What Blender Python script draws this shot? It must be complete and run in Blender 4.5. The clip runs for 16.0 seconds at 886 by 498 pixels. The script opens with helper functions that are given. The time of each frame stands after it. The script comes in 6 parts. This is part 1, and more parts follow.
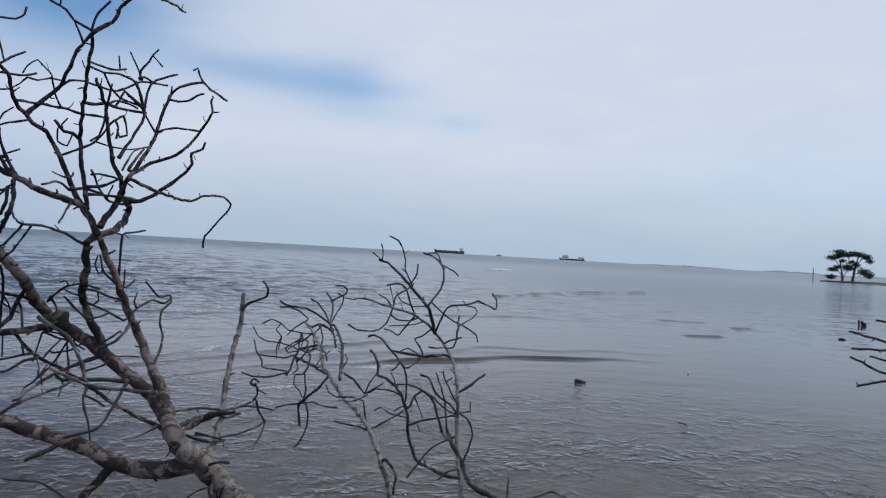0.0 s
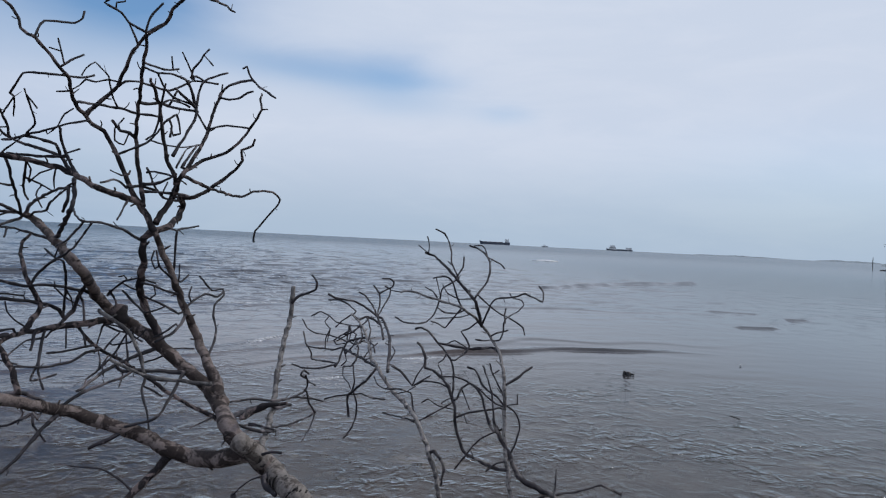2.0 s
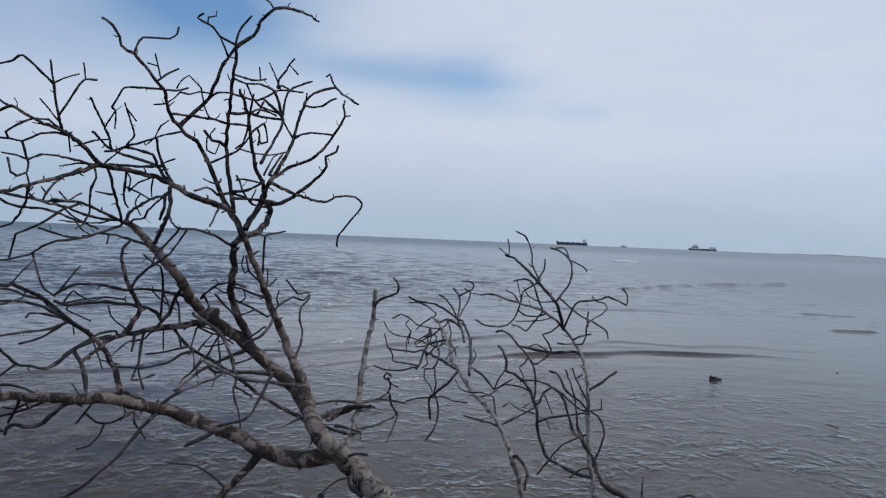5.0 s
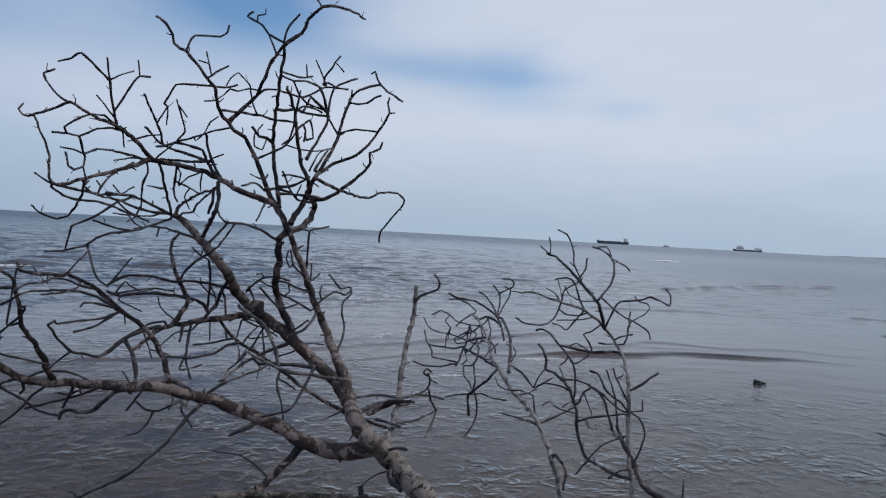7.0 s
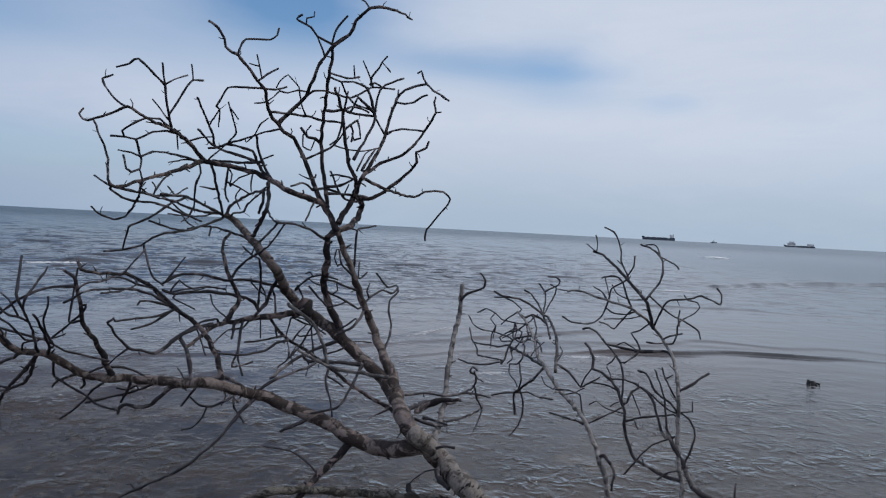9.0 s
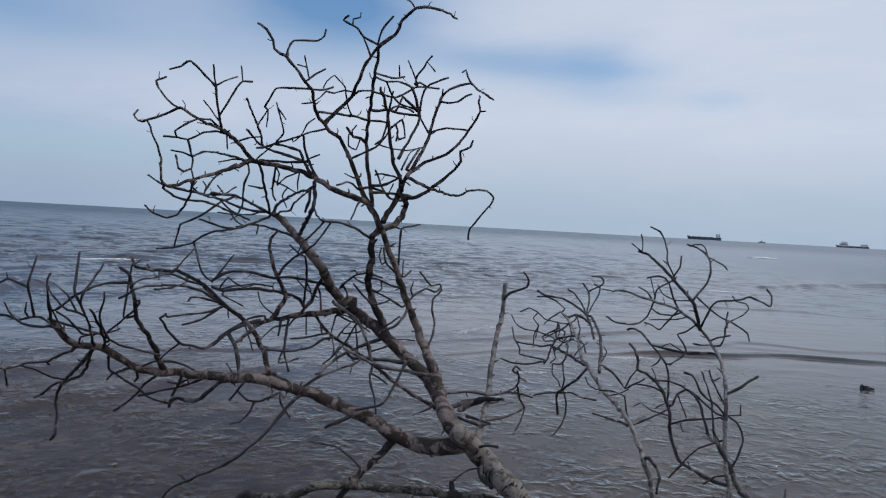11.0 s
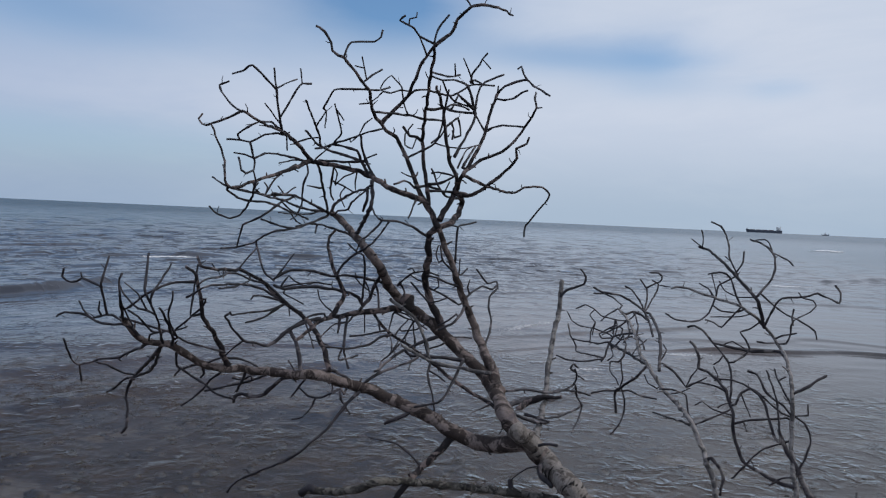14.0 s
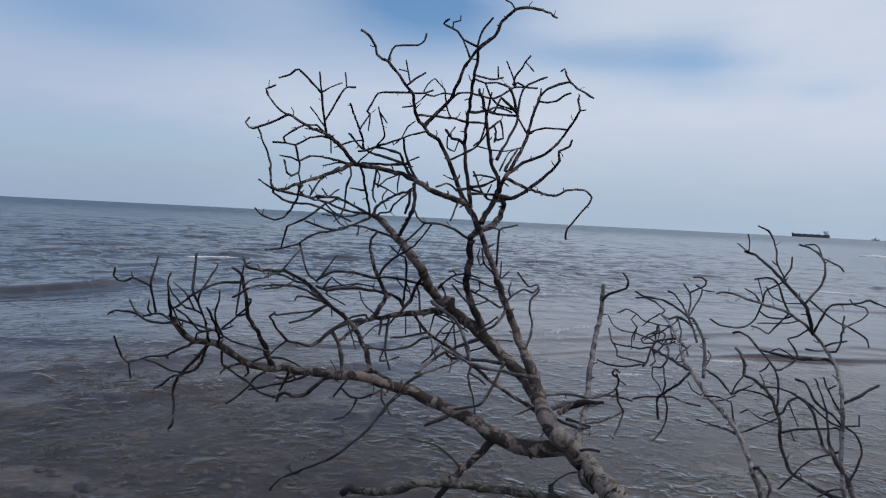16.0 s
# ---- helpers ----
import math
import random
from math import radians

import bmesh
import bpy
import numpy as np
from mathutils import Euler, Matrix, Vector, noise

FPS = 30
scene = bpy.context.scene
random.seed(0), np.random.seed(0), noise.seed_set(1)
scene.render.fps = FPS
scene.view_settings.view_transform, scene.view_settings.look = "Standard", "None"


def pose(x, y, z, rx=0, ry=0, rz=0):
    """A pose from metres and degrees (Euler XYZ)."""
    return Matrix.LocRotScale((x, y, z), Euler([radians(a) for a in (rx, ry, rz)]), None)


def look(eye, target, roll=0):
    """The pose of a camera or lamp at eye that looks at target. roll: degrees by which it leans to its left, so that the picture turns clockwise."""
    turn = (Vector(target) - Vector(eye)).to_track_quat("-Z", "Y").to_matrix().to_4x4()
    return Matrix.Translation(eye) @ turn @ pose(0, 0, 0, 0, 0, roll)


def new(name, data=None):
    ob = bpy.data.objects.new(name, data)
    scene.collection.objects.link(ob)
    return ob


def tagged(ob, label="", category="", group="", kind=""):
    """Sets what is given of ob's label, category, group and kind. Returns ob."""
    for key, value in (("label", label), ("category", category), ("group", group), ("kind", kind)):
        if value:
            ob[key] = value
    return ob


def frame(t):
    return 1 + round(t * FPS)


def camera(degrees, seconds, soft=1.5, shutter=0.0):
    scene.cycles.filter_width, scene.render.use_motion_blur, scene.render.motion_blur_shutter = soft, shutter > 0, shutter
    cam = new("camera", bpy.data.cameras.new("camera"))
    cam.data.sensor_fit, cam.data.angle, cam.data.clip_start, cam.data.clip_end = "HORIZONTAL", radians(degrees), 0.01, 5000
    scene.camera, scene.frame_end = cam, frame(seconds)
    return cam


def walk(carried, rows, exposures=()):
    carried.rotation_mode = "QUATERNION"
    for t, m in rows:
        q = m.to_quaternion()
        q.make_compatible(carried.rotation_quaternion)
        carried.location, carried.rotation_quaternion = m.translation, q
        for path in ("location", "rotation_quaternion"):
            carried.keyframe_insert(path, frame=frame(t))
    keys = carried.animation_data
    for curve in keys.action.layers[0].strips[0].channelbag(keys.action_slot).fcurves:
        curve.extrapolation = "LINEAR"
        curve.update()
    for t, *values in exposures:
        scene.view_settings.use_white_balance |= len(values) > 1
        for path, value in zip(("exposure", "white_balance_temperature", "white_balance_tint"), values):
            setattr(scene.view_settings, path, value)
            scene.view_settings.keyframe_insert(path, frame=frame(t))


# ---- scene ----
cam = camera(64.1, 16.0, soft=1.2)
PATH = [
    (0, (0.245, 0.47, 1.444), (0.199, 2.47, 1.454), 3.3),
    (0.5, (0.243, 0.469, 1.444), (0.168, 2.467, 1.444), 3.1),
    (1, (0.243, 0.47, 1.445), (0.134, 2.467, 1.435), 3.1),
    (1.5, (0.239, 0.469, 1.444), (0.093, 2.464, 1.428), 3.0),
    (2, (0.241, 0.465, 1.45), (0.069, 2.457, 1.429), 2.9),
    (2.5, (0.236, 0.471, 1.447), (0.029, 2.46, 1.419), 2.4),
    (3, (0.233, 0.472, 1.45), (-0.015, 2.456, 1.413), 2.3),
    (3.5, (0.229, 0.473, 1.445), (-0.063, 2.451, 1.41), 1.8),
    (4, (0.227, 0.474, 1.45), (-0.109, 2.446, 1.427), 1.8),
    (6.5, (0.21, 0.467, 1.458), (-0.24, 2.416, 1.419), 3.2),
    (7, (0.211, 0.464, 1.457), (-0.28, 2.402, 1.415), 3.2),
    (7.5, (0.207, 0.461, 1.46), (-0.31, 2.392, 1.408), 3.2),
    (8, (0.201, 0.463, 1.463), (-0.338, 2.389, 1.413), 3.0),
    (8.5, (0.202, 0.46, 1.459), (-0.366, 2.378, 1.409), 2.9),
    (9, (0.198, 0.458, 1.464), (-0.408, 2.363, 1.406), 3.0),
    (9.5, (0.198, 0.455, 1.464), (-0.446, 2.347, 1.399), 3.1),
    (12, (0.182, 0.446, 1.467), (-0.559, 2.302, 1.396), 3.1),
    (12.5, (0.179, 0.443, 1.472), (-0.58, 2.292, 1.392), 3.0),
    (13, (0.178, 0.444, 1.471), (-0.619, 2.276, 1.38), 2.8),
    (13.5, (0.176, 0.442, 1.471), (-0.648, 2.262, 1.379), 2.7),
    (14, (0.173, 0.44, 1.472), (-0.674, 2.25, 1.384), 2.6),
    (14.5, (0.171, 0.435, 1.472), (-0.693, 2.237, 1.382), 3.0),
    (15, (0.168, 0.433, 1.471), (-0.724, 2.221, 1.378), 2.8),
    (15.5, (0.165, 0.433, 1.47), (-0.756, 2.206, 1.382), 2.7),
    (16, (0.162, 0.431, 1.473), (-0.78, 2.193, 1.386), 2.9),
]
walk(cam, [(t, look(eye, target, roll)) for t, eye, target, roll in PATH], exposures=[(0, 0.02), (4, -0.03), (9, -0.07), (16, -0.07)])

# ---- world, sun ----
SUN_AZ, SUN_EL = 65.0, 52.0          # degrees: clockwise from straight ahead, and up


def link(tree, a, b):
    tree.links.new(a, b)


def math_node(nt, op, a, b=None, c=None, clamp=False):
    n = nt.nodes.new("ShaderNodeMath")
    n.operation, n.use_clamp = op, clamp
    for i, v in enumerate((a, b, c)):
        if v is None:
            continue
        if isinstance(v, (int, float)):
            n.inputs[i].default_value = v
        else:
            link(nt, v, n.inputs[i])
    return n.outputs[0]


def mix_color(nt, fac, a, b, kind="MIX"):
    n = nt.nodes.new("ShaderNodeMix")
    n.data_type, n.blend_type = "RGBA", kind
    for sock, v in ((n.inputs[0], fac), (n.inputs[6], a), (n.inputs[7], b)):
        if isinstance(v, (int, float)):
            sock.default_value = v
        elif isinstance(v, tuple):
            sock.default_value = (*v, 1)
        else:
            link(nt, v, sock)
    return n.outputs[2]


def noise_node(nt, vec, scale, detail=4, rough=0.55, distortion=0.0):
    n = nt.nodes.new("ShaderNodeTexNoise")
    n.inputs["Scale"].default_value, n.inputs["Detail"].default_value = scale, detail
    n.inputs["Roughness"].default_value, n.inputs["Distortion"].default_value = rough, distortion
    if vec is not None:
        link(nt, vec, n.inputs["Vector"])
    return n.outputs["Fac"]


def mapped(nt, vec, scale=(1, 1, 1), rot=(0, 0, 0)):
    n = nt.nodes.new("ShaderNodeMapping")
    n.inputs["Scale"].default_value, n.inputs["Rotation"].default_value = scale, rot
    link(nt, vec, n.inputs["Vector"])
    return n.outputs[0]


def mix_value(nt, fac, a, b):
    return math_node(nt, "ADD", math_node(nt, "MULTIPLY", a, math_node(nt, "SUBTRACT", 1.0, fac)), math_node(nt, "MULTIPLY", fac, b))


def ramp(nt, fac, lo, hi):
    """0 below lo, 1 above hi, smooth between."""
    n = nt.nodes.new("ShaderNodeMapRange")
    n.interpolation_type = "SMOOTHSTEP"
    n.inputs["From Min"].default_value, n.inputs["From Max"].default_value = lo, hi
    link(nt, fac, n.inputs["Value"])
    return n.outputs[0]


world = bpy.data.worlds.new("World")
scene.world = world
world.use_nodes = True
wt = world.node_tree
sky = wt.nodes.new("ShaderNodeTexSky")
sky.sky_type, sky.sun_disc = "NISHITA", False
sky.sun_elevation, sky.sun_rotation = radians(SUN_EL), radians(SUN_AZ)
blue = mix_color(wt, 1.0, sky.outputs[0], (0.082, 0.108, 0.128), "MULTIPLY")
way = wt.nodes.new("ShaderNodeTexCoord").outputs["Generated"]
sep = wt.nodes.new("ShaderNodeSeparateXYZ")
link(wt, way, sep.inputs[0])
flat = math_node(wt, "SQRT", math_node(wt, "ADD", math_node(wt, "MULTIPLY", sep.outputs[0], sep.outputs[0]),
                                       math_node(wt, "MULTIPLY", sep.outputs[1], sep.outputs[1])))
azimuth = math_node(wt, "MULTIPLY", math_node(wt, "ARCTAN2", sep.outputs[0], sep.outputs[1]), 57.296)
elevation = math_node(wt, "MULTIPLY", math_node(wt, "ARCTAN2", sep.outputs[2], flat), 57.296)
streaks = noise_node(wt, mapped(wt, way, (2.2, 2.2, 9.0)), 2.0, 6, 0.6, 0.4)
puffs = noise_node(wt, mapped(wt, way, (1.6, 1.6, 4.0)), 3.2, 5, 0.55, 0.2)
ragged = math_node(wt, "MULTIPLY", math_node(wt, "SUBTRACT", puffs, 0.5), 6.0)
az_r = math_node(wt, "ADD", azimuth, ragged)
el_r = math_node(wt, "ADD", elevation, math_node(wt, "MULTIPLY", math_node(wt, "SUBTRACT", streaks, 0.5), 1.3))


def gap(az, el, wide, high, strength):
    """A soft break in the clouds."""
    a = math_node(wt, "POWER", math_node(wt, "ABSOLUTE", math_node(wt, "DIVIDE", math_node(wt, "SUBTRACT", az_r, az), wide)), 2.0)
    b = math_node(wt, "POWER", math_node(wt, "ABSOLUTE", math_node(wt, "DIVIDE", math_node(wt, "SUBTRACT", el_r, el), high)), 2.0)
    return math_node(wt, "MULTIPLY", math_node(wt, "EXPONENT", math_node(wt, "MULTIPLY", math_node(wt, "ADD", a, b), -1.0)), strength)


breaks = gap(-9.2, 12.9, 4.2, 1.7, 0.66)
for g in ((-15.2, 12.9, 4.6, 1.6, 0.50), (-20.5, 13.2, 4.5, 1.2, 0.30), (-9.0, 10.6, 4.5, 0.9, 0.18), (-30.5, 16.4, 8.5, 4.2, 1.0), (-34.0, 24.0, 12.0, 5.0, 0.7), (-1.0, 10.5, 2.4, 0.8, 0.28), (-58.0, 20.0, 17.0, 6.5, 0.95),
          (-53.0, 4.6, 18.0, 2.0, 0.36), (-53.0, 12.8, 14.0, 2.2, 0.42), (24.0, 6.0, 14.0, 4.0, 0.16)):
    breaks = math_node(wt, "ADD", breaks, gap(*g))
high_breaks = math_node(wt, "MULTIPLY", ramp(wt, puffs, 0.5, 0.72), ramp(wt, elevation, 18, 40))
breaks = math_node(wt, "ADD", breaks, math_node(wt, "MULTIPLY", high_breaks, 0.5), clamp=True)
cloud = mix_color(wt, ramp(wt, elevation, 0.0, 9.0), (0.414, 0.52, 0.655), (0.590, 0.664, 0.80))
cloud = mix_color(wt, ramp(wt, azimuth, -64, -24), mix_color(wt, 1.0, cloud, (0.80, 0.83, 0.90), "MULTIPLY"), cloud)
banks = noise_node(wt, mapped(wt, way, (1.5, 1.5, 5.5), (0.12, -0.1, 0.4)), 1.7, 5, 0.58, 0.5)
cloud = mix_color(wt, math_node(wt, "MULTIPLY", ramp(wt, streaks, 0.4, 0.7), 0.6), cloud,
                  mix_color(wt, 1.0, cloud, (1.10, 1.07, 1.04), "MULTIPLY"))
thin = math_node(wt, "MULTIPLY", math_node(wt, "SUBTRACT", 1.0, ramp(wt, azimuth, -34, -18)), math_node(wt, "SUBTRACT", 1.0, ramp(wt, banks, 0.36, 0.60)))
cloud = mix_color(wt, math_node(wt, "MULTIPLY", thin, 0.26), cloud, mix_color(wt, 1.0, cloud, (0.76, 0.84, 0.94), "MULTIPLY"))
back = wt.nodes["Background"]
link(wt, mix_color(wt, breaks, cloud, blue), back.inputs["Color"])
back.inputs["Strength"].default_value = 1.0

sun = new("sun", bpy.data.lights.new("sun", "SUN"))
sun.data.energy, sun.data.angle, sun.data.color = 1.35, radians(14), (1.0, 0.95, 0.88)
sa, se = radians(SUN_AZ), radians(SUN_EL)
sun.matrix_world = look((0, 0, 30), (-math.sin(sa) * math.cos(se), -math.cos(sa) * math.cos(se), 30 - math.sin(se)))

# ---- materials ----
SHORE = Vector((4.4, 2.5))           # the waves come in round this point of the shore


def material(name, build):
    m = bpy.data.materials.new(name)
    m.use_nodes = True
    nt = m.node_tree
    build(nt, nt.nodes["Principled BSDF"], nt.nodes.new("ShaderNodeTexCoord").outputs["Object"])
    return m


def bump(nt, height, strength, distance, shader):
    n = nt.nodes.new("ShaderNodeBump")
    n.inputs["Strength"].default_value, n.inputs["Distance"].default_value = strength, distance
    link(nt, height, n.inputs["Height"])
    link(nt, n.outputs[0], shader.inputs["Normal"])


def grainy(dark, light, scale, roughness, depth, patch_tone=None, lo=0.35, hi=0.65):
    """Two mottled tones with grain, and optional patches of a third tone."""
    def build(nt, p, vec):
        big, fine = noise_node(nt, vec, scale, 6, 0.62, 0.3), noise_node(nt, vec, scale * 9, 4, 0.6)
        color = mix_color(nt, ramp(nt, big, lo, hi), dark, light)
        if patch_tone:
            color = mix_color(nt, ramp(nt, noise_node(nt, vec, scale * 0.45, 5, 0.6, 0.5), 0.56, 0.64), color, patch_tone)
        color = mix_color(nt, ramp(nt, fine, 0.3, 0.7), mix_color(nt, 1.0, color, (0.72, 0.72, 0.72), "MULTIPLY"), color)
        link(nt, color, p.inputs["Base Color"])
        p.inputs["Roughness"].default_value = roughness
        bump(nt, math_node(nt, "ADD", math_node(nt, "MULTIPLY", big, 0.6), math_node(nt, "MULTIPLY", fine, 0.4)), 0.7, depth, p)
    return build


def barred(dark, light, band, bars, pale):
    """Grey-brown bark with dark ring scars across the stem and bleached blotches; on branches these also paint lit
    sides.
    """
    def build(nt, p, vec):
        round_stem = nt.nodes.new("ShaderNodeTexCoord").outputs["UV"]
        big, fine = noise_node(nt, vec, 15, 6, 0.7, 0.9), noise_node(nt, vec, 130, 4, 0.6)
        scars = noise_node(nt, mapped(nt, round_stem, (5.5, 62, 1)), 1.0, 5, 0.66, 0.9)
        streak = noise_node(nt, vec, 34, 5, 0.66, 0.7)
        color = mix_color(nt, ramp(nt, big, pale, pale + 0.09), dark, light)
        color = mix_color(nt, math_node(nt, "MULTIPLY", ramp(nt, streak, 0.45, 0.65), 0.6), color, mix_color(nt, 1.0, color, (0.5, 0.47, 0.45), "MULTIPLY"))
        color = mix_color(nt, ramp(nt, scars, bars, bars + 0.05), color, band)
        color = mix_color(nt, ramp(nt, fine, 0.3, 0.7), mix_color(nt, 1.0, color, (0.65, 0.65, 0.65), "MULTIPLY"), color)
        link(nt, color, p.inputs["Base Color"])
        p.inputs["Roughness"].default_value = 0.88
        bump(nt, math_node(nt, "ADD", math_node(nt, "MULTIPLY", scars, -0.7), math_node(nt, "MULTIPLY", fine, 0.5)), 0.9, 0.007, p)
    return build


TRUNK_BARK = material("trunk_bark", barred((0.092, 0.074, 0.064), (0.255, 0.225, 0.205), (0.014, 0.011, 0.010), 0.575, 0.42))
BRANCH_BARK = material("branch_bark", barred((0.014, 0.010, 0.013), (0.21, 0.163, 0.157), (0.007, 0.006, 0.007), 0.61, 0.49))
LIMB_BARK = material("limb_bark", barred((0.042, 0.029, 0.026), (0.235, 0.188, 0.174), (0.011, 0.009, 0.008), 0.62, 0.455))
LOG_BARK = material("log_bark", barred((0.045, 0.040, 0.034), (0.165, 0.150, 0.132), (0.010, 0.009, 0.009), 0.56, 0.46))
STICK_BARK = material("bleached_bark", barred((0.085, 0.08, 0.082), (0.24, 0.225, 0.22), (0.022, 0.019, 0.019), 0.60, 0.44))
SCAR_BARK = material("dark_bark_scar", grainy((0.010, 0.008, 0.008), (0.028, 0.022, 0.021), 30, 0.9, 0.002))
TWIG_BARK = material("twig_bark", grainy((0.006, 0.006, 0.011), (0.036, 0.031, 0.039), 22, 0.7, 0.002, (0.15, 0.13, 0.138)))
SAPLING_BARK = material("sapling_bark", barred((0.12, 0.112, 0.11), (0.34, 0.315, 0.305), (0.022, 0.019, 0.019), 0.60, 0.42))
SAPLING_TWIG = material("sapling_twig_bark", grainy((0.013, 0.011, 0.016), (0.065, 0.057, 0.062), 18, 0.85, 0.002, (0.20, 0.18, 0.175)))
SAND = material("wet_sand", grainy((0.030, 0.022, 0.019), (0.075, 0.057, 0.048), 2.6, 0.6, 0.02, (0.17, 0.145, 0.125)))
STONE = material("sea_stone", grainy((0.05, 0.043, 0.037), (0.15, 0.132, 0.113), 7, 0.6, 0.01))
WOOD_DARK = material("wet_dark_wood", grainy((0.006, 0.006, 0.007), (0.018, 0.017, 0.019), 18, 0.5, 0.006))
FOAM = material("foam", grainy((0.80, 0.81, 0.83), (0.92, 0.92, 0.93), 9, 0.7, 0.02))
HULL_DARK = material("dark_hull_paint", grainy((0.05, 0.062, 0.092), (0.075, 0.088, 0.12), 0.15, 0.5, 0.05))
HULL_RED = material("red_lead_paint", grainy((0.10, 0.045, 0.045), (0.16, 0.07, 0.06), 0.2, 0.6, 0.05))
SHIP_WHITE = material("white_ship_paint", grainy((0.62, 0.63, 0.64), (0.8, 0.8, 0.79), 0.3, 0.5, 0.03))
SHIP_GLASS = material("dark_ship_glass", grainy((0.02, 0.025, 0.03), (0.04, 0.045, 0.05), 0.5, 0.2, 0.01))
LEAF = material("mangrove_leaf", grainy((0.042, 0.056, 0.040), (0.095, 0.11, 0.075), 0.9, 0.6, 0.02))
FAR_BARK = material("mangrove_bark", grainy((0.05, 0.045, 0.04), (0.10, 0.09, 0.08), 2.0, 0.9, 0.02))
MUD = material("mud_bank", grainy((0.05, 0.053, 0.05), (0.09, 0.09, 0.082), 0.3, 0.8, 0.05))
HAZED_LAND = material("hazed_distant_woods", grainy((0.20, 0.24, 0.27), (0.26, 0.30, 0.33), 0.01, 0.95, 0.5))


def sea_material(nt, p, vec):
    """Turbid water: clear over the shallows, murky farther out, with ripples of several sizes."""
    out = nt.nodes["Material Output"]
    nt.nodes.remove(p)
    pos = nt.nodes.new("ShaderNodeSeparateXYZ")
    link(nt, vec, pos.inputs[0])
    dist = nt.nodes.new("ShaderNodeVectorMath")
    dist.operation = "LENGTH"
    link(nt, vec, dist.inputs[0])
    dist = dist.outputs["Value"]
    # along the crests, and across them
    dx, dy = math_node(nt, "SUBTRACT", pos.outputs[0], SHORE.x), math_node(nt, "SUBTRACT", pos.outputs[1], SHORE.y)
    across = math_node(nt, "SQRT", math_node(nt, "ADD", math_node(nt, "MULTIPLY", dx, dx), math_node(nt, "MULTIPLY", dy, dy)))
    along = math_node(nt, "MULTIPLY", math_node(nt, "ARCTAN2", dx, dy), 9.0)
    grain = nt.nodes.new("ShaderNodeCombineXYZ")
    link(nt, along, grain.inputs[0])
    link(nt, across, grain.inputs[1])
    grain = grain.outputs[0]
    turned = mapped(nt, vec, (1, 1, 1), (0, 0, 0.22))
    near_r = noise_node(nt, mapped(nt, turned, (7.5, 7.0, 1)), 1.0, 2.5, 0.55, 0.7)
    rip_r = noise_node(nt, mapped(nt, turned, (13.0, 15.0, 1)), 1.0, 1, 0.4, 0.4)
    fine_r = noise_node(nt, mapped(nt, turned, (17, 22, 1)), 1.0, 2, 0.5, 0.3)
    mid_r = noise_node(nt, mapped(nt, grain, (1.6, 1.5, 1)), 1.0, 2, 0.5, 0.5)
    # wavelets farther out, longer with distance
    reach = nt.nodes.new("ShaderNodeCombineXYZ")
    link(nt, math_node(nt, "MULTIPLY", along, 3.6), reach.inputs[0])
    link(nt, math_node(nt, "MULTIPLY", math_node(nt, "LOGARITHM", across, 2.718), 24.0), reach.inputs[1])
    far_r = ramp(nt, noise_node(nt, reach.outputs[0], 1.0, 2.5, 0.55, 0.5), 0.48, 0.74)
    gusts = math_node(nt, "ADD", 0.15, math_node(nt, "MULTIPLY", ramp(nt, noise_node(nt, mapped(nt, vec, (1.1, 1.5, 1)), 1.0, 4, 0.6, 0.5), 0.36, 0.68), 0.95))
    bearing = math_node(nt, "ARCTAN2", pos.outputs[0], pos.outputs[1])
    shelter = math_node(nt, "MULTIPLY", ramp(nt, bearing, -0.95, -0.35), ramp(nt, dist, 7, 14))
    calm = math_node(nt, "SUBTRACT", 1.0, math_node(nt, "MULTIPLY", math_node(nt, "MULTIPLY", ramp(nt, bearing, -0.55, 0.15), ramp(nt, dist, 6, 11)), 0.90))
    mid_bearing = math_node(nt, "MULTIPLY", ramp(nt, bearing, -0.88, -0.5), math_node(nt, "SUBTRACT", 1.0, ramp(nt, bearing, -0.3, 0.35)))
    h = math_node(nt, "MULTIPLY", math_node(nt, "SUBTRACT", 1.0, ramp(nt, dist, 6, 40)), math_node(nt, "MULTIPLY", fine_r, 0.002))
    h = math_node(nt, "ADD", h, math_node(nt, "MULTIPLY", math_node(nt, "ADD", math_node(nt, "MULTIPLY", ramp(nt, near_r, 0.40, 0.85), 0.023), math_node(nt, "MULTIPLY", rip_r, 0.006)), math_node(nt, "MULTIPLY", gusts, math_node(nt, "SUBTRACT", 1.1, math_node(nt, "MULTIPLY", ramp(nt, dist, 5.5, 12), 0.86)))))
    open_sea = ramp(nt, dist, 8, 20)
    rolling = math_node(nt, "ADD", math_node(nt, "MULTIPLY", mid_r, 0.030), math_node(nt, "MULTIPLY", far_r, math_node(nt, "MULTIPLY", dist, 0.0039)))
    h = math_node(nt, "ADD", h, math_node(nt, "MULTIPLY", rolling, open_sea))
    h = math_node(nt, "MULTIPLY", h, calm)
    b = nt.nodes.new("ShaderNodeBump")
    b.inputs["Strength"].default_value, b.inputs["Distance"].default_value = 1.0, 1.0
    link(nt, h, b.inputs["Height"])
    fres = nt.nodes.new("ShaderNodeFresnel")
    fres.inputs["IOR"].default_value = 1.33
    link(nt, b.outputs[0], fres.inputs["Normal"])
    gloss = nt.nodes.new("ShaderNodeBsdfGlossy")
    link(nt, math_node(nt, "ADD", 0.06, math_node(nt, "MULTIPLY", ramp(nt, dist, 5, 120), 0.14)), gloss.inputs["Roughness"])
    gloss.inputs["Color"].default_value = (1, 1, 1, 1)
    link(nt, b.outputs[0], gloss.inputs["Normal"])
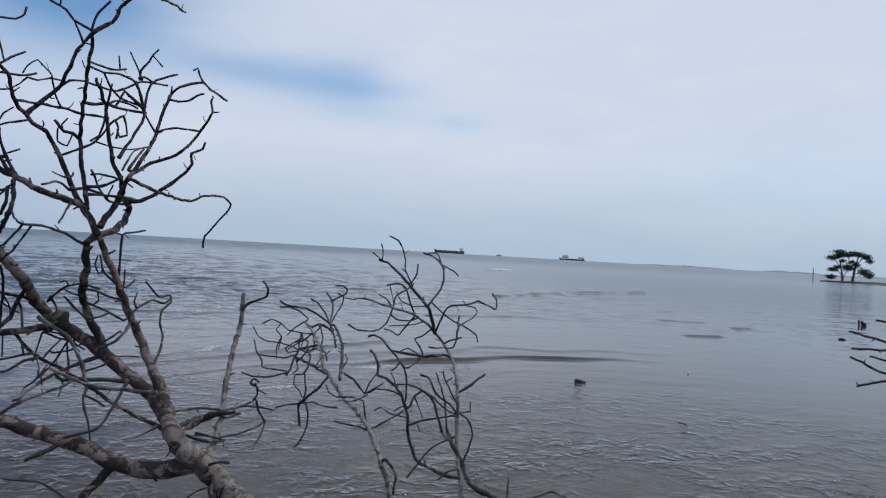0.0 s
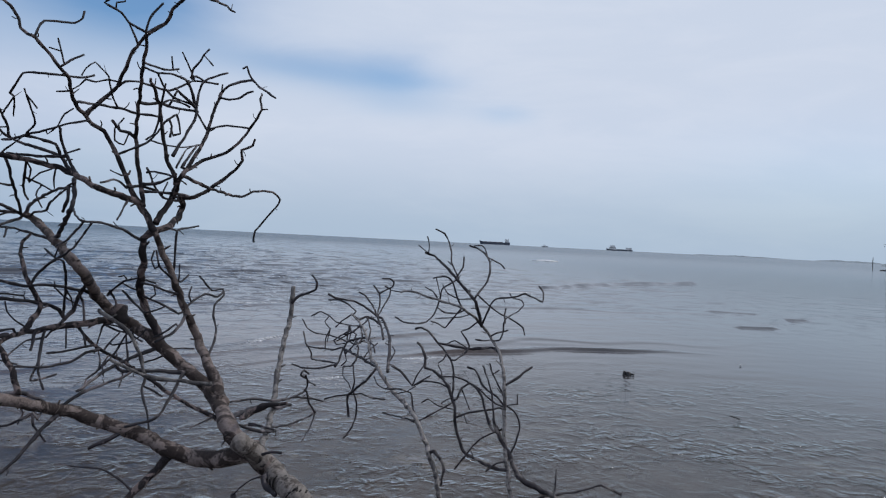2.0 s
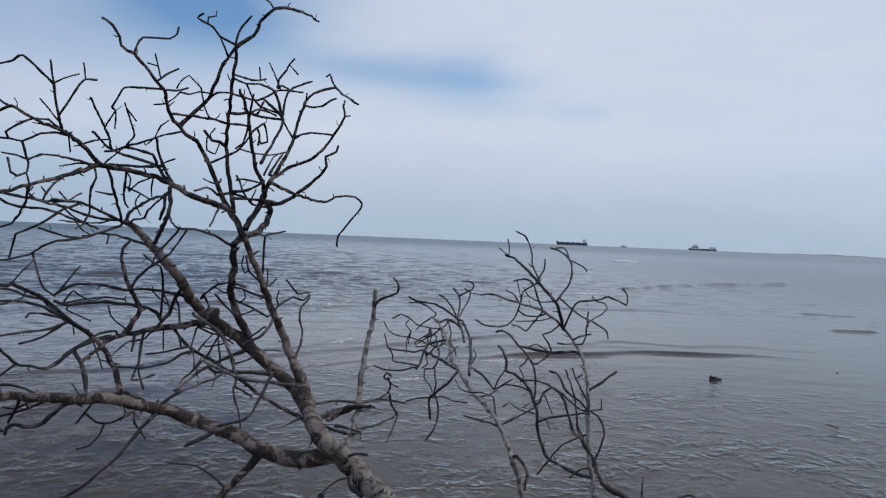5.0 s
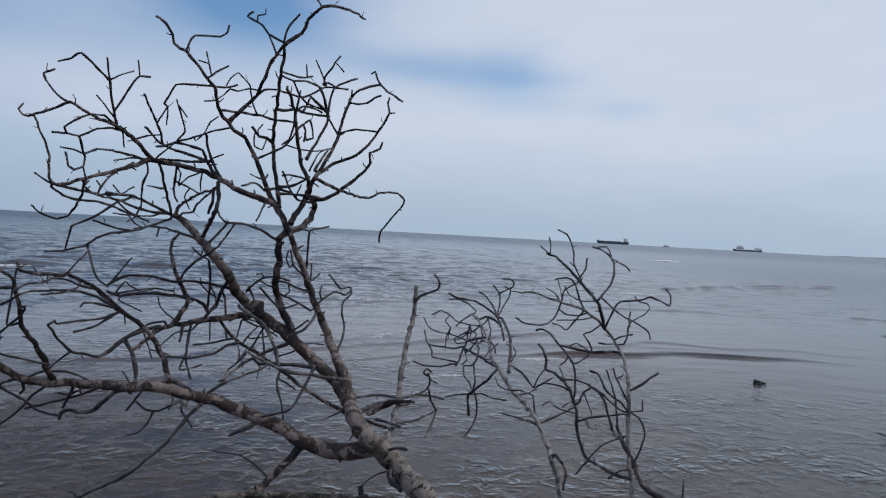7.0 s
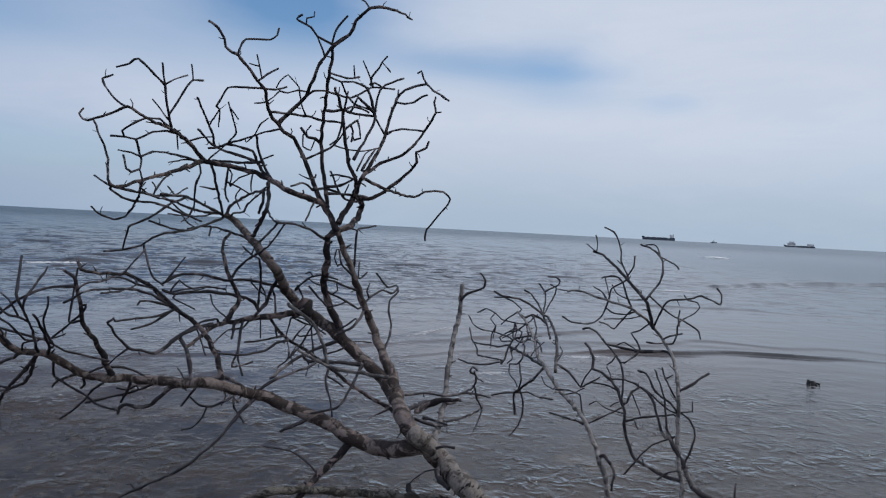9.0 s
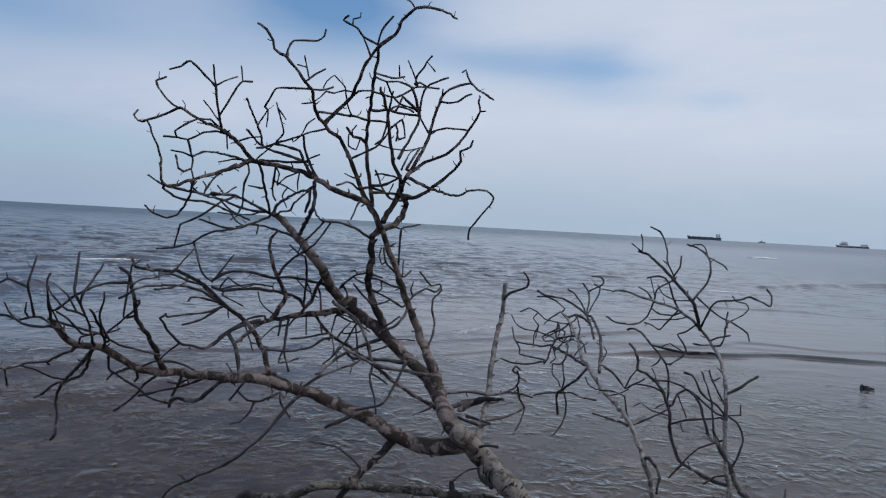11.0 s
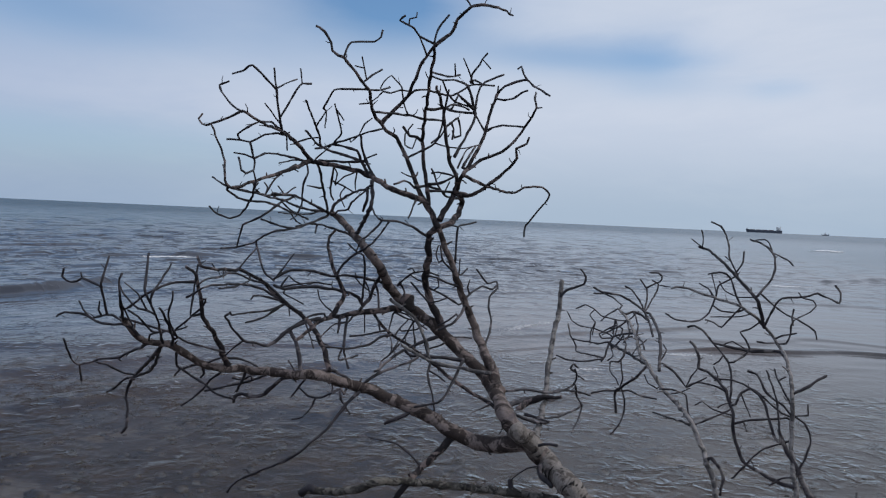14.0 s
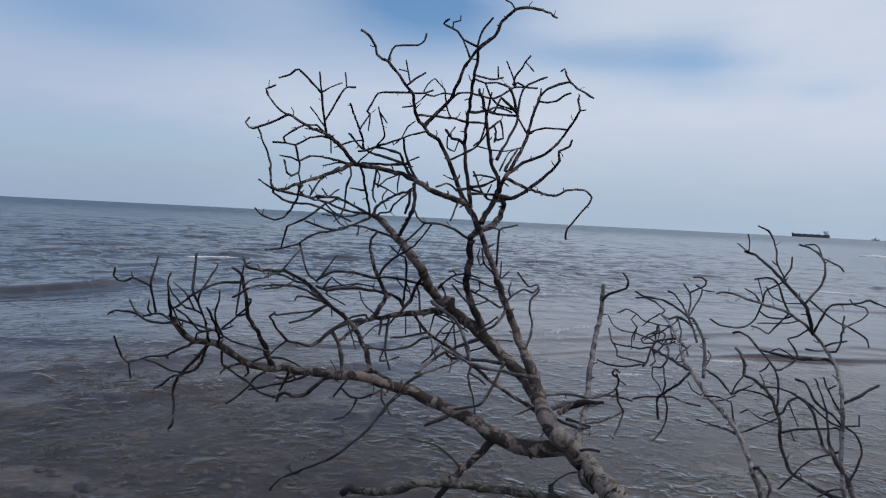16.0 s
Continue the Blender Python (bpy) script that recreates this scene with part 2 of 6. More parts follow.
    clear = nt.nodes.new("ShaderNodeBsdfTransparent")
    clear.inputs["Color"].default_value = (0.74, 0.72, 0.71, 1)
    murk = nt.nodes.new("ShaderNodeBsdfDiffuse")
    cloudy = noise_node(nt, mapped(nt, vec, (0.25, 0.5, 1)), 1.0, 4, 0.6, 0.6)
    near_murk = mix_color(nt, ramp(nt, cloudy, 0.35, 0.65), (0.044, 0.025, 0.021), (0.084, 0.055, 0.046))
    near_murk = mix_color(nt, math_node(nt, "MULTIPLY", ramp(nt, noise_node(nt, mapped(nt, vec, (3.0, 3.4, 1)), 1.0, 4, 0.6, 0.7), 0.54, 0.68), 0.8), near_murk, (0.155, 0.130, 0.115))
    near_murk = mix_color(nt, ramp(nt, bearing, -0.3, 0.4), near_murk, (0.034, 0.037, 0.041))
    far_murk = mix_color(nt, ramp(nt, noise_node(nt, mapped(nt, vec, (0.02, 0.06, 1)), 1.0, 4), 0.35, 0.65), (0.030, 0.033, 0.045), (0.044, 0.046, 0.059))
    far_murk = mix_color(nt, ramp(nt, dist, 22, 90), far_murk, (0.028, 0.064, 0.098))
    link(nt, mix_color(nt, math_node(nt, "ADD", ramp(nt, dist, 6, 24), math_node(nt, "MULTIPLY", ramp(nt, dist, 6, 10.5), math_node(nt, "SUBTRACT", 1.0, ramp(nt, bearing, -0.95, -0.5))), clamp=True), near_murk, far_murk), murk.inputs["Color"])
    body = nt.nodes.new("ShaderNodeMixShader")
    depth = math_node(nt, "ADD", math_node(nt, "MULTIPLY", ramp(nt, dist, 4.0, 10.5), 0.86), 0.12)
    link(nt, depth, body.inputs[0])
    link(nt, clear.outputs[0], body.inputs[1])
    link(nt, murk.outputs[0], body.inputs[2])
    whole = nt.nodes.new("ShaderNodeMixShader")
    # rough water: the slopes of many small waves cap what it mirrors
    shine = math_node(nt, "MINIMUM", fres.outputs[0], math_node(nt, "ADD", math_node(nt, "SUBTRACT", 0.76, math_node(nt, "MULTIPLY", ramp(nt, dist, 6, 13), 0.30)), math_node(nt, "ADD", math_node(nt, "MULTIPLY", shelter, 0.14), math_node(nt, "MULTIPLY", mid_bearing, 0.07))))
    shine = math_node(nt, "MULTIPLY", shine, math_node(nt, "SUBTRACT", 1.0, math_node(nt, "MULTIPLY", ramp(nt, dist, 30, 260), math_node(nt, "SUBTRACT", 0.44, math_node(nt, "MULTIPLY", ramp(nt, bearing, -0.2, 0.45), 0.30)))))
    shine = math_node(nt, "MULTIPLY", shine, mix_value(nt, ramp(nt, math_node(nt, "MULTIPLY", dist, math_node(nt, "ADD", 1.0, math_node(nt, "MULTIPLY", ramp(nt, bearing, -0.85, -0.25), 0.4))), 4.2, 10.5), math_node(nt, "ADD", 0.48, math_node(nt, "MULTIPLY", ramp(nt, bearing, -0.5, 0.0), 0.30)), math_node(nt, "SUBTRACT", 1.0, math_node(nt, "MULTIPLY", ramp(nt, bearing, -0.15, 0.35), 0.17))))
    link(nt, shine, whole.inputs[0])
    link(nt, body.outputs[0], whole.inputs[1])
    link(nt, gloss.outputs[0], whole.inputs[2])
    link(nt, whole.outputs[0], out.inputs["Surface"])


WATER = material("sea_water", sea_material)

# ---- sea, sea bed ----


def mesh_object(name, verts, faces, mat, smooth=True):
    me = bpy.data.meshes.new(name)
    me.from_pydata(verts, [], faces)
    me.materials.append(mat)
    if smooth:
        me.polygons.foreach_set("use_smooth", [True] * len(me.polygons))
    me.update()
    return new(name, me)


def grid_faces(rows, cols, closed=False):
    i = np.arange(rows - 1)[:, None]
    j = np.arange(cols if closed else cols - 1)[None, :]
    k = (j + 1) % cols
    return np.stack([i * cols + j, i * cols + k, (i + 1) * cols + k, (i + 1) * cols + j], -1).reshape(-1, 4).tolist()


def smooth01(x, lo, hi):
    t = np.clip((x - lo) / (hi - lo), 0, 1)
    return t * t * (3 - 2 * t)


def wave_height(x, y):
    rng = np.random.RandomState(4)
    dx, dy = x - SHORE.x, y - SHORE.y
    R = np.hypot(dx, dy) + 1e-6
    ang = np.degrees(np.arctan2(dx, dy))
    exposed = 1 - 0.88 * smooth01(ang, -38, 12)
    far = np.clip(160 / np.maximum(R, 160), 0, 1)
    h = np.zeros_like(x)
    # breakers: narrow crests with a steep shoreward face
    wob = 0.30 * np.sin(np.radians(ang) * 5.0 + 0.6) + 0.18 * np.sin(np.radians(ang) * 13.0) + 0.12 * np.sin(np.radians(ang) * 31.0 + 1)
    for r0, amp, wide in ((8.75, 0.055, 0.13), (9.8, 0.022, 0.3), (15.3, 0.05, 0.5), (23.8, 0.10, 0.5), (29, 0.07, 0.5), (36, 0.08, 0.6), (43, 0.08, 0.7), (55, 0.09, 0.9), (70, 0.10, 1.1)):
        d = (R - r0 - wob * (1 + r0 / 30 if r0 > 9 else 0.45)) / wide
        shape = np.where(d < 0, np.exp(-(d * 2.6) ** 2), np.exp(-(d * 0.75) ** 2))
        lumps = 0.65 + 0.35 * np.sin(np.radians(ang) * (3 + r0 * 0.33) + r0)
        if r0 > 20:
            lumps = lumps * (0.15 + 0.85 * np.sin(np.radians(ang) * r0 * 0.8 + 1.7 * np.sin(np.radians(ang) * 11 + r0)) ** 2)
        if r0 < 9:
            lumps, reach = 0.75 + 0.15 * np.sin(np.radians(ang) * 7) + 0.15 * np.sin(np.radians(ang) * 23 + 2), (1 - smooth01(ang, -18, -4)) * (0.2 + 0.8 * smooth01(ang, -42, -30))
        else:
            reach = exposed
        h += amp * shape * lumps * reach
    # small breaks over a bar, and a long ripple line farther out
    lines = (((5.1, 15.35), (5.8, 15.5), (6.3, 16.7), (6.85, 17.75), (7.4, 17.95), (8.6, 19.95), 0.055, 0.08), ((5.6, 19.1), (6.1, 19.1), (6.6, 19.0), 0.035, 0.12),
             ((1.7, 25.4), (4.86, 30.77), (7.0, 33.3), (9.46, 36.08), 0.12, 0.2), ((-10.6, 4.6), (-10.66, 6.64), (-10.44, 7.58), (-10.6, 8.52), (-10.9, 9.6), 0.13, 0.22),
             ((-4.9, 2.3), (-4.69, 3.24), (-4.56, 3.68), (-4.46, 4.24), (-4.18, 4.94), (-3.7, 6.1), 0.045, 0.17),
             ((-6.1, 3.0), (-5.72, 3.82), (-5.5, 4.27), (-5.31, 4.92), (-4.9, 5.8), 0.035, 0.2), ((-7.6, 4.0), (-7.23, 4.69), (-6.67, 5.06), (-5.82, 5.9), 0.035, 0.22), ((-3.3, 8.3), (-2.07, 9.98), (-0.88, 11.49), 0.03, 0.12))
    for *bends, amp, wide in lines:
        d = np.full_like(x, 1e6)
        for (x0, y0), (x1, y1) in zip(bends, bends[1:]):
            lx, ly = x1 - x0, y1 - y0
            t = np.clip(((x - x0) * lx + (y - y0) * ly) / (lx * lx + ly * ly), 0, 1)
            d = np.minimum(d, np.hypot(x - x0 - t * lx, y - y0 - t * ly))
        d = d / wide
        h += amp * np.exp(-d * d) * (0.8 + 0.2 * np.sin(1.1 * x + 0.8 * y))
    # chop: short waves that run in with the breakers, in broken-up groups
    along = np.radians(ang) * R
    for i in range(27):
        length = 0.40 * 1.07 ** i
        k = 2 * math.pi / length
        p = rng.uniform(0, 6.28, 5)
        lead = 0.22 * length * (np.sin(along / (0.8 * length) + p[0]) + np.sin(along / (2.1 * length) + 0.35 * R / length + p[1]))
        group = 0.5 + 0.5 * np.sin(along / (0.5 * length) + 2.1 * np.sin(R / (0.7 * length) + p[2]) + p[3])
        amp = 0.015 * length ** 0.4
        ok = smooth01(length / np.maximum(R, 1), 0.017, 0.034)
        vis = 0.08 + 0.92 * smooth01(R, 11, 26)
        h += amp * np.sin(k * (R + lead) + p[4]) * group ** 5 * ok * vis * (0.06 + 0.94 * exposed)
    return h * far


def build_sea():
    cols = 560
    r = np.concatenate([np.geomspace(1, 8, 90)[:-1], np.geomspace(8, 95, 700)[:-1], np.geomspace(95, 4800, 130)])
    rings = len(r)
    a = np.concatenate([np.linspace(-74, 44, 500), np.linspace(44, 286, 61)[1:]])
    rr, aa = np.meshgrid(r, np.radians(a[:cols - 1]), indexing="ij")
    x, y = 0.2 + rr * np.sin(aa), rr * np.cos(aa)
    z = wave_height(x, y)
    verts = np.stack([x, y, z], -1).reshape(-1, 3).tolist()
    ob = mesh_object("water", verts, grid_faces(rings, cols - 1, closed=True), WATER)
    ob.visible_shadow = False
    return tagged(ob, "grey turbid shallow sea with low waves", "sea", kind="structure")


def bed_height(x, y):
    s = 0.85 * y - 0.3 * x - 1.0
    z = np.where(s < 0, -0.11 * s, -0.055 * s)
    return np.maximum(z, -2.5) + 0.012 * np.sin(3.1 * x + 1.7 * y) * np.sin(2.3 * y - 1.1 * x)


def build_bed():
    r = np.concatenate([[0.0], 0.4 * (4700 / 0.4) ** np.linspace(0, 1, 110)])
    a = np.radians(np.linspace(0, 360, 145)[:-1])
    rr, aa = np.meshgrid(r, a, indexing="ij")
    x, y = 0.2 + rr * np.sin(aa), rr * np.cos(aa)
    z = np.minimum(bed_height(x, y), 6.0)
    return tagged(mesh_object("ground", np.stack([x, y, z], -1).reshape(-1, 3).tolist(), grid_faces(len(r), len(a), True), SAND),
                  "dark wet sand rising to the beach", "sea bed", kind="structure")


build_sea()
build_bed()

# ---- dead wood ----
ORIGIN = {}


def thing(name, x, y, z, label, category, group=""):
    ob = new(name)
    ob.location = (x, y, z)
    ORIGIN[ob.name] = Vector((x, y, z))
    return tagged(ob, label, category, group)


def part_mesh(name, verts, faces, mat, parent, label="", smooth=True):
    """A part under a thing or a part, its corners given in the world."""
    o = ORIGIN[parent.name]
    ob = mesh_object(name, [(v[0] - o.x, v[1] - o.y, v[2] - o.z) for v in verts], faces, mat, smooth)
    ob.parent = parent
    ORIGIN[ob.name] = o
    return tagged(ob, label)


def spline(pts, step):
    """Points along a smooth line through the bends."""
    p = [Vector(q) for q in pts]
    p = [p[0] * 2 - p[1]] + p + [p[-1] * 2 - p[-2]]
    out = []
    for i in range(1, len(p) - 2):
        a, b, c, d = p[i - 1:i + 3]
        n = max(1, int((c - b).length / step))
        for k in range(n):
            t = k / n
            q = 0.5 * (2 * b + (c - a) * t + (2 * a - 5 * b + 4 * c - d) * t * t + (3 * b - a - 3 * c + d) * t ** 3)
            out.append(q * 0.4 + (b + (c - b) * t) * 0.6)
    out.append(p[-2])
    return out


def tube(line, radius, sides, rough, tip):
    """Verts and faces of a knobbly tube; radius(t) along it."""
    verts, faces, n = [], [], len(line)
    up = Vector((0.31, 0.9, 0.2))
    for i, c in enumerate(line):
        d = (line[min(i + 1, n - 1)] - line[max(i - 1, 0)]).normalized()
        u = (up - d * up.dot(d)).normalized()
        v = d.cross(u)
        up = u
        r = radius(i / (n - 1))
        for k in range(sides):
            w = 2 * math.pi * k / sides
            q = c + (u * math.cos(w) + v * math.sin(w)) * r
            lump = noise.noise(q * (0.55 / max(r, 0.006))) * rough + noise.noise(q * (0.2 / max(r, 0.006)) + Vector((7, 3, 1))) * rough * 0.8
            verts.append(c + (q - c) * (1 + lump))
    for i in range(n - 1):
        for k in range(sides):
            a, b = i * sides + k, i * sides + (k + 1) % sides
            faces.append((a, b, b + sides, a + sides))
    d = (line[-1] - line[-2]).normalized()
    verts += [line[0], line[-1] + d * radius(1) * tip]
    e = len(verts)
    for k in range(sides):
        faces.append((e - 2, (k + 1) % sides, k))
        faces.append((e - 1, (n - 1) * sides + k, (n - 1) * sides + (k + 1) % sides))
    return verts, faces


def stem_uvs(line, sides):
    """Round the stem, and metres along it."""
    run, uvs = [0.0], []
    for i in range(1, len(line)):
        run.append(run[-1] + (line[i] - line[i - 1]).length)
    for i in range(len(line) - 1):
        for k in range(sides):
            a, b = k / sides, (k + 1) / sides
            uvs += [(a, run[i]), (b, run[i]), (b, run[i + 1]), (a, run[i + 1])]
    for k in range(sides):
        uvs += [(0.5, run[0])] * 3 + [(0.5, run[-1])] * 3
    return uvs


SPUR_GAP = {"trunk": 0.08, "branch": 0.10, "twig": 0.20}


def limb(name, parent, r0, r1, *bends, bark=None):
    """A trunk, branch or twig from its root to its tip, with crooks and knots."""
    thick = max(r0, r1)
    line = spline(bends, max(0.012, thick * 0.7))
    n = len(line)
    if n < 3:
        line = [line[0], (line[0] + line[-1]) / 2, line[-1]]
        n = 3
    for i in range(1, n - 1):
        q = line[i]
        line[i] = q + Vector((noise.noise(q * 23), noise.noise(q * 23 + Vector((5, 0, 0))), noise.noise(q * 23 + Vector((0, 9, 0))))) * min(0.007, thick * 0.6)
    slim = {"trunk": 0.96, "branch": 0.96, "twig": 0.89 if "sapling" in (parent.parent or parent).name else 1.0}[name]
    r0, r1 = r0 * slim, r1 * slim
    mats = BARKS[parent.name] if parent.name in BARKS else BARKS[parent.parent.name]
    if name == "trunk":
        sides, mat, rough = 18, mats[0], 0.08
    elif name == "branch":
        sides, mat, rough = 11, bark or mats[1], 0.18
    else:
        sides, mat, rough = 7, mats[2], 0.28
    knots = {"twig": 0.45, "branch": 0.2, "trunk": 0.09}[name]
    swell = [1 + knots * max(0, noise.noise(q * 31 + Vector((2, 2, 2)))) for q in line]
    verts, faces = tube(line, lambda t: (r0 + (r1 - r0) * t ** 0.6) * swell[int(t * (n - 1) + 0.5)], sides, rough, 0.6)
    uvs = stem_uvs(line, sides)
    # short dead spurs and leaf scars
    rnd = random.Random(int(abs(bends[-1][0]) * 7919 + abs(bends[-1][2]) * 6053))
    walked = 0.0
    for i in range(2, n - 1):
        walked += (line[i] - line[i - 1]).length
        if walked > SPUR_GAP[name] * rnd.uniform(0.6, 1.5):
            walked = 0.0
            d = (line[i + 1] - line[i - 1]).normalized()
            out = Vector((rnd.gauss(0, 1), rnd.gauss(0, 1), rnd.gauss(0.2, 1)))
            out = (out - d * out.dot(d)).normalized()
            r = (r0 + (r1 - r0) * (i / n) ** 0.7)
            long = rnd.uniform(0.008, 0.022) if name != "trunk" else rnd.uniform(0.01, 0.03)
            root = line[i] + out * r * 0.5
            mid = root + (out + d * 0.4) * long * 0.6
            end = mid + (out * 0.5 + d * rnd.uniform(-0.2, 0.9)).normalized() * long * 0.7
            thin = min(r * 0.5, 0.0042) * rnd.uniform(0.7, 1.1)
            v2, f2 = tube([root, mid, end], lambda t: thin * (1 - 0.35 * t), 5, 0.2, 0.5)
            k = len(verts)
            verts, faces = verts + v2, faces + [tuple(a + k for a in q) for q in f2]
            uvs += stem_uvs([root, mid, end], 5)
    # curled lips of bark across the thick stems
    whole = len(faces)
    if thick > 0.022:
        walked = 0.0
        for i in range(2, n - 2):
            walked += (line[i] - line[i - 1]).length
            if walked < (0.03 if name == "trunk" else 0.10) * rnd.uniform(0.5, 1.5):
                continue
            walked = 0.0
            d = (line[i + 1] - line[i - 1]).normalized()
            u = d.orthogonal().normalized()
            v = d.cross(u)
            r = (r0 + (r1 - r0) * (i / (n - 1)) ** 0.6) * swell[i] * 1.06
            w0, wide, slant = rnd.uniform(0, 6.3), rnd.uniform(0.5, 1.5), rnd.uniform(-0.4, 0.4)
            arc = [line[i] + (u * math.cos(w0 + wide * k / 6) + v * math.sin(w0 + wide * k / 6)) * r + d * r * (slant * (k / 6 - 0.5) + rnd.uniform(-0.08, 0.08)) for k in range(7)]
            fat = r * rnd.uniform(0.06, 0.13)
            v2, f2 = tube(arc, lambda t: fat * (0.25 + 1.5 * t * (1 - t) * 2), 5, 0.3, 0.5)
            k = len(verts)
            verts, faces = verts + v2, faces + [tuple(a + k for a in q) for q in f2]
            uvs += stem_uvs(arc, 5)
    ob = part_mesh(name, verts, faces, mat, parent)
    if len(faces) > whole:
        ob.data.materials.append(SCAR_BARK)
        ob.data.polygons.foreach_set("material_index", [0] * whole + [1] * (len(faces) - whole))
    ob.data.uv_layers.new(name="UVMap").data.foreach_set("uv", [c for uv in uvs for c in uv])
    return ob


BARKS = {}
tree = thing("dead_tree", 0.42, 2.18, -0.12, "bare dead grey-brown tree leaning over shallow sea water", "tree")
BARKS[tree.name] = (TRUNK_BARK, BRANCH_BARK, TWIG_BARK)
sapling_a = thing("dead_sapling", 0.222, 3.17, -0.15, "thin bleached dead sapling with a dense tangle of twigs", "tree", "dead saplings in the water")
BARKS[sapling_a.name] = (SAPLING_BARK, SAPLING_TWIG, SAPLING_TWIG)
sapling_b = thing("dead_sapling", 0.453, 3.40, -0.15, "thin bleached dead sapling with open spreading twigs", "tree", "dead saplings in the water")
BARKS[sapling_b.name] = (SAPLING_BARK, SAPLING_TWIG, SAPLING_TWIG)

# the dead tree: thickness at both ends, then the bends from root to tip
limb0 = limb("trunk", tree, 0.0467, 0.0316, (.420, 2.180, -.120), (.360, 2.200, .000), (.290, 2.230, .140), (.199, 2.301, .237), (.078, 2.303, .386), (-.085, 2.475, .448), (-.227, 2.538, .545), (-.320, 2.442, .705), (-.398, 2.559, .698), (-.459, 2.614, .726), (-.532, 2.543, .817))
limb1 = limb("branch", tree, 0.0326, 0.0118, (-.458, 2.612, .723), (-.562, 2.573, .826), (-.719, 2.782, .901), (-.953, 2.822, 1.058), (-1.037, 2.843, 1.100), (-1.121, 2.859, 1.125), (-1.159, 2.829, 1.190), (-1.106, 2.589, 1.325), (-1.409, 2.839, 1.446), (-1.471, 2.860, 1.471), bark=LIMB_BARK)
limb2 = limb("branch", tree, 0.0234, 0.0102, (-.658, 2.719, .883), (-.712, 2.799, .930), (-.830, 2.906, 1.055), (-.912, 2.713, 1.433), bark=LIMB_BARK)
limb3 = limb("branch", tree, 0.0338, 0.0091, (-.506, 2.573, .775), (-.582, 2.589, .745), (-.676, 2.606, .731), (-.754, 2.596, .749), (-.878, 2.583, .802), (-1.047, 2.540, .863), (-1.155, 2.435, .911), (-1.212, 2.382, .927), (-1.343, 2.367, .918), (-1.458, 2.324, .926), (-1.514, 2.273, .930), (-1.553, 2.232, .951), (-1.581, 2.153, 1.012), (-1.680, 2.123, 1.025), (-1.670, 2.065, 1.063), (-1.662, 2.021, 1.106), bark=LIMB_BARK)
limb4 = limb("branch", tree, 0.0132, 0.0118, (-.300, 2.477, .633), (-.411, 2.511, .632), (-.524, 2.586, .598), (-.848, 2.421, .626), (-.902, 2.333, .640), (-.980, 2.328, .604), (-1.089, 2.331, .572), (-1.169, 2.325, .563), bark=LOG_BARK)
limb5 = limb("branch", tree, 0.0145, 0.0091, (-.770, 2.595, .736), (-.843, 2.512, .639), (-.849, 2.426, .613), (-.932, 2.366, .470))
limb6 = limb("branch", tree, 0.0157, 0.0100, (-.928, 2.815, 1.040), (-.946, 2.826, 1.097), (-.976, 2.825, 1.143), (-.994, 2.812, 1.200), (-.991, 2.781, 1.246), (-.962, 2.738, 1.307), (-.947, 2.710, 1.411), (-.920, 2.720, 1.434), (-.894, 2.769, 1.454), (-.912, 2.877, 1.485), (-.921, 2.929, 1.525), (-.911, 2.879, 1.561))
limb7 = limb("branch", tree, 0.0124, 0.0082, (-.912, 2.713, 1.433), (-.949, 2.728, 1.492), (-.975, 2.715, 1.529), (-.986, 2.624, 1.547), (-1.012, 2.548, 1.561), (-1.161, 2.603, 1.617), (-1.210, 2.603, 1.630), (-1.273, 2.588, 1.643), (-1.374, 2.570, 1.657))
limb8 = limb("branch", tree, 0.0116, 0.0046, (-.912, 2.719, 1.463), (-.906, 2.831, 1.570), (-0.864, 2.745, 1.610), (-0.883, 2.738, 1.657), (-0.897, 2.733, 1.705), (-0.908, 2.718, 1.779), (-0.904, 2.700, 1.849), (-.885, 2.593, 1.912))
limb9 = limb("branch", tree, 0.0162, 0.0054, (-1.094, 2.855, 1.124), (-1.263, 2.599, 1.095), (-1.272, 2.523, 1.084), (-1.287, 2.406, 1.032))
limb10 = limb("branch", tree, 0.0104, 0.0045, (-1.161, 2.426, .937), (-1.188, 2.443, .999), (-1.240, 2.463, 1.048), (-1.291, 2.474, 1.091), (-1.331, 2.465, 1.124), (-1.374, 2.437, 1.156), (-1.445, 2.412, 1.221), (-1.489, 2.408, 1.242), (-1.517, 2.382, 1.257), (-1.421, 2.140, 1.279), (-1.435, 2.111, 1.289), (-1.489, 2.149, 1.313))
limb11 = limb("branch", tree, 0.0117, 0.0043, (-1.486, 2.299, .940), (-1.473, 2.252, 1.007), (-1.452, 2.194, 1.065), (-1.428, 2.117, 1.128), (-1.397, 2.058, 1.263), (-1.456, 2.069, 1.286))
limb12 = limb("branch", tree, 0.0100, 0.0036, (-.969, 2.717, 1.523), (-.992, 2.699, 1.570), (-1.055, 2.672, 1.719), (-1.061, 2.638, 1.751), (-1.073, 2.596, 1.768), (-1.073, 2.547, 1.788), (-1.065, 2.500, 1.808), (-1.053, 2.460, 1.826), (-1.028, 2.407, 1.853), (-1.015, 2.362, 1.872), (-1.035, 2.264, 1.937), (-1.052, 2.268, 1.951), (-1.091, 2.278, 1.971), (-1.099, 2.279, 2.000), (-1.122, 2.278, 2.029), (-1.153, 2.273, 2.048))
limb13 = limb("branch", tree, 0.0083, 0.0050, (-.958, 2.721, 1.516), (-1.002, 2.731, 1.746), (-.824, 2.441, 2.005))
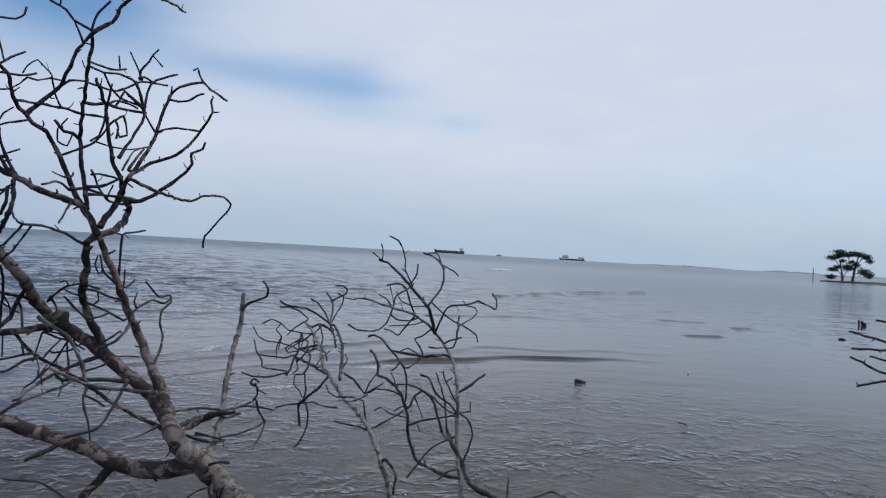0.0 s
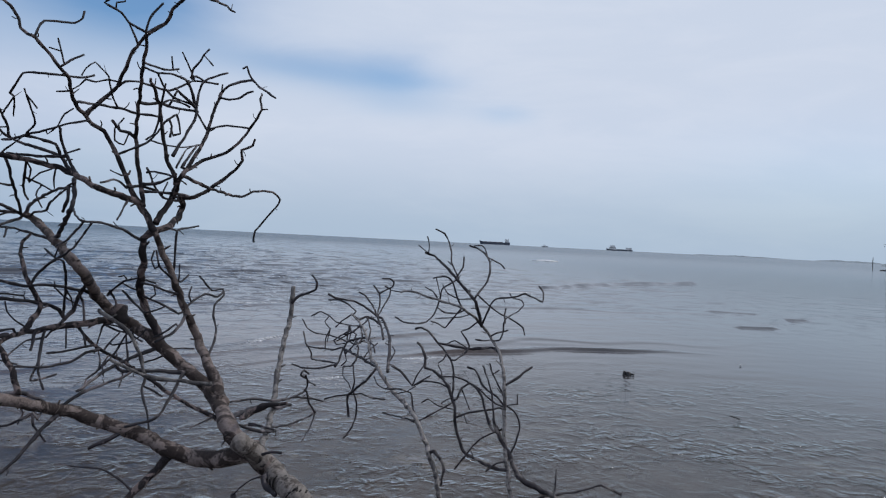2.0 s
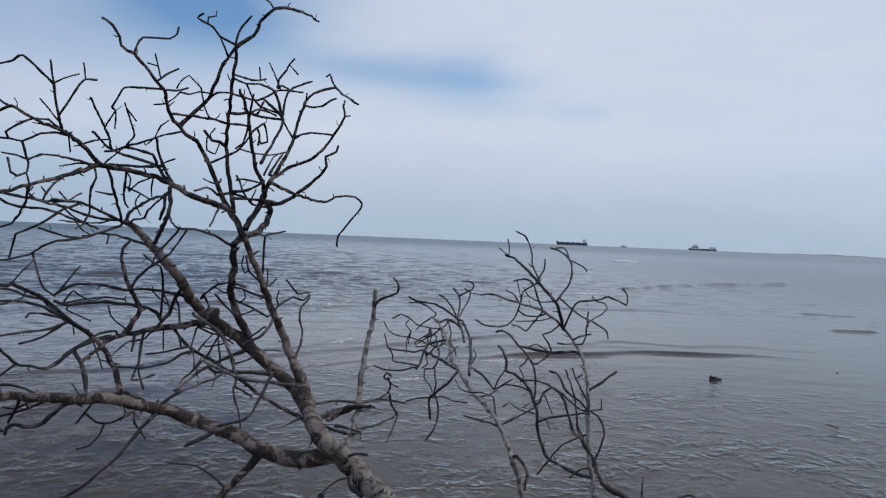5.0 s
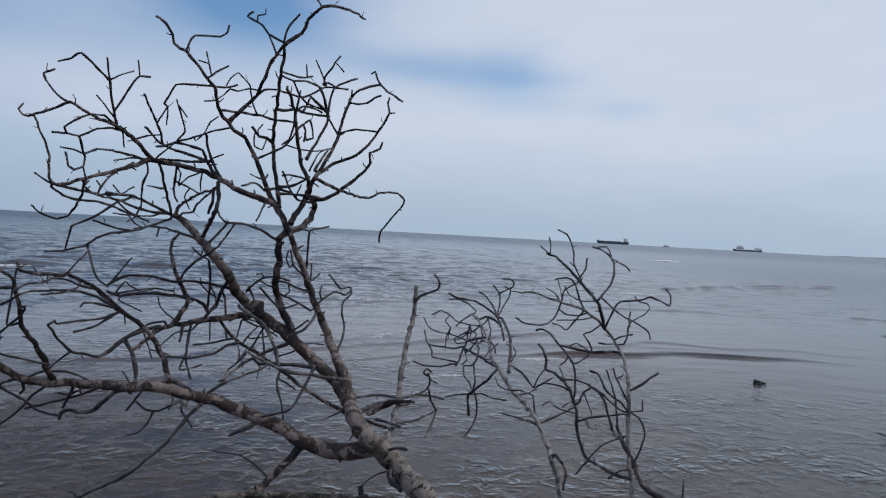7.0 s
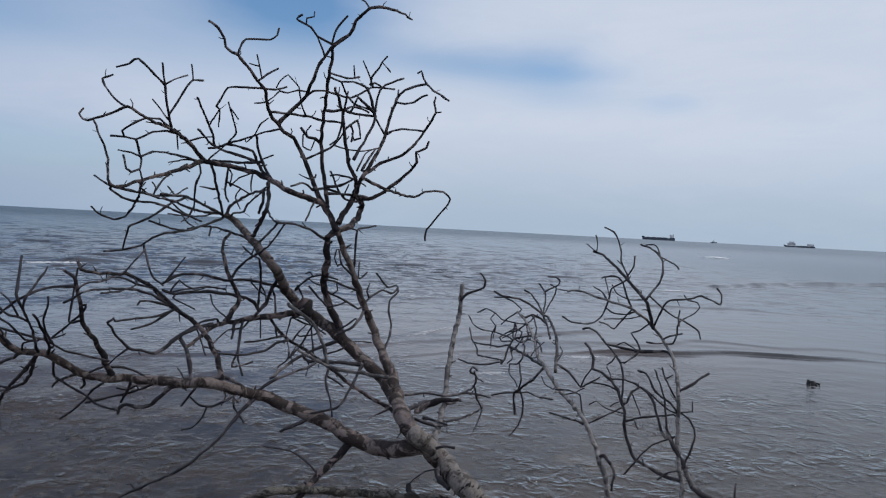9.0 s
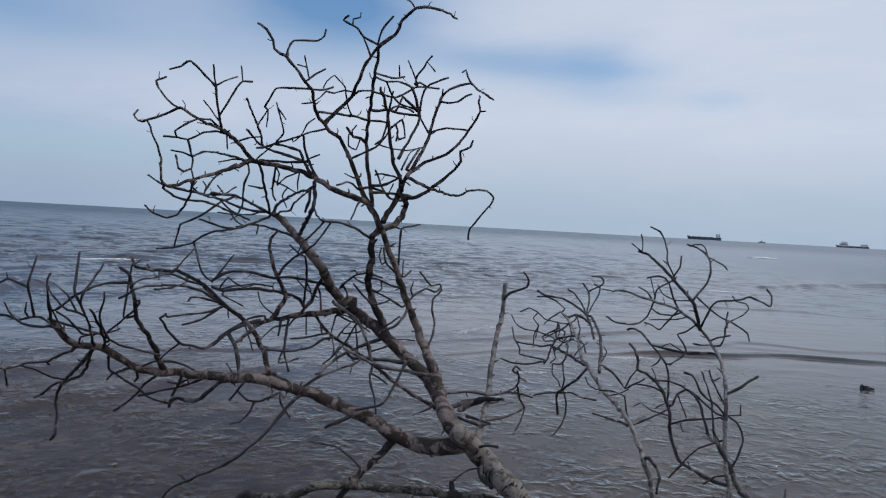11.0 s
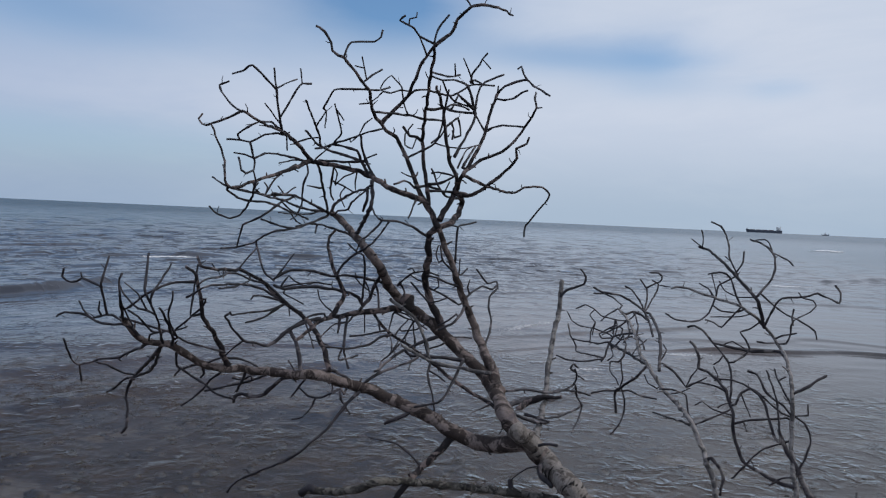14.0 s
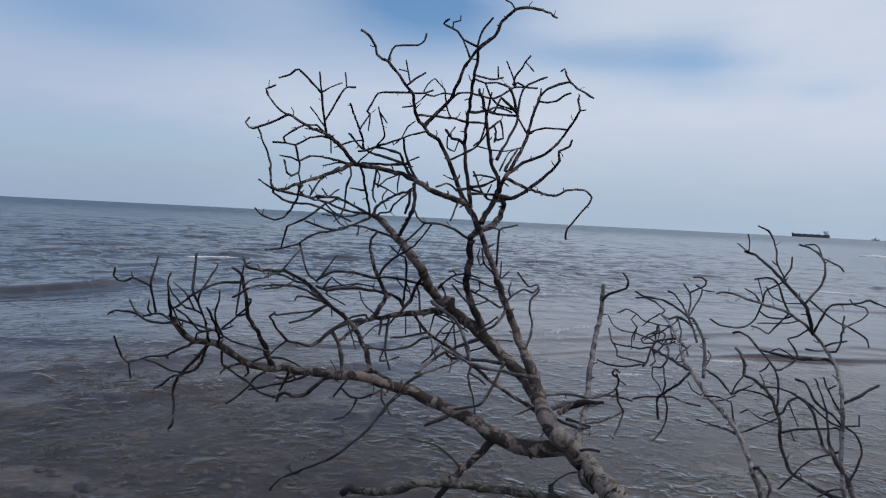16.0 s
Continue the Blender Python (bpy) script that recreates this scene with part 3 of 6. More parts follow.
limb14 = limb("branch", tree, 0.0068, 0.0030, (-.824, 2.441, 2.005), (-.791, 2.486, 2.052), (-.771, 2.480, 2.084), (-.718, 2.420, 2.094), (-.673, 2.378, 2.097), (-.643, 2.370, 2.097), (-.619, 2.397, 2.100), (-.616, 2.485, 2.113), (-.629, 2.603, 2.129))
limb15 = limb("branch", tree, 0.0081, 0.0043, (-1.075, 2.558, 1.782), (-.976, 2.560, 1.878), (-.903, 2.501, 1.957), (-.867, 2.473, 1.988), (-.838, 2.460, 2.010))
limb16 = limb("branch", tree, 0.0086, 0.0033, (-.902, 2.822, 1.559), (-.841, 2.728, 1.612), (-.825, 2.736, 1.642), (-.808, 2.819, 1.684), (-.713, 2.846, 1.731), (-.666, 2.851, 1.792), (-.597, 2.800, 1.865), (-.624, 2.847, 1.909), (-.632, 2.882, 1.935))
limb17 = limb("branch", tree, 0.0074, 0.0051, (-.836, 2.730, 1.620), (-.808, 2.841, 1.768), (-.807, 2.882, 1.859), (-.795, 2.928, 1.945))
limb18 = limb("branch", tree, 0.0086, 0.0029, (-1.367, 2.571, 1.657), (-1.373, 2.496, 1.706), (-1.303, 2.343, 1.721), (-1.250, 2.224, 1.724), (-1.224, 2.135, 1.724), (-1.214, 2.070, 1.736), (-1.239, 2.048, 1.750), (-1.378, 2.070, 1.719), (-1.416, 2.075, 1.722), (-1.435, 2.081, 1.739), (-1.422, 2.083, 1.755))
limb19 = limb("branch", tree, 0.0095, 0.0029, (-1.371, 2.570, 1.657), (-1.331, 2.292, 1.579), (-1.291, 2.072, 1.532), (-1.319, 2.076, 1.552), (-1.346, 2.100, 1.583), (-1.370, 2.130, 1.616), (-1.394, 2.133, 1.661), (-1.406, 2.119, 1.694), (-1.415, 2.114, 1.726))
limb20 = limb("branch", tree, 0.0108, 0.0099, (-.483, 2.587, .767), (-.543, 2.860, .777), (-.560, 2.953, .828), (-.602, 3.128, .945), (-.668, 3.466, 1.091), (-.670, 3.502, 1.218), bark=STICK_BARK)
limb21 = limb("branch", tree, 0.0103, 0.0054, (-1.267, 2.587, 1.098), (-1.268, 2.652, 1.145), (-1.265, 2.664, 1.180), (-1.306, 2.645, 1.267), (-1.398, 2.741, 1.349), (-1.426, 2.799, 1.383), (-1.419, 2.820, 1.404))
limb22 = limb("branch", tree, 0.0078, 0.0051, (-.580, 2.596, .832), (-.669, 2.674, .848), (-.758, 2.684, .878), (-.831, 2.700, .907), (-1.010, 2.746, .989), (-1.078, 2.760, 1.008), (-1.139, 2.773, 1.038), (-1.200, 2.747, 1.111))
limb("branch", tree, 0.0088, 0.0041, (-.908, 2.889, 1.556), (-.869, 2.906, 1.564), (-.832, 2.951, 1.599), (-.748, 2.985, 1.678), (-.705, 2.920, 1.704), (-.698, 2.883, 1.735), (-.661, 2.895, 1.755), (-.651, 2.891, 1.776))
limb("branch", tree, 0.0066, 0.0039, (-.837, 2.731, 1.626), (-.820, 2.919, 1.598), (-.823, 3.213, 1.585), (-.795, 3.270, 1.610), (-.773, 3.331, 1.624), (-.746, 3.393, 1.621), (-.724, 3.419, 1.594), (-.737, 3.412, 1.557), (-.813, 3.384, 1.455), (-.821, 3.394, 1.406))
limb("twig", limb3, 0.0070, 0.0033, (-1.082, 2.506, .879), (-1.081, 2.495, .865), (-1.105, 2.453, .824), (-1.122, 2.414, .781), (-1.142, 2.363, .742), (-1.174, 2.300, .696), (-1.234, 2.276, .656), (-1.397, 2.276, .569), (-1.428, 2.276, .541), (-1.449, 2.276, .513))
limb("twig", limb3, 0.0028, 0.0024, (-1.354, 2.276, .592), (-1.374, 2.281, .604), (-1.393, 2.284, .601))
limb("twig", limb5, 0.0041, 0.0023, (-.840, 2.516, .643), (-.882, 2.499, .689), (-.932, 2.491, .716), (-1.074, 2.479, .722))
limb("twig", limb3, 0.0083, 0.0054, (-.914, 2.573, .816), (-.914, 2.568, .811), (-.937, 2.531, .794), (-.985, 2.510, .767))
limb("twig", limb1, 0.0058, 0.0038, (-.816, 2.799, .966), (-.821, 2.771, .953), (-.815, 2.632, .869), (-.832, 2.599, .844), (-.892, 2.543, .832))
limb("twig", limb22, 0.0051, 0.0031, (-.924, 2.724, .949), (-.917, 2.688, .924), (-.890, 2.649, .889), (-.865, 2.629, .858), (-.847, 2.607, .806))
limb("twig", limb22, 0.0041, 0.0023, (-.664, 2.669, .847), (-.709, 2.598, .827))
limb("twig", limb1, 0.0033, 0.0022, (-.570, 2.585, .830), (-.584, 2.545, .794))
limb("twig", limb1, 0.0073, 0.0057, (-.820, 2.780, .957), (-.826, 2.780, .961), (-.942, 2.714, .974), (-.990, 2.696, .972), (-1.021, 2.709, .982))
limb("twig", limb1, 0.0058, 0.0031, (-.728, 2.784, .908), (-.765, 2.770, .929), (-.820, 2.718, .946), (-.875, 2.670, .954))
limb("twig", limb1, 0.0074, 0.0039, (-.928, 2.818, 1.042), (-.934, 2.808, 1.033), (-1.016, 2.743, .993), (-1.038, 2.698, .976), (-1.048, 2.536, .933))
limb("twig", limb3, 0.0056, 0.0040, (-1.092, 2.497, .883), (-1.091, 2.493, .877), (-1.040, 2.562, .926), (-.970, 2.659, .956), (-.954, 2.692, .974))
limb("twig", limb3, 0.0035, 0.0025, (-1.044, 2.557, .922), (-1.073, 2.630, .952), (-1.074, 2.692, .967), (-1.102, 2.752, .993), (-1.133, 2.787, 1.015))
limb("twig", limb3, 0.0037, 0.0034, (-1.074, 2.685, .966), (-1.067, 2.771, 1.008), (-1.054, 2.810, 1.061), (-1.030, 2.814, 1.095))
limb("twig", limb22, 0.0037, 0.0026, (-.999, 2.743, .984), (-1.054, 2.822, 1.077), (-1.093, 2.832, 1.097), (-1.138, 2.832, 1.101))
limb("twig", limb22, 0.0038, 0.0025, (-1.100, 2.765, 1.019), (-1.089, 2.797, 1.054), (-1.065, 2.805, 1.082))
limb("twig", limb22, 0.0045, 0.0032, (-1.139, 2.773, 1.038), (-1.181, 2.670, 1.026), (-1.195, 2.603, 1.030))
limb("twig", limb22, 0.0053, 0.0030, (-1.114, 2.768, 1.025), (-1.136, 2.720, 1.017), (-1.134, 2.635, 1.001), (-1.142, 2.514, 1.004), (-1.160, 2.407, 1.023))
limb("twig", limb9, 0.0044, 0.0031, (-1.234, 2.648, 1.100), (-1.201, 2.579, 1.049), (-1.155, 2.508, 1.003), (-1.126, 2.474, .973), (-1.106, 2.463, .948))
limb("twig", limb9, 0.0044, 0.0032, (-1.221, 2.621, 1.079), (-1.175, 2.535, 1.013), (-1.148, 2.462, .972), (-1.137, 2.569, .973))
limb("twig", limb9, 0.0052, 0.0040, (-1.249, 2.623, 1.098), (-1.215, 2.554, 1.046))
limb("twig", limb3, 0.0069, 0.0063, (-1.240, 2.378, .925), (-1.256, 2.387, .984), (-1.287, 2.409, 1.029), (-1.323, 2.419, 1.063))
limb("twig", limb10, 0.0043, 0.0028, (-1.437, 2.415, 1.214), (-1.466, 2.374, 1.228), (-1.481, 2.332, 1.248), (-1.455, 2.258, 1.258), (-1.388, 2.145, 1.256), (-1.360, 2.063, 1.259), (-1.365, 2.040, 1.248), (-1.377, 2.034, 1.233))
limb("twig", limb10, 0.0050, 0.0028, (-1.380, 2.435, 1.161), (-1.408, 2.383, 1.195), (-1.427, 2.330, 1.214), (-1.403, 2.230, 1.226), (-1.328, 2.054, 1.241), (-1.333, 2.012, 1.233), (-1.385, 2.002, 1.204))
limb("twig", limb10, 0.0034, 0.0028, (-1.418, 2.289, 1.219), (-1.425, 2.298, 1.224), (-1.398, 2.224, 1.219), (-1.351, 2.100, 1.226))
limb("twig", limb11, 0.0044, 0.0030, (-1.401, 2.067, 1.244), (-1.468, 2.043, 1.240), (-1.466, 1.985, 1.231), (-1.490, 1.953, 1.209), (-1.607, 1.983, 1.152), (-1.633, 1.988, 1.147))
limb("twig", limb11, 0.0033, 0.0029, (-1.425, 2.112, 1.140), (-1.466, 2.102, 1.132), (-1.459, 2.121, 1.291))
limb("twig", limb11, 0.0039, 0.0030, (-1.414, 2.092, 1.187), (-1.399, 2.096, 1.190), (-1.422, 2.105, 1.160), (-1.547, 2.121, 1.075))
limb("twig", limb10, 0.0043, 0.0031, (-1.374, 2.437, 1.156), (-1.402, 2.393, 1.171), (-1.418, 2.339, 1.179), (-1.414, 2.322, 1.167))
limb("twig", limb10, 0.0050, 0.0031, (-1.364, 2.444, 1.148), (-1.376, 2.410, 1.132), (-1.387, 2.378, 1.110), (-1.402, 2.337, 1.097), (-1.411, 2.295, 1.092))
limb("twig", limb10, 0.0043, 0.0029, (-1.371, 2.425, 1.139), (-1.382, 2.381, 1.128), (-1.387, 2.236, 1.130), (-1.380, 2.190, 1.133), (-1.373, 2.176, 1.144))
limb("twig", limb9, 0.0072, 0.0036, (-1.272, 2.528, 1.085), (-1.276, 2.528, 1.093), (-1.292, 2.465, 1.088), (-1.306, 2.419, 1.071), (-1.358, 2.349, 1.015), (-1.389, 2.311, 1.024), (-1.398, 2.272, 1.037), (-1.360, 2.153, 1.117), (-1.344, 2.123, 1.140), (-1.338, 2.134, 1.147))
limb("twig", limb9, 0.0034, 0.0023, (-1.398, 2.272, 1.037), (-1.435, 2.265, 1.008), (-1.468, 2.269, .980))
limb("twig", limb11, 0.0042, 0.0032, (-1.481, 2.280, .968), (-1.456, 2.320, .960), (-1.431, 2.351, .945), (-1.406, 2.367, .927))
limb("twig", limb3, 0.0036, 0.0031, (-1.541, 2.245, .944), (-1.474, 2.275, .975))
limb("twig", limb3, 0.0055, 0.0029, (-1.662, 2.021, 1.106), (-1.630, 1.981, 1.158), (-1.607, 1.954, 1.207), (-1.598, 1.947, 1.248), (-1.589, 1.948, 1.263))
limb("twig", limb3, 0.0056, 0.0034, (-1.676, 2.095, 1.043), (-1.650, 2.041, 1.081), (-1.680, 2.026, 1.092), (-1.748, 2.028, 1.082), (-1.791, 2.025, 1.087), (-1.823, 2.022, 1.101), (-1.861, 2.018, 1.108), (-1.929, 2.016, 1.105), (-1.961, 2.018, 1.096), (-1.975, 2.021, 1.086))
limb("twig", limb3, 0.0036, 0.0024, (-1.821, 2.022, 1.100), (-1.845, 2.018, 1.124), (-1.848, 2.006, 1.151))
limb("twig", limb3, 0.0041, 0.0033, (-1.662, 2.023, 1.104), (-1.677, 2.030, 1.098), (-1.716, 2.027, 1.116), (-1.775, 2.042, 1.108), (-1.862, 2.064, 1.087))
limb("twig", limb3, 0.0042, 0.0031, (-1.759, 2.038, 1.110), (-1.728, 1.989, 1.217), (-1.745, 2.030, 1.302))
limb("twig", limb3, 0.0041, 0.0033, (-1.731, 1.994, 1.207), (-1.836, 2.007, 1.225), (-1.881, 2.019, 1.211), (-1.943, 2.034, 1.205), (-1.977, 2.039, 1.219), (-1.965, 2.036, 1.246))
limb("twig", limb3, 0.0029, 0.0024, (-1.836, 2.007, 1.225), (-1.848, 2.010, 1.243))
limb("twig", limb3, 0.0049, 0.0029, (-1.620, 2.141, 1.017), (-1.531, 2.039, 1.101), (-1.496, 1.990, 1.143), (-1.504, 1.968, 1.158), (-1.538, 1.965, 1.160), (-1.562, 1.960, 1.176), (-1.594, 1.959, 1.199), (-1.607, 1.956, 1.224))
limb("twig", limb3, 0.0056, 0.0035, (-1.590, 2.150, 1.013), (-1.553, 2.119, 1.043), (-1.503, 2.051, 1.103), (-1.476, 2.004, 1.144), (-1.465, 1.977, 1.167))
limb("twig", limb3, 0.0039, 0.0029, (-1.496, 1.990, 1.143), (-1.483, 1.960, 1.182), (-1.469, 1.957, 1.219), (-1.494, 2.032, 1.274), (-1.512, 2.063, 1.292))
limb("twig", limb3, 0.0044, 0.0036, (-1.483, 1.961, 1.181), (-1.490, 1.943, 1.223), (-1.558, 2.018, 1.323))
limb("twig", limb3, 0.0041, 0.0028, (-1.551, 2.117, 1.045), (-1.528, 2.114, 1.052), (-1.493, 2.049, 1.104), (-1.451, 1.999, 1.154), (-1.422, 1.985, 1.193), (-1.415, 1.978, 1.221))
limb("twig", limb3, 0.0035, 0.0022, (-1.666, 2.127, 1.023), (-1.612, 2.082, 1.059), (-1.520, 2.102, 1.079), (-1.482, 2.108, 1.095))
limb("twig", limb3, 0.0041, 0.0031, (-1.655, 2.012, 1.118), (-1.668, 2.015, 1.115), (-1.541, 2.086, 1.074), (-1.528, 2.149, 1.035), (-1.460, 2.260, .992))
limb("twig", limb3, 0.0064, 0.0035, (-1.669, 2.126, 1.023), (-1.690, 2.144, 1.011), (-1.986, 2.284, .907), (-2.065, 2.259, .890), (-2.144, 2.238, .864), (-2.114, 2.186, .900), (-2.080, 2.137, .950), (-2.062, 2.113, .990))
limb("twig", limb3, 0.0042, 0.0039, (-2.142, 2.238, .865), (-2.266, 2.348, .770))
limb("twig", limb3, 0.0040, 0.0028, (-1.993, 2.282, .906), (-2.028, 2.328, .880))
limb("twig", limb3, 0.0041, 0.0038, (-2.081, 2.255, .885), (-2.133, 2.370, .836), (-2.128, 2.431, .799), (-2.066, 2.425, .805))
limb("twig", limb3, 0.0070, 0.0050, (-1.626, 2.139, 1.018), (-1.655, 2.164, .999), (-1.807, 2.269, .926), (-2.070, 2.431, .799), (-2.164, 2.474, .718), (-2.156, 2.476, .639), (-2.145, 2.461, .573), (-2.163, 2.455, .548))
limb("twig", limb3, 0.0052, 0.0040, (-2.077, 2.434, .793), (-2.157, 2.449, .766), (-2.204, 2.456, .727), (-2.245, 2.446, .704))
limb("twig", limb3, 0.0057, 0.0048, (-1.656, 2.165, .999), (-1.809, 2.290, .906), (-1.928, 2.369, .844), (-2.085, 2.436, .789))
limb("twig", limb3, 0.0042, 0.0040, (-1.578, 2.162, 1.005), (-1.659, 2.242, .924), (-1.565, 2.275, .867), (-1.534, 2.288, .841), (-1.485, 2.298, .828), (-1.457, 2.301, .826))
limb("twig", limb3, 0.0043, 0.0034, (-1.531, 2.249, .949), (-1.590, 2.244, .934), (-1.671, 2.267, .902), (-1.719, 2.294, .872))
limb("twig", limb3, 0.0050, 0.0041, (-1.543, 2.243, .945), (-1.550, 2.248, .937), (-1.565, 2.274, .903), (-1.587, 2.281, .886))
limb("twig", limb3, 0.0043, 0.0035, (-1.497, 2.289, .929), (-1.503, 2.296, .916), (-1.564, 2.302, .876), (-1.609, 2.318, .836), (-1.677, 2.340, .788), (-1.757, 2.366, .742))
limb("twig", limb3, 0.0042, 0.0033, (-1.343, 2.367, .918), (-1.390, 2.365, .901), (-1.455, 2.354, .872), (-1.604, 2.319, .828))
limb("twig", limb3, 0.0057, 0.0041, (-1.434, 2.333, .924), (-1.464, 2.344, .870), (-1.487, 2.348, .837))
limb("twig", limb3, 0.0076, 0.0057, (-1.250, 2.377, .925), (-1.250, 2.377, .919), (-1.304, 2.374, .905), (-1.346, 2.373, .877), (-1.381, 2.373, .842), (-1.415, 2.370, .823), (-1.469, 2.358, .832), (-1.494, 2.352, .819), (-1.501, 2.352, .796))
limb("twig", limb3, 0.0048, 0.0031, (-1.211, 2.383, .927), (-1.285, 2.392, .842))
limb("twig", limb3, 0.0041, 0.0031, (-1.126, 2.464, .898), (-1.130, 2.459, .877), (-1.152, 2.435, .861), (-1.185, 2.416, .846), (-1.224, 2.405, .847), (-1.258, 2.401, .872))
limb("twig", limb3, 0.0035, 0.0024, (-1.200, 2.412, .846), (-1.215, 2.412, .814), (-1.250, 2.407, .770), (-1.287, 2.400, .759))
limb("twig", limb3, 0.0048, 0.0031, (-1.132, 2.457, .876), (-1.125, 2.456, .840), (-1.093, 2.463, .793))
limb("twig", limb3, 0.0056, 0.0047, (-1.095, 2.494, .884), (-1.126, 2.479, .915), (-1.152, 2.445, .939), (-1.170, 2.421, .944), (-1.284, 2.401, .907))
limb("twig", limb1, 0.0074, 0.0059, (-1.136, 2.716, 1.256), (-1.187, 2.758, 1.211), (-1.222, 2.777, 1.155), (-1.237, 2.749, 1.118), (-1.240, 2.700, 1.092))
limb("twig", limb1, 0.0061, 0.0040, (-1.151, 2.789, 1.214), (-1.158, 2.790, 1.210), (-1.181, 2.733, 1.226), (-1.213, 2.683, 1.237), (-1.248, 2.659, 1.242), (-1.302, 2.627, 1.239), (-1.362, 2.566, 1.258), (-1.385, 2.510, 1.262), (-1.405, 2.472, 1.248), (-1.424, 2.448, 1.227))
limb("twig", limb1, 0.0069, 0.0048, (-1.235, 2.753, 1.124), (-1.239, 2.725, 1.157), (-1.250, 2.688, 1.174), (-1.319, 2.581, 1.200), (-1.353, 2.523, 1.202), (-1.386, 2.467, 1.193), (-1.418, 2.442, 1.208))
limb("twig", limb21, 0.0052, 0.0027, (-1.294, 2.651, 1.242), (-1.276, 2.668, 1.286), (-1.204, 2.641, 1.329), (-1.094, 2.545, 1.363), (-.970, 2.404, 1.409), (-.902, 2.339, 1.453))
limb("twig", limb6, 0.0057, 0.0029, (-.948, 2.711, 1.406), (-.955, 2.704, 1.406), (-.960, 2.621, 1.433), (-.910, 2.450, 1.449), (-.939, 2.353, 1.457), (-.989, 2.403, 1.472), (-1.034, 2.459, 1.492))
limb("twig", limb6, 0.0037, 0.0032, (-.937, 2.358, 1.457), (-1.002, 2.422, 1.424), (-1.105, 2.539, 1.394), (-1.201, 2.636, 1.373))
limb("twig", limb1, 0.0046, 0.0033, (-1.236, 2.745, 1.134), (-1.161, 2.634, 1.275), (-1.133, 2.572, 1.328), (-1.173, 2.590, 1.337), (-1.247, 2.647, 1.362))
limb("twig", limb1, 0.0039, 0.0034, (-1.113, 2.858, 1.123), (-1.105, 2.837, 1.183), (-1.104, 2.793, 1.225))
limb("twig", limb9, 0.0045, 0.0033, (-1.166, 2.753, 1.112), (-1.161, 2.733, 1.185), (-1.147, 2.684, 1.226))
limb("twig", limb1, 0.0045, 0.0033, (-1.104, 2.805, 1.214), (-1.124, 2.811, 1.205), (-1.081, 2.782, 1.234), (-1.022, 2.747, 1.265), (-.977, 2.750, 1.274), (-.938, 2.790, 1.259))
limb("twig", limb2, 0.0044, 0.0034, (-.778, 2.860, .999), (-.787, 2.937, 1.035), (-.805, 3.001, 1.082), (-.826, 3.018, 1.131), (-.834, 3.045, 1.168), (-.831, 3.121, 1.198), (-.837, 3.125, 1.223), (-.847, 3.047, 1.222), (-.860, 2.962, 1.279))
limb("twig", limb2, 0.0044, 0.0036, (-.855, 2.851, 1.166), (-.858, 2.843, 1.164), (-.848, 2.891, 1.195), (-.838, 2.965, 1.215), (-.824, 3.051, 1.199), (-.821, 3.097, 1.217))
limb("twig", limb2, 0.0030, 0.0025, (-.850, 2.881, 1.189), (-.856, 2.868, 1.217), (-.853, 2.885, 1.246))
limb("twig", limb2, 0.0043, 0.0033, (-.885, 2.781, 1.303), (-.878, 2.793, 1.307), (-.861, 2.767, 1.440), (-.862, 2.849, 1.453), (-.854, 2.918, 1.461))
limb("twig", limb2, 0.0029, 0.0023, (-.861, 2.767, 1.440), (-.874, 2.714, 1.451))
limb("twig", limb2, 0.0043, 0.0031, (-.878, 2.799, 1.269), (-.894, 2.721, 1.321), (-.890, 2.688, 1.374))
limb("twig", limb2, 0.0036, 0.0024, (-.873, 2.810, 1.248), (-.865, 2.807, 1.281), (-.855, 2.787, 1.328))
limb("twig", limb2, 0.0036, 0.0033, (-.868, 2.808, 1.268), (-.865, 2.824, 1.265), (-.854, 2.859, 1.288))
limb("twig", limb2, 0.0051, 0.0032, (-.868, 2.823, 1.222), (-.896, 2.762, 1.239), (-.920, 2.728, 1.258), (-.949, 2.709, 1.264))
limb("twig", limb2, 0.0044, 0.0032, (-.858, 2.843, 1.164), (-.867, 2.819, 1.155), (-.893, 2.780, 1.183), (-.951, 2.737, 1.217))
limb("twig", limb2, 0.0059, 0.0041, (-.852, 2.857, 1.153), (-.855, 2.849, 1.151), (-.861, 2.829, 1.119), (-.882, 2.790, 1.083), (-.918, 2.762, 1.061))
limb("twig", limb2, 0.0037, 0.0033, (-.866, 2.820, 1.111), (-.873, 2.815, 1.119), (-.896, 2.790, 1.094), (-.930, 2.775, 1.075))
limb("twig", limb2, 0.0029, 0.0024, (-.893, 2.780, 1.183), (-.922, 2.768, 1.168), (-.957, 2.769, 1.158))
limb("twig", limb2, 0.0044, 0.0033, (-.957, 2.769, 1.158), (-.969, 2.771, 1.159), (-1.035, 2.753, 1.230))
limb("twig", limb22, 0.0108, 0.0053, (-.608, 2.621, .837), (-.607, 2.725, .846), (-.595, 2.843, .839), (-.561, 2.914, .836), (-.535, 2.955, .823), (-.536, 3.092, .801))
limb("twig", limb2, 0.0049, 0.0037, (-.658, 2.719, .883), (-.611, 2.854, .870), (-.563, 2.903, .856), (-.527, 2.994, .844), (-.547, 3.281, .804), (-.534, 3.314, .832), (-.526, 3.245, .885))
limb("twig", limb2, 0.0048, 0.0041, (-.536, 3.107, .827), (-.566, 3.460, .744), (-.535, 3.586, .706))
limb("twig", limb2, 0.0042, 0.0038, (-.541, 3.295, .816), (-.544, 3.333, .803), (-.575, 3.494, .718), (-.582, 3.629, .637), (-.575, 3.541, .602), (-.529, 3.254, .623))
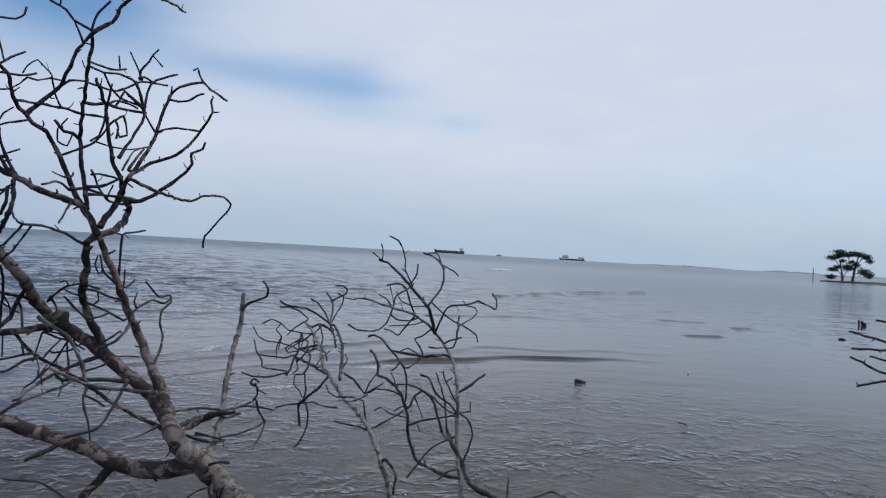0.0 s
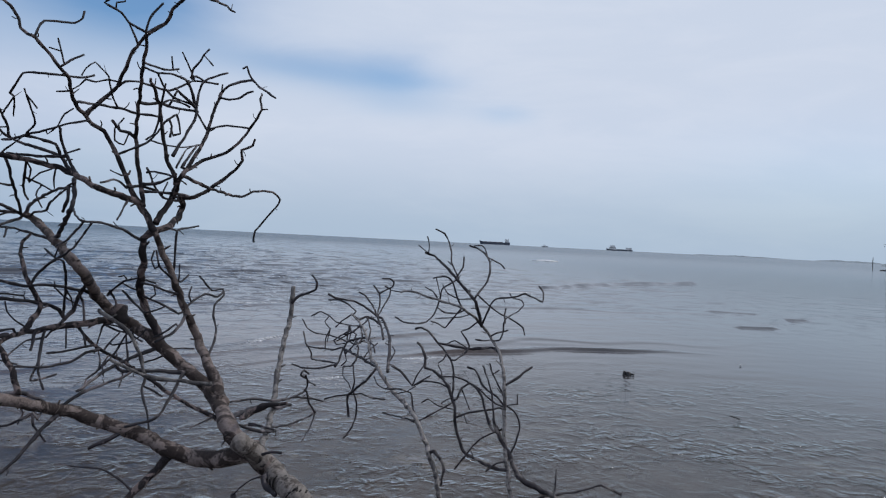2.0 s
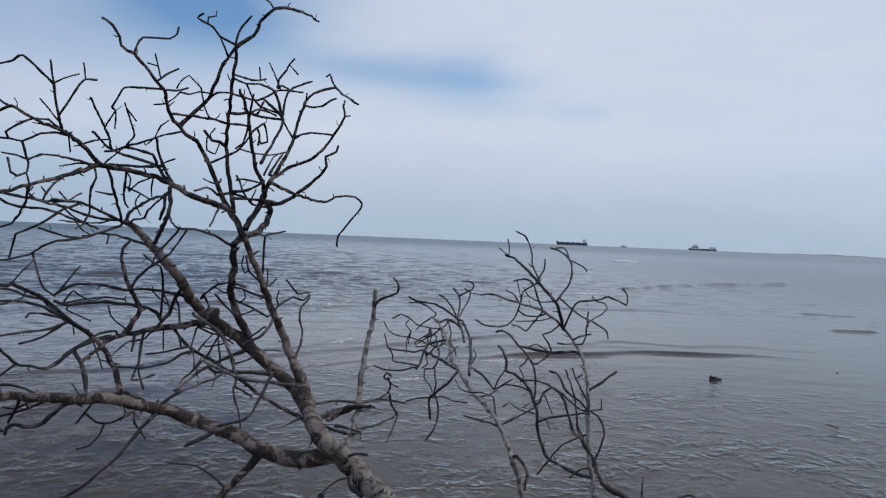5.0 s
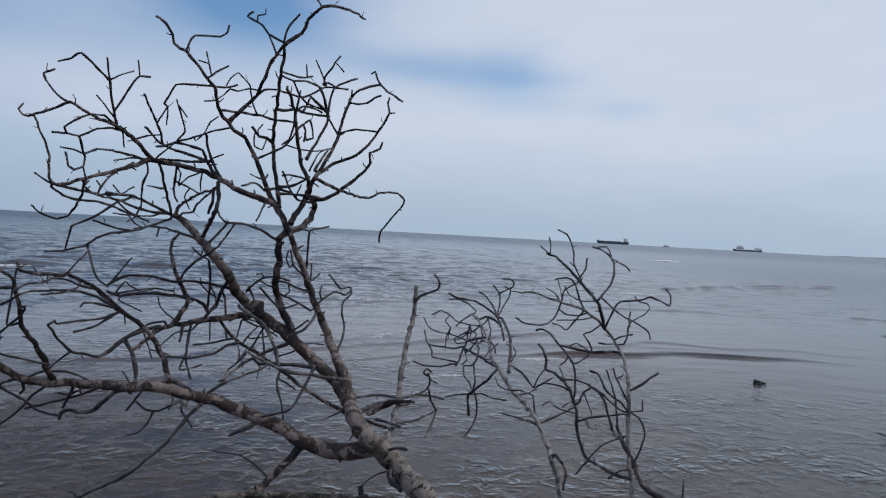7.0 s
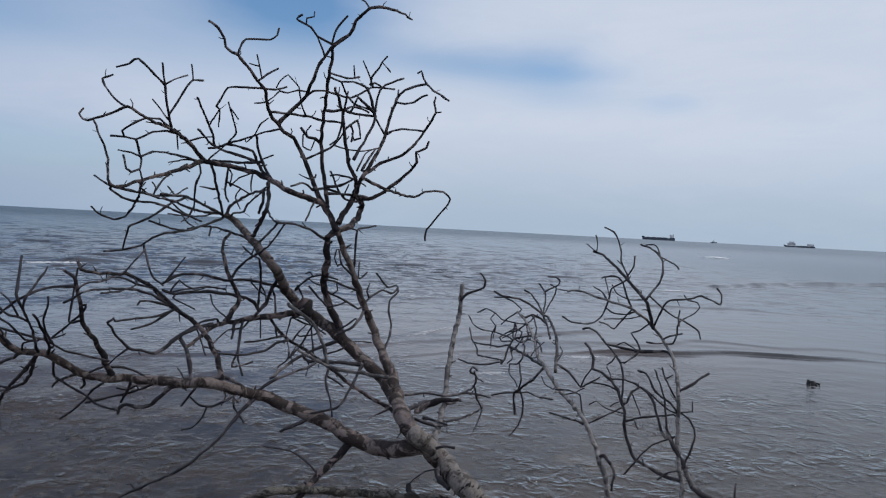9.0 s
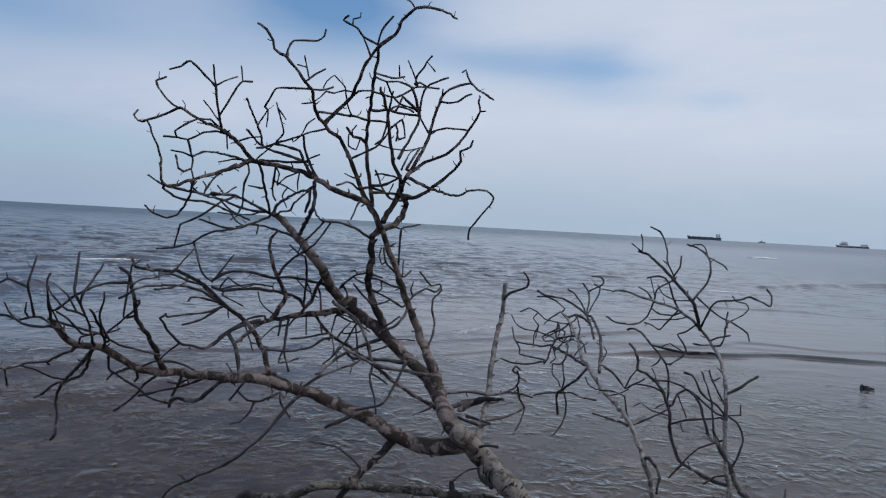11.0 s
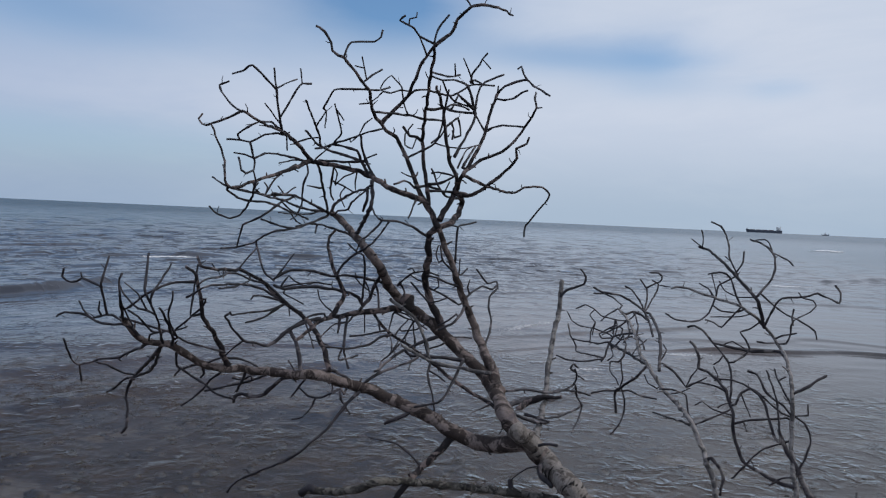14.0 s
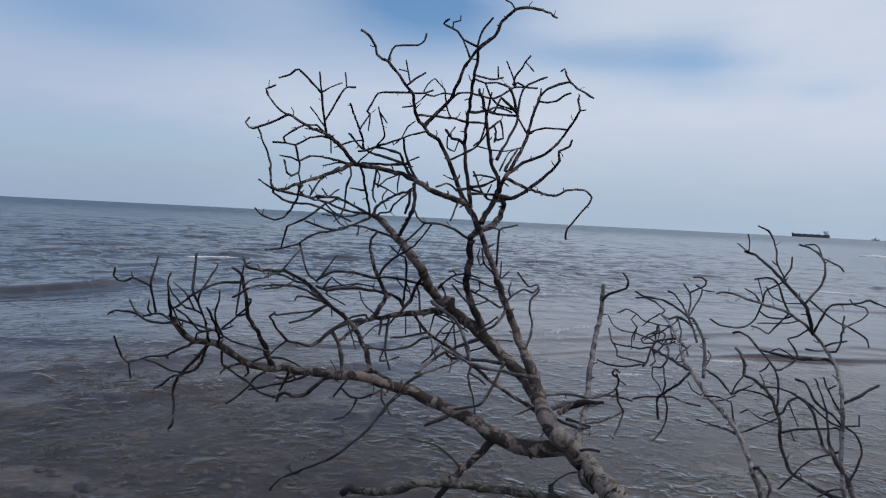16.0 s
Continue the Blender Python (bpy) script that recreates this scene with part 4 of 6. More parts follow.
limb("twig", limb20, 0.0036, 0.0043, (-.541, 2.848, .776), (-.559, 3.139, .711), (-.604, 3.567, .629), (-.590, 3.671, .634))
limb("twig", limb1, 0.0053, 0.0041, (-.576, 2.593, .832), (-.564, 2.633, .838), (-.505, 2.660, .814), (-.522, 2.882, .758))
limb("twig", limb2, 0.0042, 0.0037, (-.529, 3.265, .870), (-.535, 3.206, .895), (-.528, 3.228, .910), (-.521, 3.269, .888))
limb("twig", limb2, 0.0033, 0.0029, (-.530, 3.280, .858), (-.525, 3.393, .817))
limb("twig", limb20, 0.0071, 0.0039, (-.669, 3.482, 1.147), (-.642, 3.489, 1.179), (-.563, 3.470, 1.214), (-.556, 3.462, 1.247), (-.580, 3.462, 1.277))
limb("twig", limb18, 0.0030, 0.0028, (-1.239, 2.048, 1.750), (-1.295, 2.061, 1.779), (-1.345, 2.080, 1.817), (-1.362, 2.087, 1.840), (-1.323, 2.084, 1.849))
limb("twig", limb18, 0.0046, 0.0027, (-1.276, 2.281, 1.723), (-1.207, 2.174, 1.768), (-1.184, 2.117, 1.888))
limb("twig", limb18, 0.0037, 0.0027, (-1.196, 2.145, 1.831), (-1.193, 2.035, 1.879), (-1.228, 2.038, 1.867), (-1.283, 2.053, 1.863))
limb("twig", limb18, 0.0025, 0.0021, (-1.195, 2.144, 1.833), (-1.176, 2.160, 1.850), (-1.163, 2.201, 1.871))
limb("twig", limb18, 0.0032, 0.0029, (-1.229, 2.207, 1.755), (-1.179, 2.223, 1.845), (-1.177, 2.244, 1.866), (-1.170, 2.283, 1.873))
limb("twig", limb18, 0.0026, 0.0022, (-1.177, 2.244, 1.866), (-1.188, 2.248, 1.914))
limb("twig", limb18, 0.0026, 0.0021, (-1.249, 2.238, 1.742), (-1.248, 2.158, 1.794))
limb("twig", limb18, 0.0033, 0.0028, (-1.273, 2.276, 1.725), (-1.228, 2.167, 1.738), (-1.227, 2.111, 1.731), (-1.248, 2.087, 1.714), (-1.290, 2.091, 1.693), (-1.296, 2.106, 1.678))
limb("twig", limb18, 0.0041, 0.0029, (-1.307, 2.352, 1.720), (-1.276, 2.258, 1.716), (-1.268, 2.191, 1.704), (-1.300, 2.158, 1.677), (-1.321, 2.135, 1.682), (-1.365, 2.128, 1.683))
limb("twig", limb18, 0.0038, 0.0028, (-1.300, 2.158, 1.677), (-1.312, 2.197, 1.623), (-1.294, 2.170, 1.594), (-1.276, 2.120, 1.580), (-1.283, 2.104, 1.589), (-1.312, 2.123, 1.627))
limb("twig", limb18, 0.0032, 0.0021, (-1.310, 2.191, 1.631), (-1.308, 2.149, 1.638), (-1.325, 2.116, 1.641))
limb("twig", limb19, 0.0044, 0.0028, (-1.369, 2.542, 1.648), (-1.389, 2.504, 1.661), (-1.344, 2.348, 1.659), (-1.304, 2.234, 1.650), (-1.292, 2.171, 1.629))
limb("twig", limb18, 0.0027, 0.0024, (-1.304, 2.341, 1.720), (-1.379, 2.443, 1.681))
limb("twig", limb18, 0.0025, 0.0021, (-1.293, 2.168, 1.594), (-1.283, 2.172, 1.558))
limb("twig", limb19, 0.0031, 0.0028, (-1.291, 2.072, 1.532), (-1.316, 2.069, 1.540), (-1.385, 2.094, 1.564))
limb("twig", limb19, 0.0043, 0.0034, (-1.291, 2.072, 1.532), (-1.355, 2.312, 1.520), (-1.406, 2.469, 1.528), (-1.448, 2.604, 1.527))
limb("twig", limb19, 0.0037, 0.0035, (-1.302, 2.071, 1.535), (-1.309, 2.074, 1.527), (-1.314, 2.124, 1.505), (-1.343, 2.213, 1.497), (-1.351, 2.294, 1.497), (-1.372, 2.396, 1.486), (-1.480, 2.717, 1.443))
limb("twig", limb18, 0.0038, 0.0030, (-1.283, 2.172, 1.558), (-1.312, 2.191, 1.515), (-1.395, 2.263, 1.479), (-1.471, 2.314, 1.449), (-1.510, 2.313, 1.437), (-1.515, 2.259, 1.451), (-1.506, 2.212, 1.475))
limb("twig", limb19, 0.0036, 0.0029, (-1.362, 2.474, 1.629), (-1.364, 2.472, 1.636), (-1.333, 2.339, 1.586), (-1.307, 2.270, 1.552), (-1.306, 2.250, 1.526))
limb("twig", limb1, 0.0065, 0.0038, (-1.471, 2.860, 1.471), (-1.482, 2.859, 1.471), (-1.428, 2.566, 1.528), (-1.361, 2.348, 1.527))
limb("twig", limb1, 0.0029, 0.0025, (-1.397, 2.457, 1.528), (-1.420, 2.553, 1.559))
limb("twig", limb1, 0.0029, 0.0023, (-1.397, 2.459, 1.529), (-1.378, 2.399, 1.555))
limb("twig", limb1, 0.0057, 0.0028, (-1.479, 2.837, 1.476), (-1.483, 2.718, 1.480), (-1.433, 2.575, 1.491), (-1.385, 2.443, 1.508), (-1.346, 2.315, 1.513), (-1.295, 2.176, 1.526))
limb("twig", limb1, 0.0057, 0.0031, (-1.482, 2.859, 1.471), (-1.484, 2.859, 1.459), (-1.424, 2.569, 1.409), (-1.388, 2.406, 1.401), (-1.428, 2.395, 1.383), (-1.486, 2.415, 1.354), (-1.533, 2.386, 1.337), (-1.519, 2.284, 1.335))
limb("twig", limb1, 0.0045, 0.0033, (-1.428, 2.566, 1.528), (-1.388, 2.431, 1.499), (-1.403, 2.345, 1.447), (-1.474, 2.338, 1.416), (-1.552, 2.402, 1.339))
limb("twig", limb1, 0.0037, 0.0031, (-1.422, 2.560, 1.408), (-1.393, 2.444, 1.417), (-1.412, 2.357, 1.439))
limb("twig", limb1, 0.0059, 0.0034, (-1.219, 2.686, 1.368), (-1.347, 2.802, 1.392), (-1.517, 2.870, 1.420), (-1.504, 2.751, 1.424), (-1.443, 2.594, 1.416))
limb("twig", limb1, 0.0043, 0.0031, (-1.476, 2.412, 1.359), (-1.438, 2.403, 1.273), (-1.408, 2.392, 1.246), (-1.380, 2.399, 1.228))
limb("twig", limb1, 0.0029, 0.0024, (-1.468, 2.410, 1.341), (-1.483, 2.333, 1.264))
limb("twig", limb1, 0.0041, 0.0036, (-1.513, 2.827, 1.422), (-1.479, 2.768, 1.389))
limb("twig", limb7, 0.0051, 0.0045, (-1.346, 2.575, 1.653), (-1.343, 2.602, 1.597), (-1.476, 2.846, 1.473))
limb("twig", limb1, 0.0065, 0.0039, (-1.471, 2.860, 1.471), (-1.442, 2.838, 1.507), (-1.369, 2.783, 1.529), (-1.253, 2.680, 1.552), (-1.155, 2.598, 1.560), (-1.104, 2.570, 1.576))
limb("twig", limb1, 0.0076, 0.0063, (-1.270, 2.729, 1.388), (-1.243, 2.701, 1.398), (-1.083, 2.522, 1.490), (-1.097, 2.562, 1.540), (-1.133, 2.610, 1.590))
limb("twig", limb1, 0.0049, 0.0047, (-1.134, 2.586, 1.567), (-1.116, 2.553, 1.519), (-1.142, 2.573, 1.483))
limb("twig", limb7, 0.0044, 0.0036, (-1.277, 2.587, 1.643), (-1.334, 2.654, 1.590), (-1.407, 2.758, 1.551), (-1.436, 2.823, 1.524))
limb("twig", limb7, 0.0037, 0.0025, (-1.333, 2.652, 1.592), (-1.296, 2.685, 1.572), (-1.237, 2.663, 1.549))
limb("twig", limb1, 0.0041, 0.0031, (-1.447, 2.852, 1.462), (-1.425, 2.839, 1.480), (-1.331, 2.768, 1.488), (-1.268, 2.699, 1.516), (-1.119, 2.550, 1.555))
limb("twig", limb7, 0.0038, 0.0025, (-1.380, 2.670, 1.565), (-1.393, 2.659, 1.564), (-1.401, 2.596, 1.568))
limb("twig", limb19, 0.0037, 0.0034, (-1.369, 2.543, 1.648), (-1.362, 2.546, 1.613), (-1.384, 2.549, 1.568), (-1.440, 2.620, 1.494))
limb("twig", limb7, 0.0063, 0.0040, (-1.106, 2.583, 1.596), (-1.158, 2.605, 1.631), (-1.175, 2.599, 1.661), (-1.311, 2.604, 1.697), (-1.362, 2.602, 1.718), (-1.343, 2.495, 1.756))
limb("twig", limb7, 0.0050, 0.0041, (-1.172, 2.600, 1.654), (-1.175, 2.573, 1.694), (-1.273, 2.563, 1.715), (-1.335, 2.582, 1.703), (-1.362, 2.582, 1.703))
limb("twig", limb7, 0.0045, 0.0029, (-1.350, 2.603, 1.713), (-1.321, 2.548, 1.746), (-1.186, 2.279, 1.821))
limb("twig", limb7, 0.0028, 0.0023, (-1.289, 2.482, 1.767), (-1.183, 2.388, 1.804), (-1.249, 2.478, 1.762))
limb("twig", limb7, 0.0033, 0.0030, (-1.183, 2.388, 1.804), (-1.181, 2.368, 1.810), (-1.114, 2.328, 1.859), (-1.060, 2.345, 1.864), (-1.011, 2.438, 1.875), (-.993, 2.468, 1.890))
limb("twig", limb7, 0.0036, 0.0022, (-1.268, 2.563, 1.714), (-1.259, 2.553, 1.722), (-1.199, 2.505, 1.748), (-1.122, 2.345, 1.819))
limb("twig", limb7, 0.0020, 0.0023, (-1.133, 2.367, 1.810), (-1.149, 2.440, 1.782))
limb("twig", limb7, 0.0043, 0.0030, (-1.287, 2.567, 1.713), (-1.087, 2.505, 1.750), (-1.038, 2.527, 1.764))
limb("twig", limb7, 0.0028, 0.0023, (-1.185, 2.536, 1.732), (-1.188, 2.549, 1.721), (-1.144, 2.533, 1.747), (-1.110, 2.511, 1.778), (-1.082, 2.511, 1.797))
limb("twig", limb7, 0.0056, 0.0039, (-1.104, 2.582, 1.596), (-1.139, 2.600, 1.633), (-1.150, 2.591, 1.670), (-1.152, 2.568, 1.708), (-1.140, 2.534, 1.745))
limb("twig", limb7, 0.0021, 0.0024, (-1.149, 2.591, 1.669), (-1.112, 2.601, 1.685))
limb("twig", limb7, 0.0050, 0.0041, (-1.147, 2.593, 1.661), (-1.231, 2.596, 1.656), (-1.360, 2.604, 1.662))
limb("twig", limb12, 0.0031, 0.0029, (-1.042, 2.266, 1.943), (-1.040, 2.276, 1.969), (-1.036, 2.295, 1.996), (-.996, 2.363, 2.012), (-.978, 2.373, 2.028), (-.976, 2.378, 2.050))
limb("twig", limb12, 0.0032, 0.0029, (-1.019, 2.345, 1.884), (-.995, 2.353, 1.905), (-.972, 2.379, 1.928))
limb("twig", limb12, 0.0026, 0.0021, (-1.009, 2.348, 1.892), (-1.000, 2.302, 1.952))
limb("twig", limb12, 0.0019, 0.0021, (-1.005, 2.325, 1.922), (-1.020, 2.295, 1.924))
limb("twig", limb14, 0.0025, 0.0021, (-.679, 2.383, 2.097), (-.697, 2.390, 2.121), (-.725, 2.409, 2.139))
limb("twig", limb14, 0.0039, 0.0029, (-.822, 2.444, 2.008), (-.826, 2.440, 2.015), (-.819, 2.440, 2.044), (-.806, 2.450, 2.077), (-.781, 2.448, 2.101))
limb("twig", limb14, 0.0039, 0.0028, (-.825, 2.441, 2.013), (-.864, 2.415, 2.033), (-.872, 2.389, 2.052), (-.910, 2.364, 2.072), (-.889, 2.364, 2.084))
limb("twig", limb14, 0.0026, 0.0022, (-.885, 2.381, 2.059), (-.884, 2.381, 2.078), (-.866, 2.393, 2.085), (-.866, 2.395, 2.101))
limb("twig", limb15, 0.0033, 0.0029, (-.867, 2.473, 1.988), (-.883, 2.451, 2.041))
limb("twig", limb12, 0.0041, 0.0040, (-1.063, 2.492, 1.812), (-1.057, 2.494, 1.815), (-.996, 2.614, 1.820), (-.966, 2.686, 1.816), (-.923, 2.755, 1.819))
limb("twig", limb15, 0.0034, 0.0034, (-1.003, 2.560, 1.851), (-.953, 2.565, 1.895), (-.931, 2.605, 1.903), (-.902, 2.756, 1.909), (-.863, 2.833, 1.960), (-.838, 2.882, 1.970), (-.807, 2.922, 1.972))
limb("twig", limb15, 0.0034, 0.0022, (-.959, 2.564, 1.890), (-.979, 2.513, 1.887), (-1.000, 2.487, 1.874), (-1.010, 2.455, 1.874), (-1.031, 2.456, 1.856), (-1.061, 2.452, 1.838), (-1.088, 2.434, 1.832))
limb("twig", limb12, 0.0028, 0.0021, (-.998, 2.610, 1.820), (-.983, 2.549, 1.848), (-.952, 2.471, 1.889), (-.948, 2.396, 1.911), (-.962, 2.376, 1.890), (-.975, 2.376, 1.868))
limb("twig", limb13, 0.0033, 0.0032, (-.871, 2.518, 1.945), (-.862, 2.634, 1.950), (-.853, 2.710, 1.972))
limb("twig", limb13, 0.0028, 0.0023, (-.857, 2.678, 1.962), (-.835, 2.623, 1.991))
limb("twig", limb13, 0.0033, 0.0033, (-.878, 2.530, 1.935), (-.875, 2.617, 1.935), (-.868, 2.694, 1.952), (-.862, 2.780, 1.954), (-.863, 2.817, 1.936))
limb("twig", limb13, 0.0034, 0.0033, (-.875, 2.617, 1.935), (-.892, 2.695, 1.908), (-.890, 2.752, 1.888), (-.854, 2.834, 1.878))
limb("twig", limb17, 0.0046, 0.0032, (-.795, 2.928, 1.945), (-.764, 2.919, 1.967), (-.721, 2.919, 1.982), (-.679, 2.919, 1.988), (-.649, 2.898, 1.962), (-.559, 2.817, 1.909))
limb("twig", limb17, 0.0037, 0.0034, (-.679, 2.919, 1.988), (-.696, 2.922, 2.012), (-.703, 2.920, 2.038), (-.718, 2.919, 2.029))
limb("twig", limb17, 0.0038, 0.0033, (-.798, 2.916, 1.923), (-.756, 2.907, 1.915), (-.718, 2.891, 1.919), (-.686, 2.886, 1.936), (-.662, 2.882, 1.942))
limb("twig", limb17, 0.0030, 0.0025, (-.795, 2.926, 1.941), (-.790, 2.919, 1.970))
limb("twig", limb17, 0.0037, 0.0032, (-.808, 2.855, 1.798), (-.747, 2.866, 1.817), (-.660, 2.849, 1.807))
limb("twig", limb16, 0.0028, 0.0023, (-.597, 2.800, 1.865), (-.578, 2.798, 1.866))
limb("twig", limb8, 0.0064, 0.0033, (-.873, 2.736, 1.689), (-.847, 2.798, 1.793), (-.836, 2.817, 1.846), (-.834, 2.822, 1.918), (-.820, 2.817, 1.947), (-.799, 2.816, 1.966), (-.762, 2.823, 1.985), (-.739, 2.840, 1.994))
limb("twig", limb17, 0.0037, 0.0033, (-.808, 2.852, 1.793), (-.854, 2.847, 1.865))
limb("twig", limb17, 0.0067, 0.0041, (-.847, 2.848, 1.854), (-.863, 2.803, 1.956))
limb("twig", limb15, 0.0030, 0.0024, (-.859, 2.841, 1.961), (-.854, 2.828, 1.971), (-.840, 2.704, 2.026))
limb("twig", limb15, 0.0037, 0.0032, (-.856, 2.832, 1.968), (-.859, 2.823, 1.966), (-.843, 2.793, 1.991), (-.814, 2.785, 2.020), (-.801, 2.777, 2.038), (-.778, 2.769, 2.056))
limb("twig", limb15, 0.0029, 0.0024, (-.801, 2.777, 2.038), (-.782, 2.815, 2.011))
limb("twig", limb15, 0.0038, 0.0033, (-.835, 2.886, 1.970), (-.849, 2.835, 1.978), (-.863, 2.817, 1.969))
limb("twig", limb17, 0.0049, 0.0032, (-.831, 2.750, 1.646), (-.841, 2.737, 1.652), (-.826, 2.814, 1.738), (-.815, 2.825, 1.741))
limb("twig", limb8, 0.0042, 0.0032, (-.893, 2.713, 1.797), (-.876, 2.754, 1.830), (-.872, 2.782, 1.771), (-.891, 2.771, 1.762), (-.902, 2.773, 1.788))
limb("twig", limb13, 0.0049, 0.0041, (-.941, 2.633, 1.844), (-.933, 2.662, 1.845), (-.914, 2.713, 1.858), (-.892, 2.787, 1.857), (-.852, 2.865, 1.862))
limb("twig", limb8, 0.0042, 0.0033, (-.902, 2.700, 1.851), (-.888, 2.725, 1.873), (-.876, 2.771, 1.876), (-.859, 2.816, 1.867))
limb("twig", limb12, 0.0043, 0.0032, (-1.038, 2.680, 1.678), (-.964, 2.730, 1.727), (-.933, 2.742, 1.765), (-.910, 2.750, 1.806))
limb("twig", limb12, 0.0029, 0.0024, (-.954, 2.734, 1.739), (-.907, 2.763, 1.726), (-.870, 2.788, 1.725), (-.837, 2.835, 1.738))
limb("twig", limb13, 0.0058, 0.0047, (-1.001, 2.731, 1.743), (-1.011, 2.703, 1.757), (-1.024, 2.675, 1.757), (-1.025, 2.627, 1.783))
limb("twig", limb13, 0.0028, 0.0024, (-1.025, 2.656, 1.768), (-1.030, 2.652, 1.762), (-1.040, 2.674, 1.725), (-1.025, 2.703, 1.716), (-1.012, 2.705, 1.753))
limb("twig", limb13, 0.0029, 0.0024, (-1.024, 2.673, 1.758), (-1.021, 2.658, 1.777), (-1.005, 2.661, 1.797))
limb("twig", limb8, 0.0035, 0.0032, (-.858, 2.740, 1.616), (-.889, 2.735, 1.627), (-.938, 2.743, 1.635), (-.964, 2.741, 1.631))
limb("twig", limb13, 0.0050, 0.0039, (-.973, 2.724, 1.591), (-.941, 2.756, 1.595), (-.894, 2.749, 1.612), (-.861, 2.745, 1.631))
limb("twig", limb6, 0.0053, 0.0032, (-.914, 2.892, 1.552), (-.923, 2.883, 1.548), (-.938, 2.812, 1.553), (-.950, 2.764, 1.596), (-.969, 2.750, 1.648))
limb("twig", limb13, 0.0043, 0.0041, (-.968, 2.723, 1.566), (-.915, 2.801, 1.568), (-.872, 2.869, 1.564))
limb("twig", limb12, 0.0057, 0.0040, (-.995, 2.697, 1.579), (-.995, 2.675, 1.573), (-.976, 2.735, 1.585), (-.943, 2.772, 1.574))
limb("twig", limb12, 0.0035, 0.0031, (-.995, 2.675, 1.573), (-1.007, 2.661, 1.588), (-1.020, 2.642, 1.596), (-1.029, 2.584, 1.580))
limb("twig", limb12, 0.0028, 0.0024, (-1.011, 2.691, 1.617), (-1.014, 2.680, 1.613), (-1.037, 2.649, 1.626))
limb("twig", limb7, 0.0035, 0.0029, (-.981, 2.669, 1.538), (-.925, 2.506, 1.466))
limb("twig", limb4, 0.0095, 0.0091, (-.524, 2.586, .598), (-.551, 2.595, .605), (-.559, 2.594, .633))
limb("twig", limb0, 0.0146, 0.0056, (-.435, 2.593, .715), (-.452, 2.560, .700), (-.427, 2.527, .684), (-.385, 2.467, .689))
limb("twig", limb1, 0.0036, 0.0024, (-1.417, 2.456, 1.235), (-1.388, 2.518, 1.319))
limb("twig", limb1, 0.0036, 0.0024, (-1.398, 2.458, 1.198), (-1.397, 2.463, 1.211), (-1.385, 2.485, 1.241), (-1.367, 2.496, 1.223), (-1.345, 2.518, 1.208), (-1.328, 2.550, 1.214))
limb("twig", limb1, 0.0036, 0.0025, (-1.398, 2.458, 1.199), (-1.370, 2.512, 1.210), (-1.343, 2.578, 1.215), (-1.306, 2.635, 1.206))
limb("twig", limb10, 0.0043, 0.0031, (-1.473, 2.409, 1.235), (-1.421, 2.413, 1.213), (-1.336, 2.444, 1.137), (-1.304, 2.462, 1.119))
limb("twig", limb10, 0.0029, 0.0023, (-1.517, 2.382, 1.257), (-1.491, 2.394, 1.245), (-1.463, 2.375, 1.228), (-1.445, 2.321, 1.219))
limb("twig", limb10, 0.0027, 0.0022, (-1.464, 2.241, 1.270), (-1.411, 2.183, 1.248))
limb("twig", limb1, 0.0029, 0.0024, (-1.386, 2.467, 1.193), (-1.383, 2.457, 1.180), (-1.320, 2.489, 1.145))
limb("twig", limb21, 0.0029, 0.0024, (-1.268, 2.602, 1.109), (-1.285, 2.573, 1.133), (-1.300, 2.557, 1.160), (-1.310, 2.558, 1.192))
limb("twig", limb10, 0.0028, 0.0024, (-1.355, 2.450, 1.141), (-1.344, 2.444, 1.106))
limb("twig", limb1, 0.0030, 0.0026, (-1.224, 2.675, 1.238), (-1.227, 2.678, 1.232), (-1.215, 2.741, 1.188), (-1.204, 2.793, 1.162))
limb("twig", limb1, 0.0030, 0.0025, (-1.204, 2.697, 1.234), (-1.208, 2.740, 1.196), (-1.215, 2.765, 1.152))
limb("twig", limb1, 0.0029, 0.0024, (-1.017, 2.747, 1.266), (-1.013, 2.719, 1.283), (-1.031, 2.718, 1.278))
limb("twig", limb1, 0.0028, 0.0023, (-1.175, 2.592, 1.338), (-1.135, 2.555, 1.382))
limb("twig", limb9, 0.0043, 0.0031, (-1.268, 2.558, 1.089), (-1.278, 2.558, 1.108), (-1.295, 2.492, 1.105), (-1.335, 2.385, 1.048))
limb("twig", limb1, 0.0038, 0.0023, (-1.240, 2.700, 1.092), (-1.234, 2.652, 1.074), (-1.237, 2.563, 1.073), (-1.228, 2.497, 1.056), (-1.219, 2.450, 1.039))
limb("twig", limb9, 0.0035, 0.0023, (-1.292, 2.465, 1.088), (-1.213, 2.410, 1.012))
limb("twig", limb9, 0.0028, 0.0023, (-1.239, 2.428, 1.036), (-1.191, 2.462, 1.019))
limb("twig", limb9, 0.0030, 0.0025, (-1.198, 2.703, 1.106), (-1.169, 2.662, 1.039))
limb("twig", limb9, 0.0038, 0.0033, (-1.176, 2.737, 1.110), (-1.162, 2.746, 1.073), (-1.141, 2.729, 1.036))
limb("twig", limb3, 0.0028, 0.0023, (-1.260, 2.376, .924), (-1.259, 2.375, .931), (-1.291, 2.374, .968))
limb("twig", limb22, 0.0038, 0.0025, (-1.138, 2.832, 1.101), (-1.146, 2.829, 1.092), (-1.130, 2.760, 1.010))
limb("twig", limb22, 0.0038, 0.0025, (-1.140, 2.832, 1.099), (-1.090, 2.829, 1.081), (-1.031, 2.819, 1.073), (-.985, 2.806, 1.052))
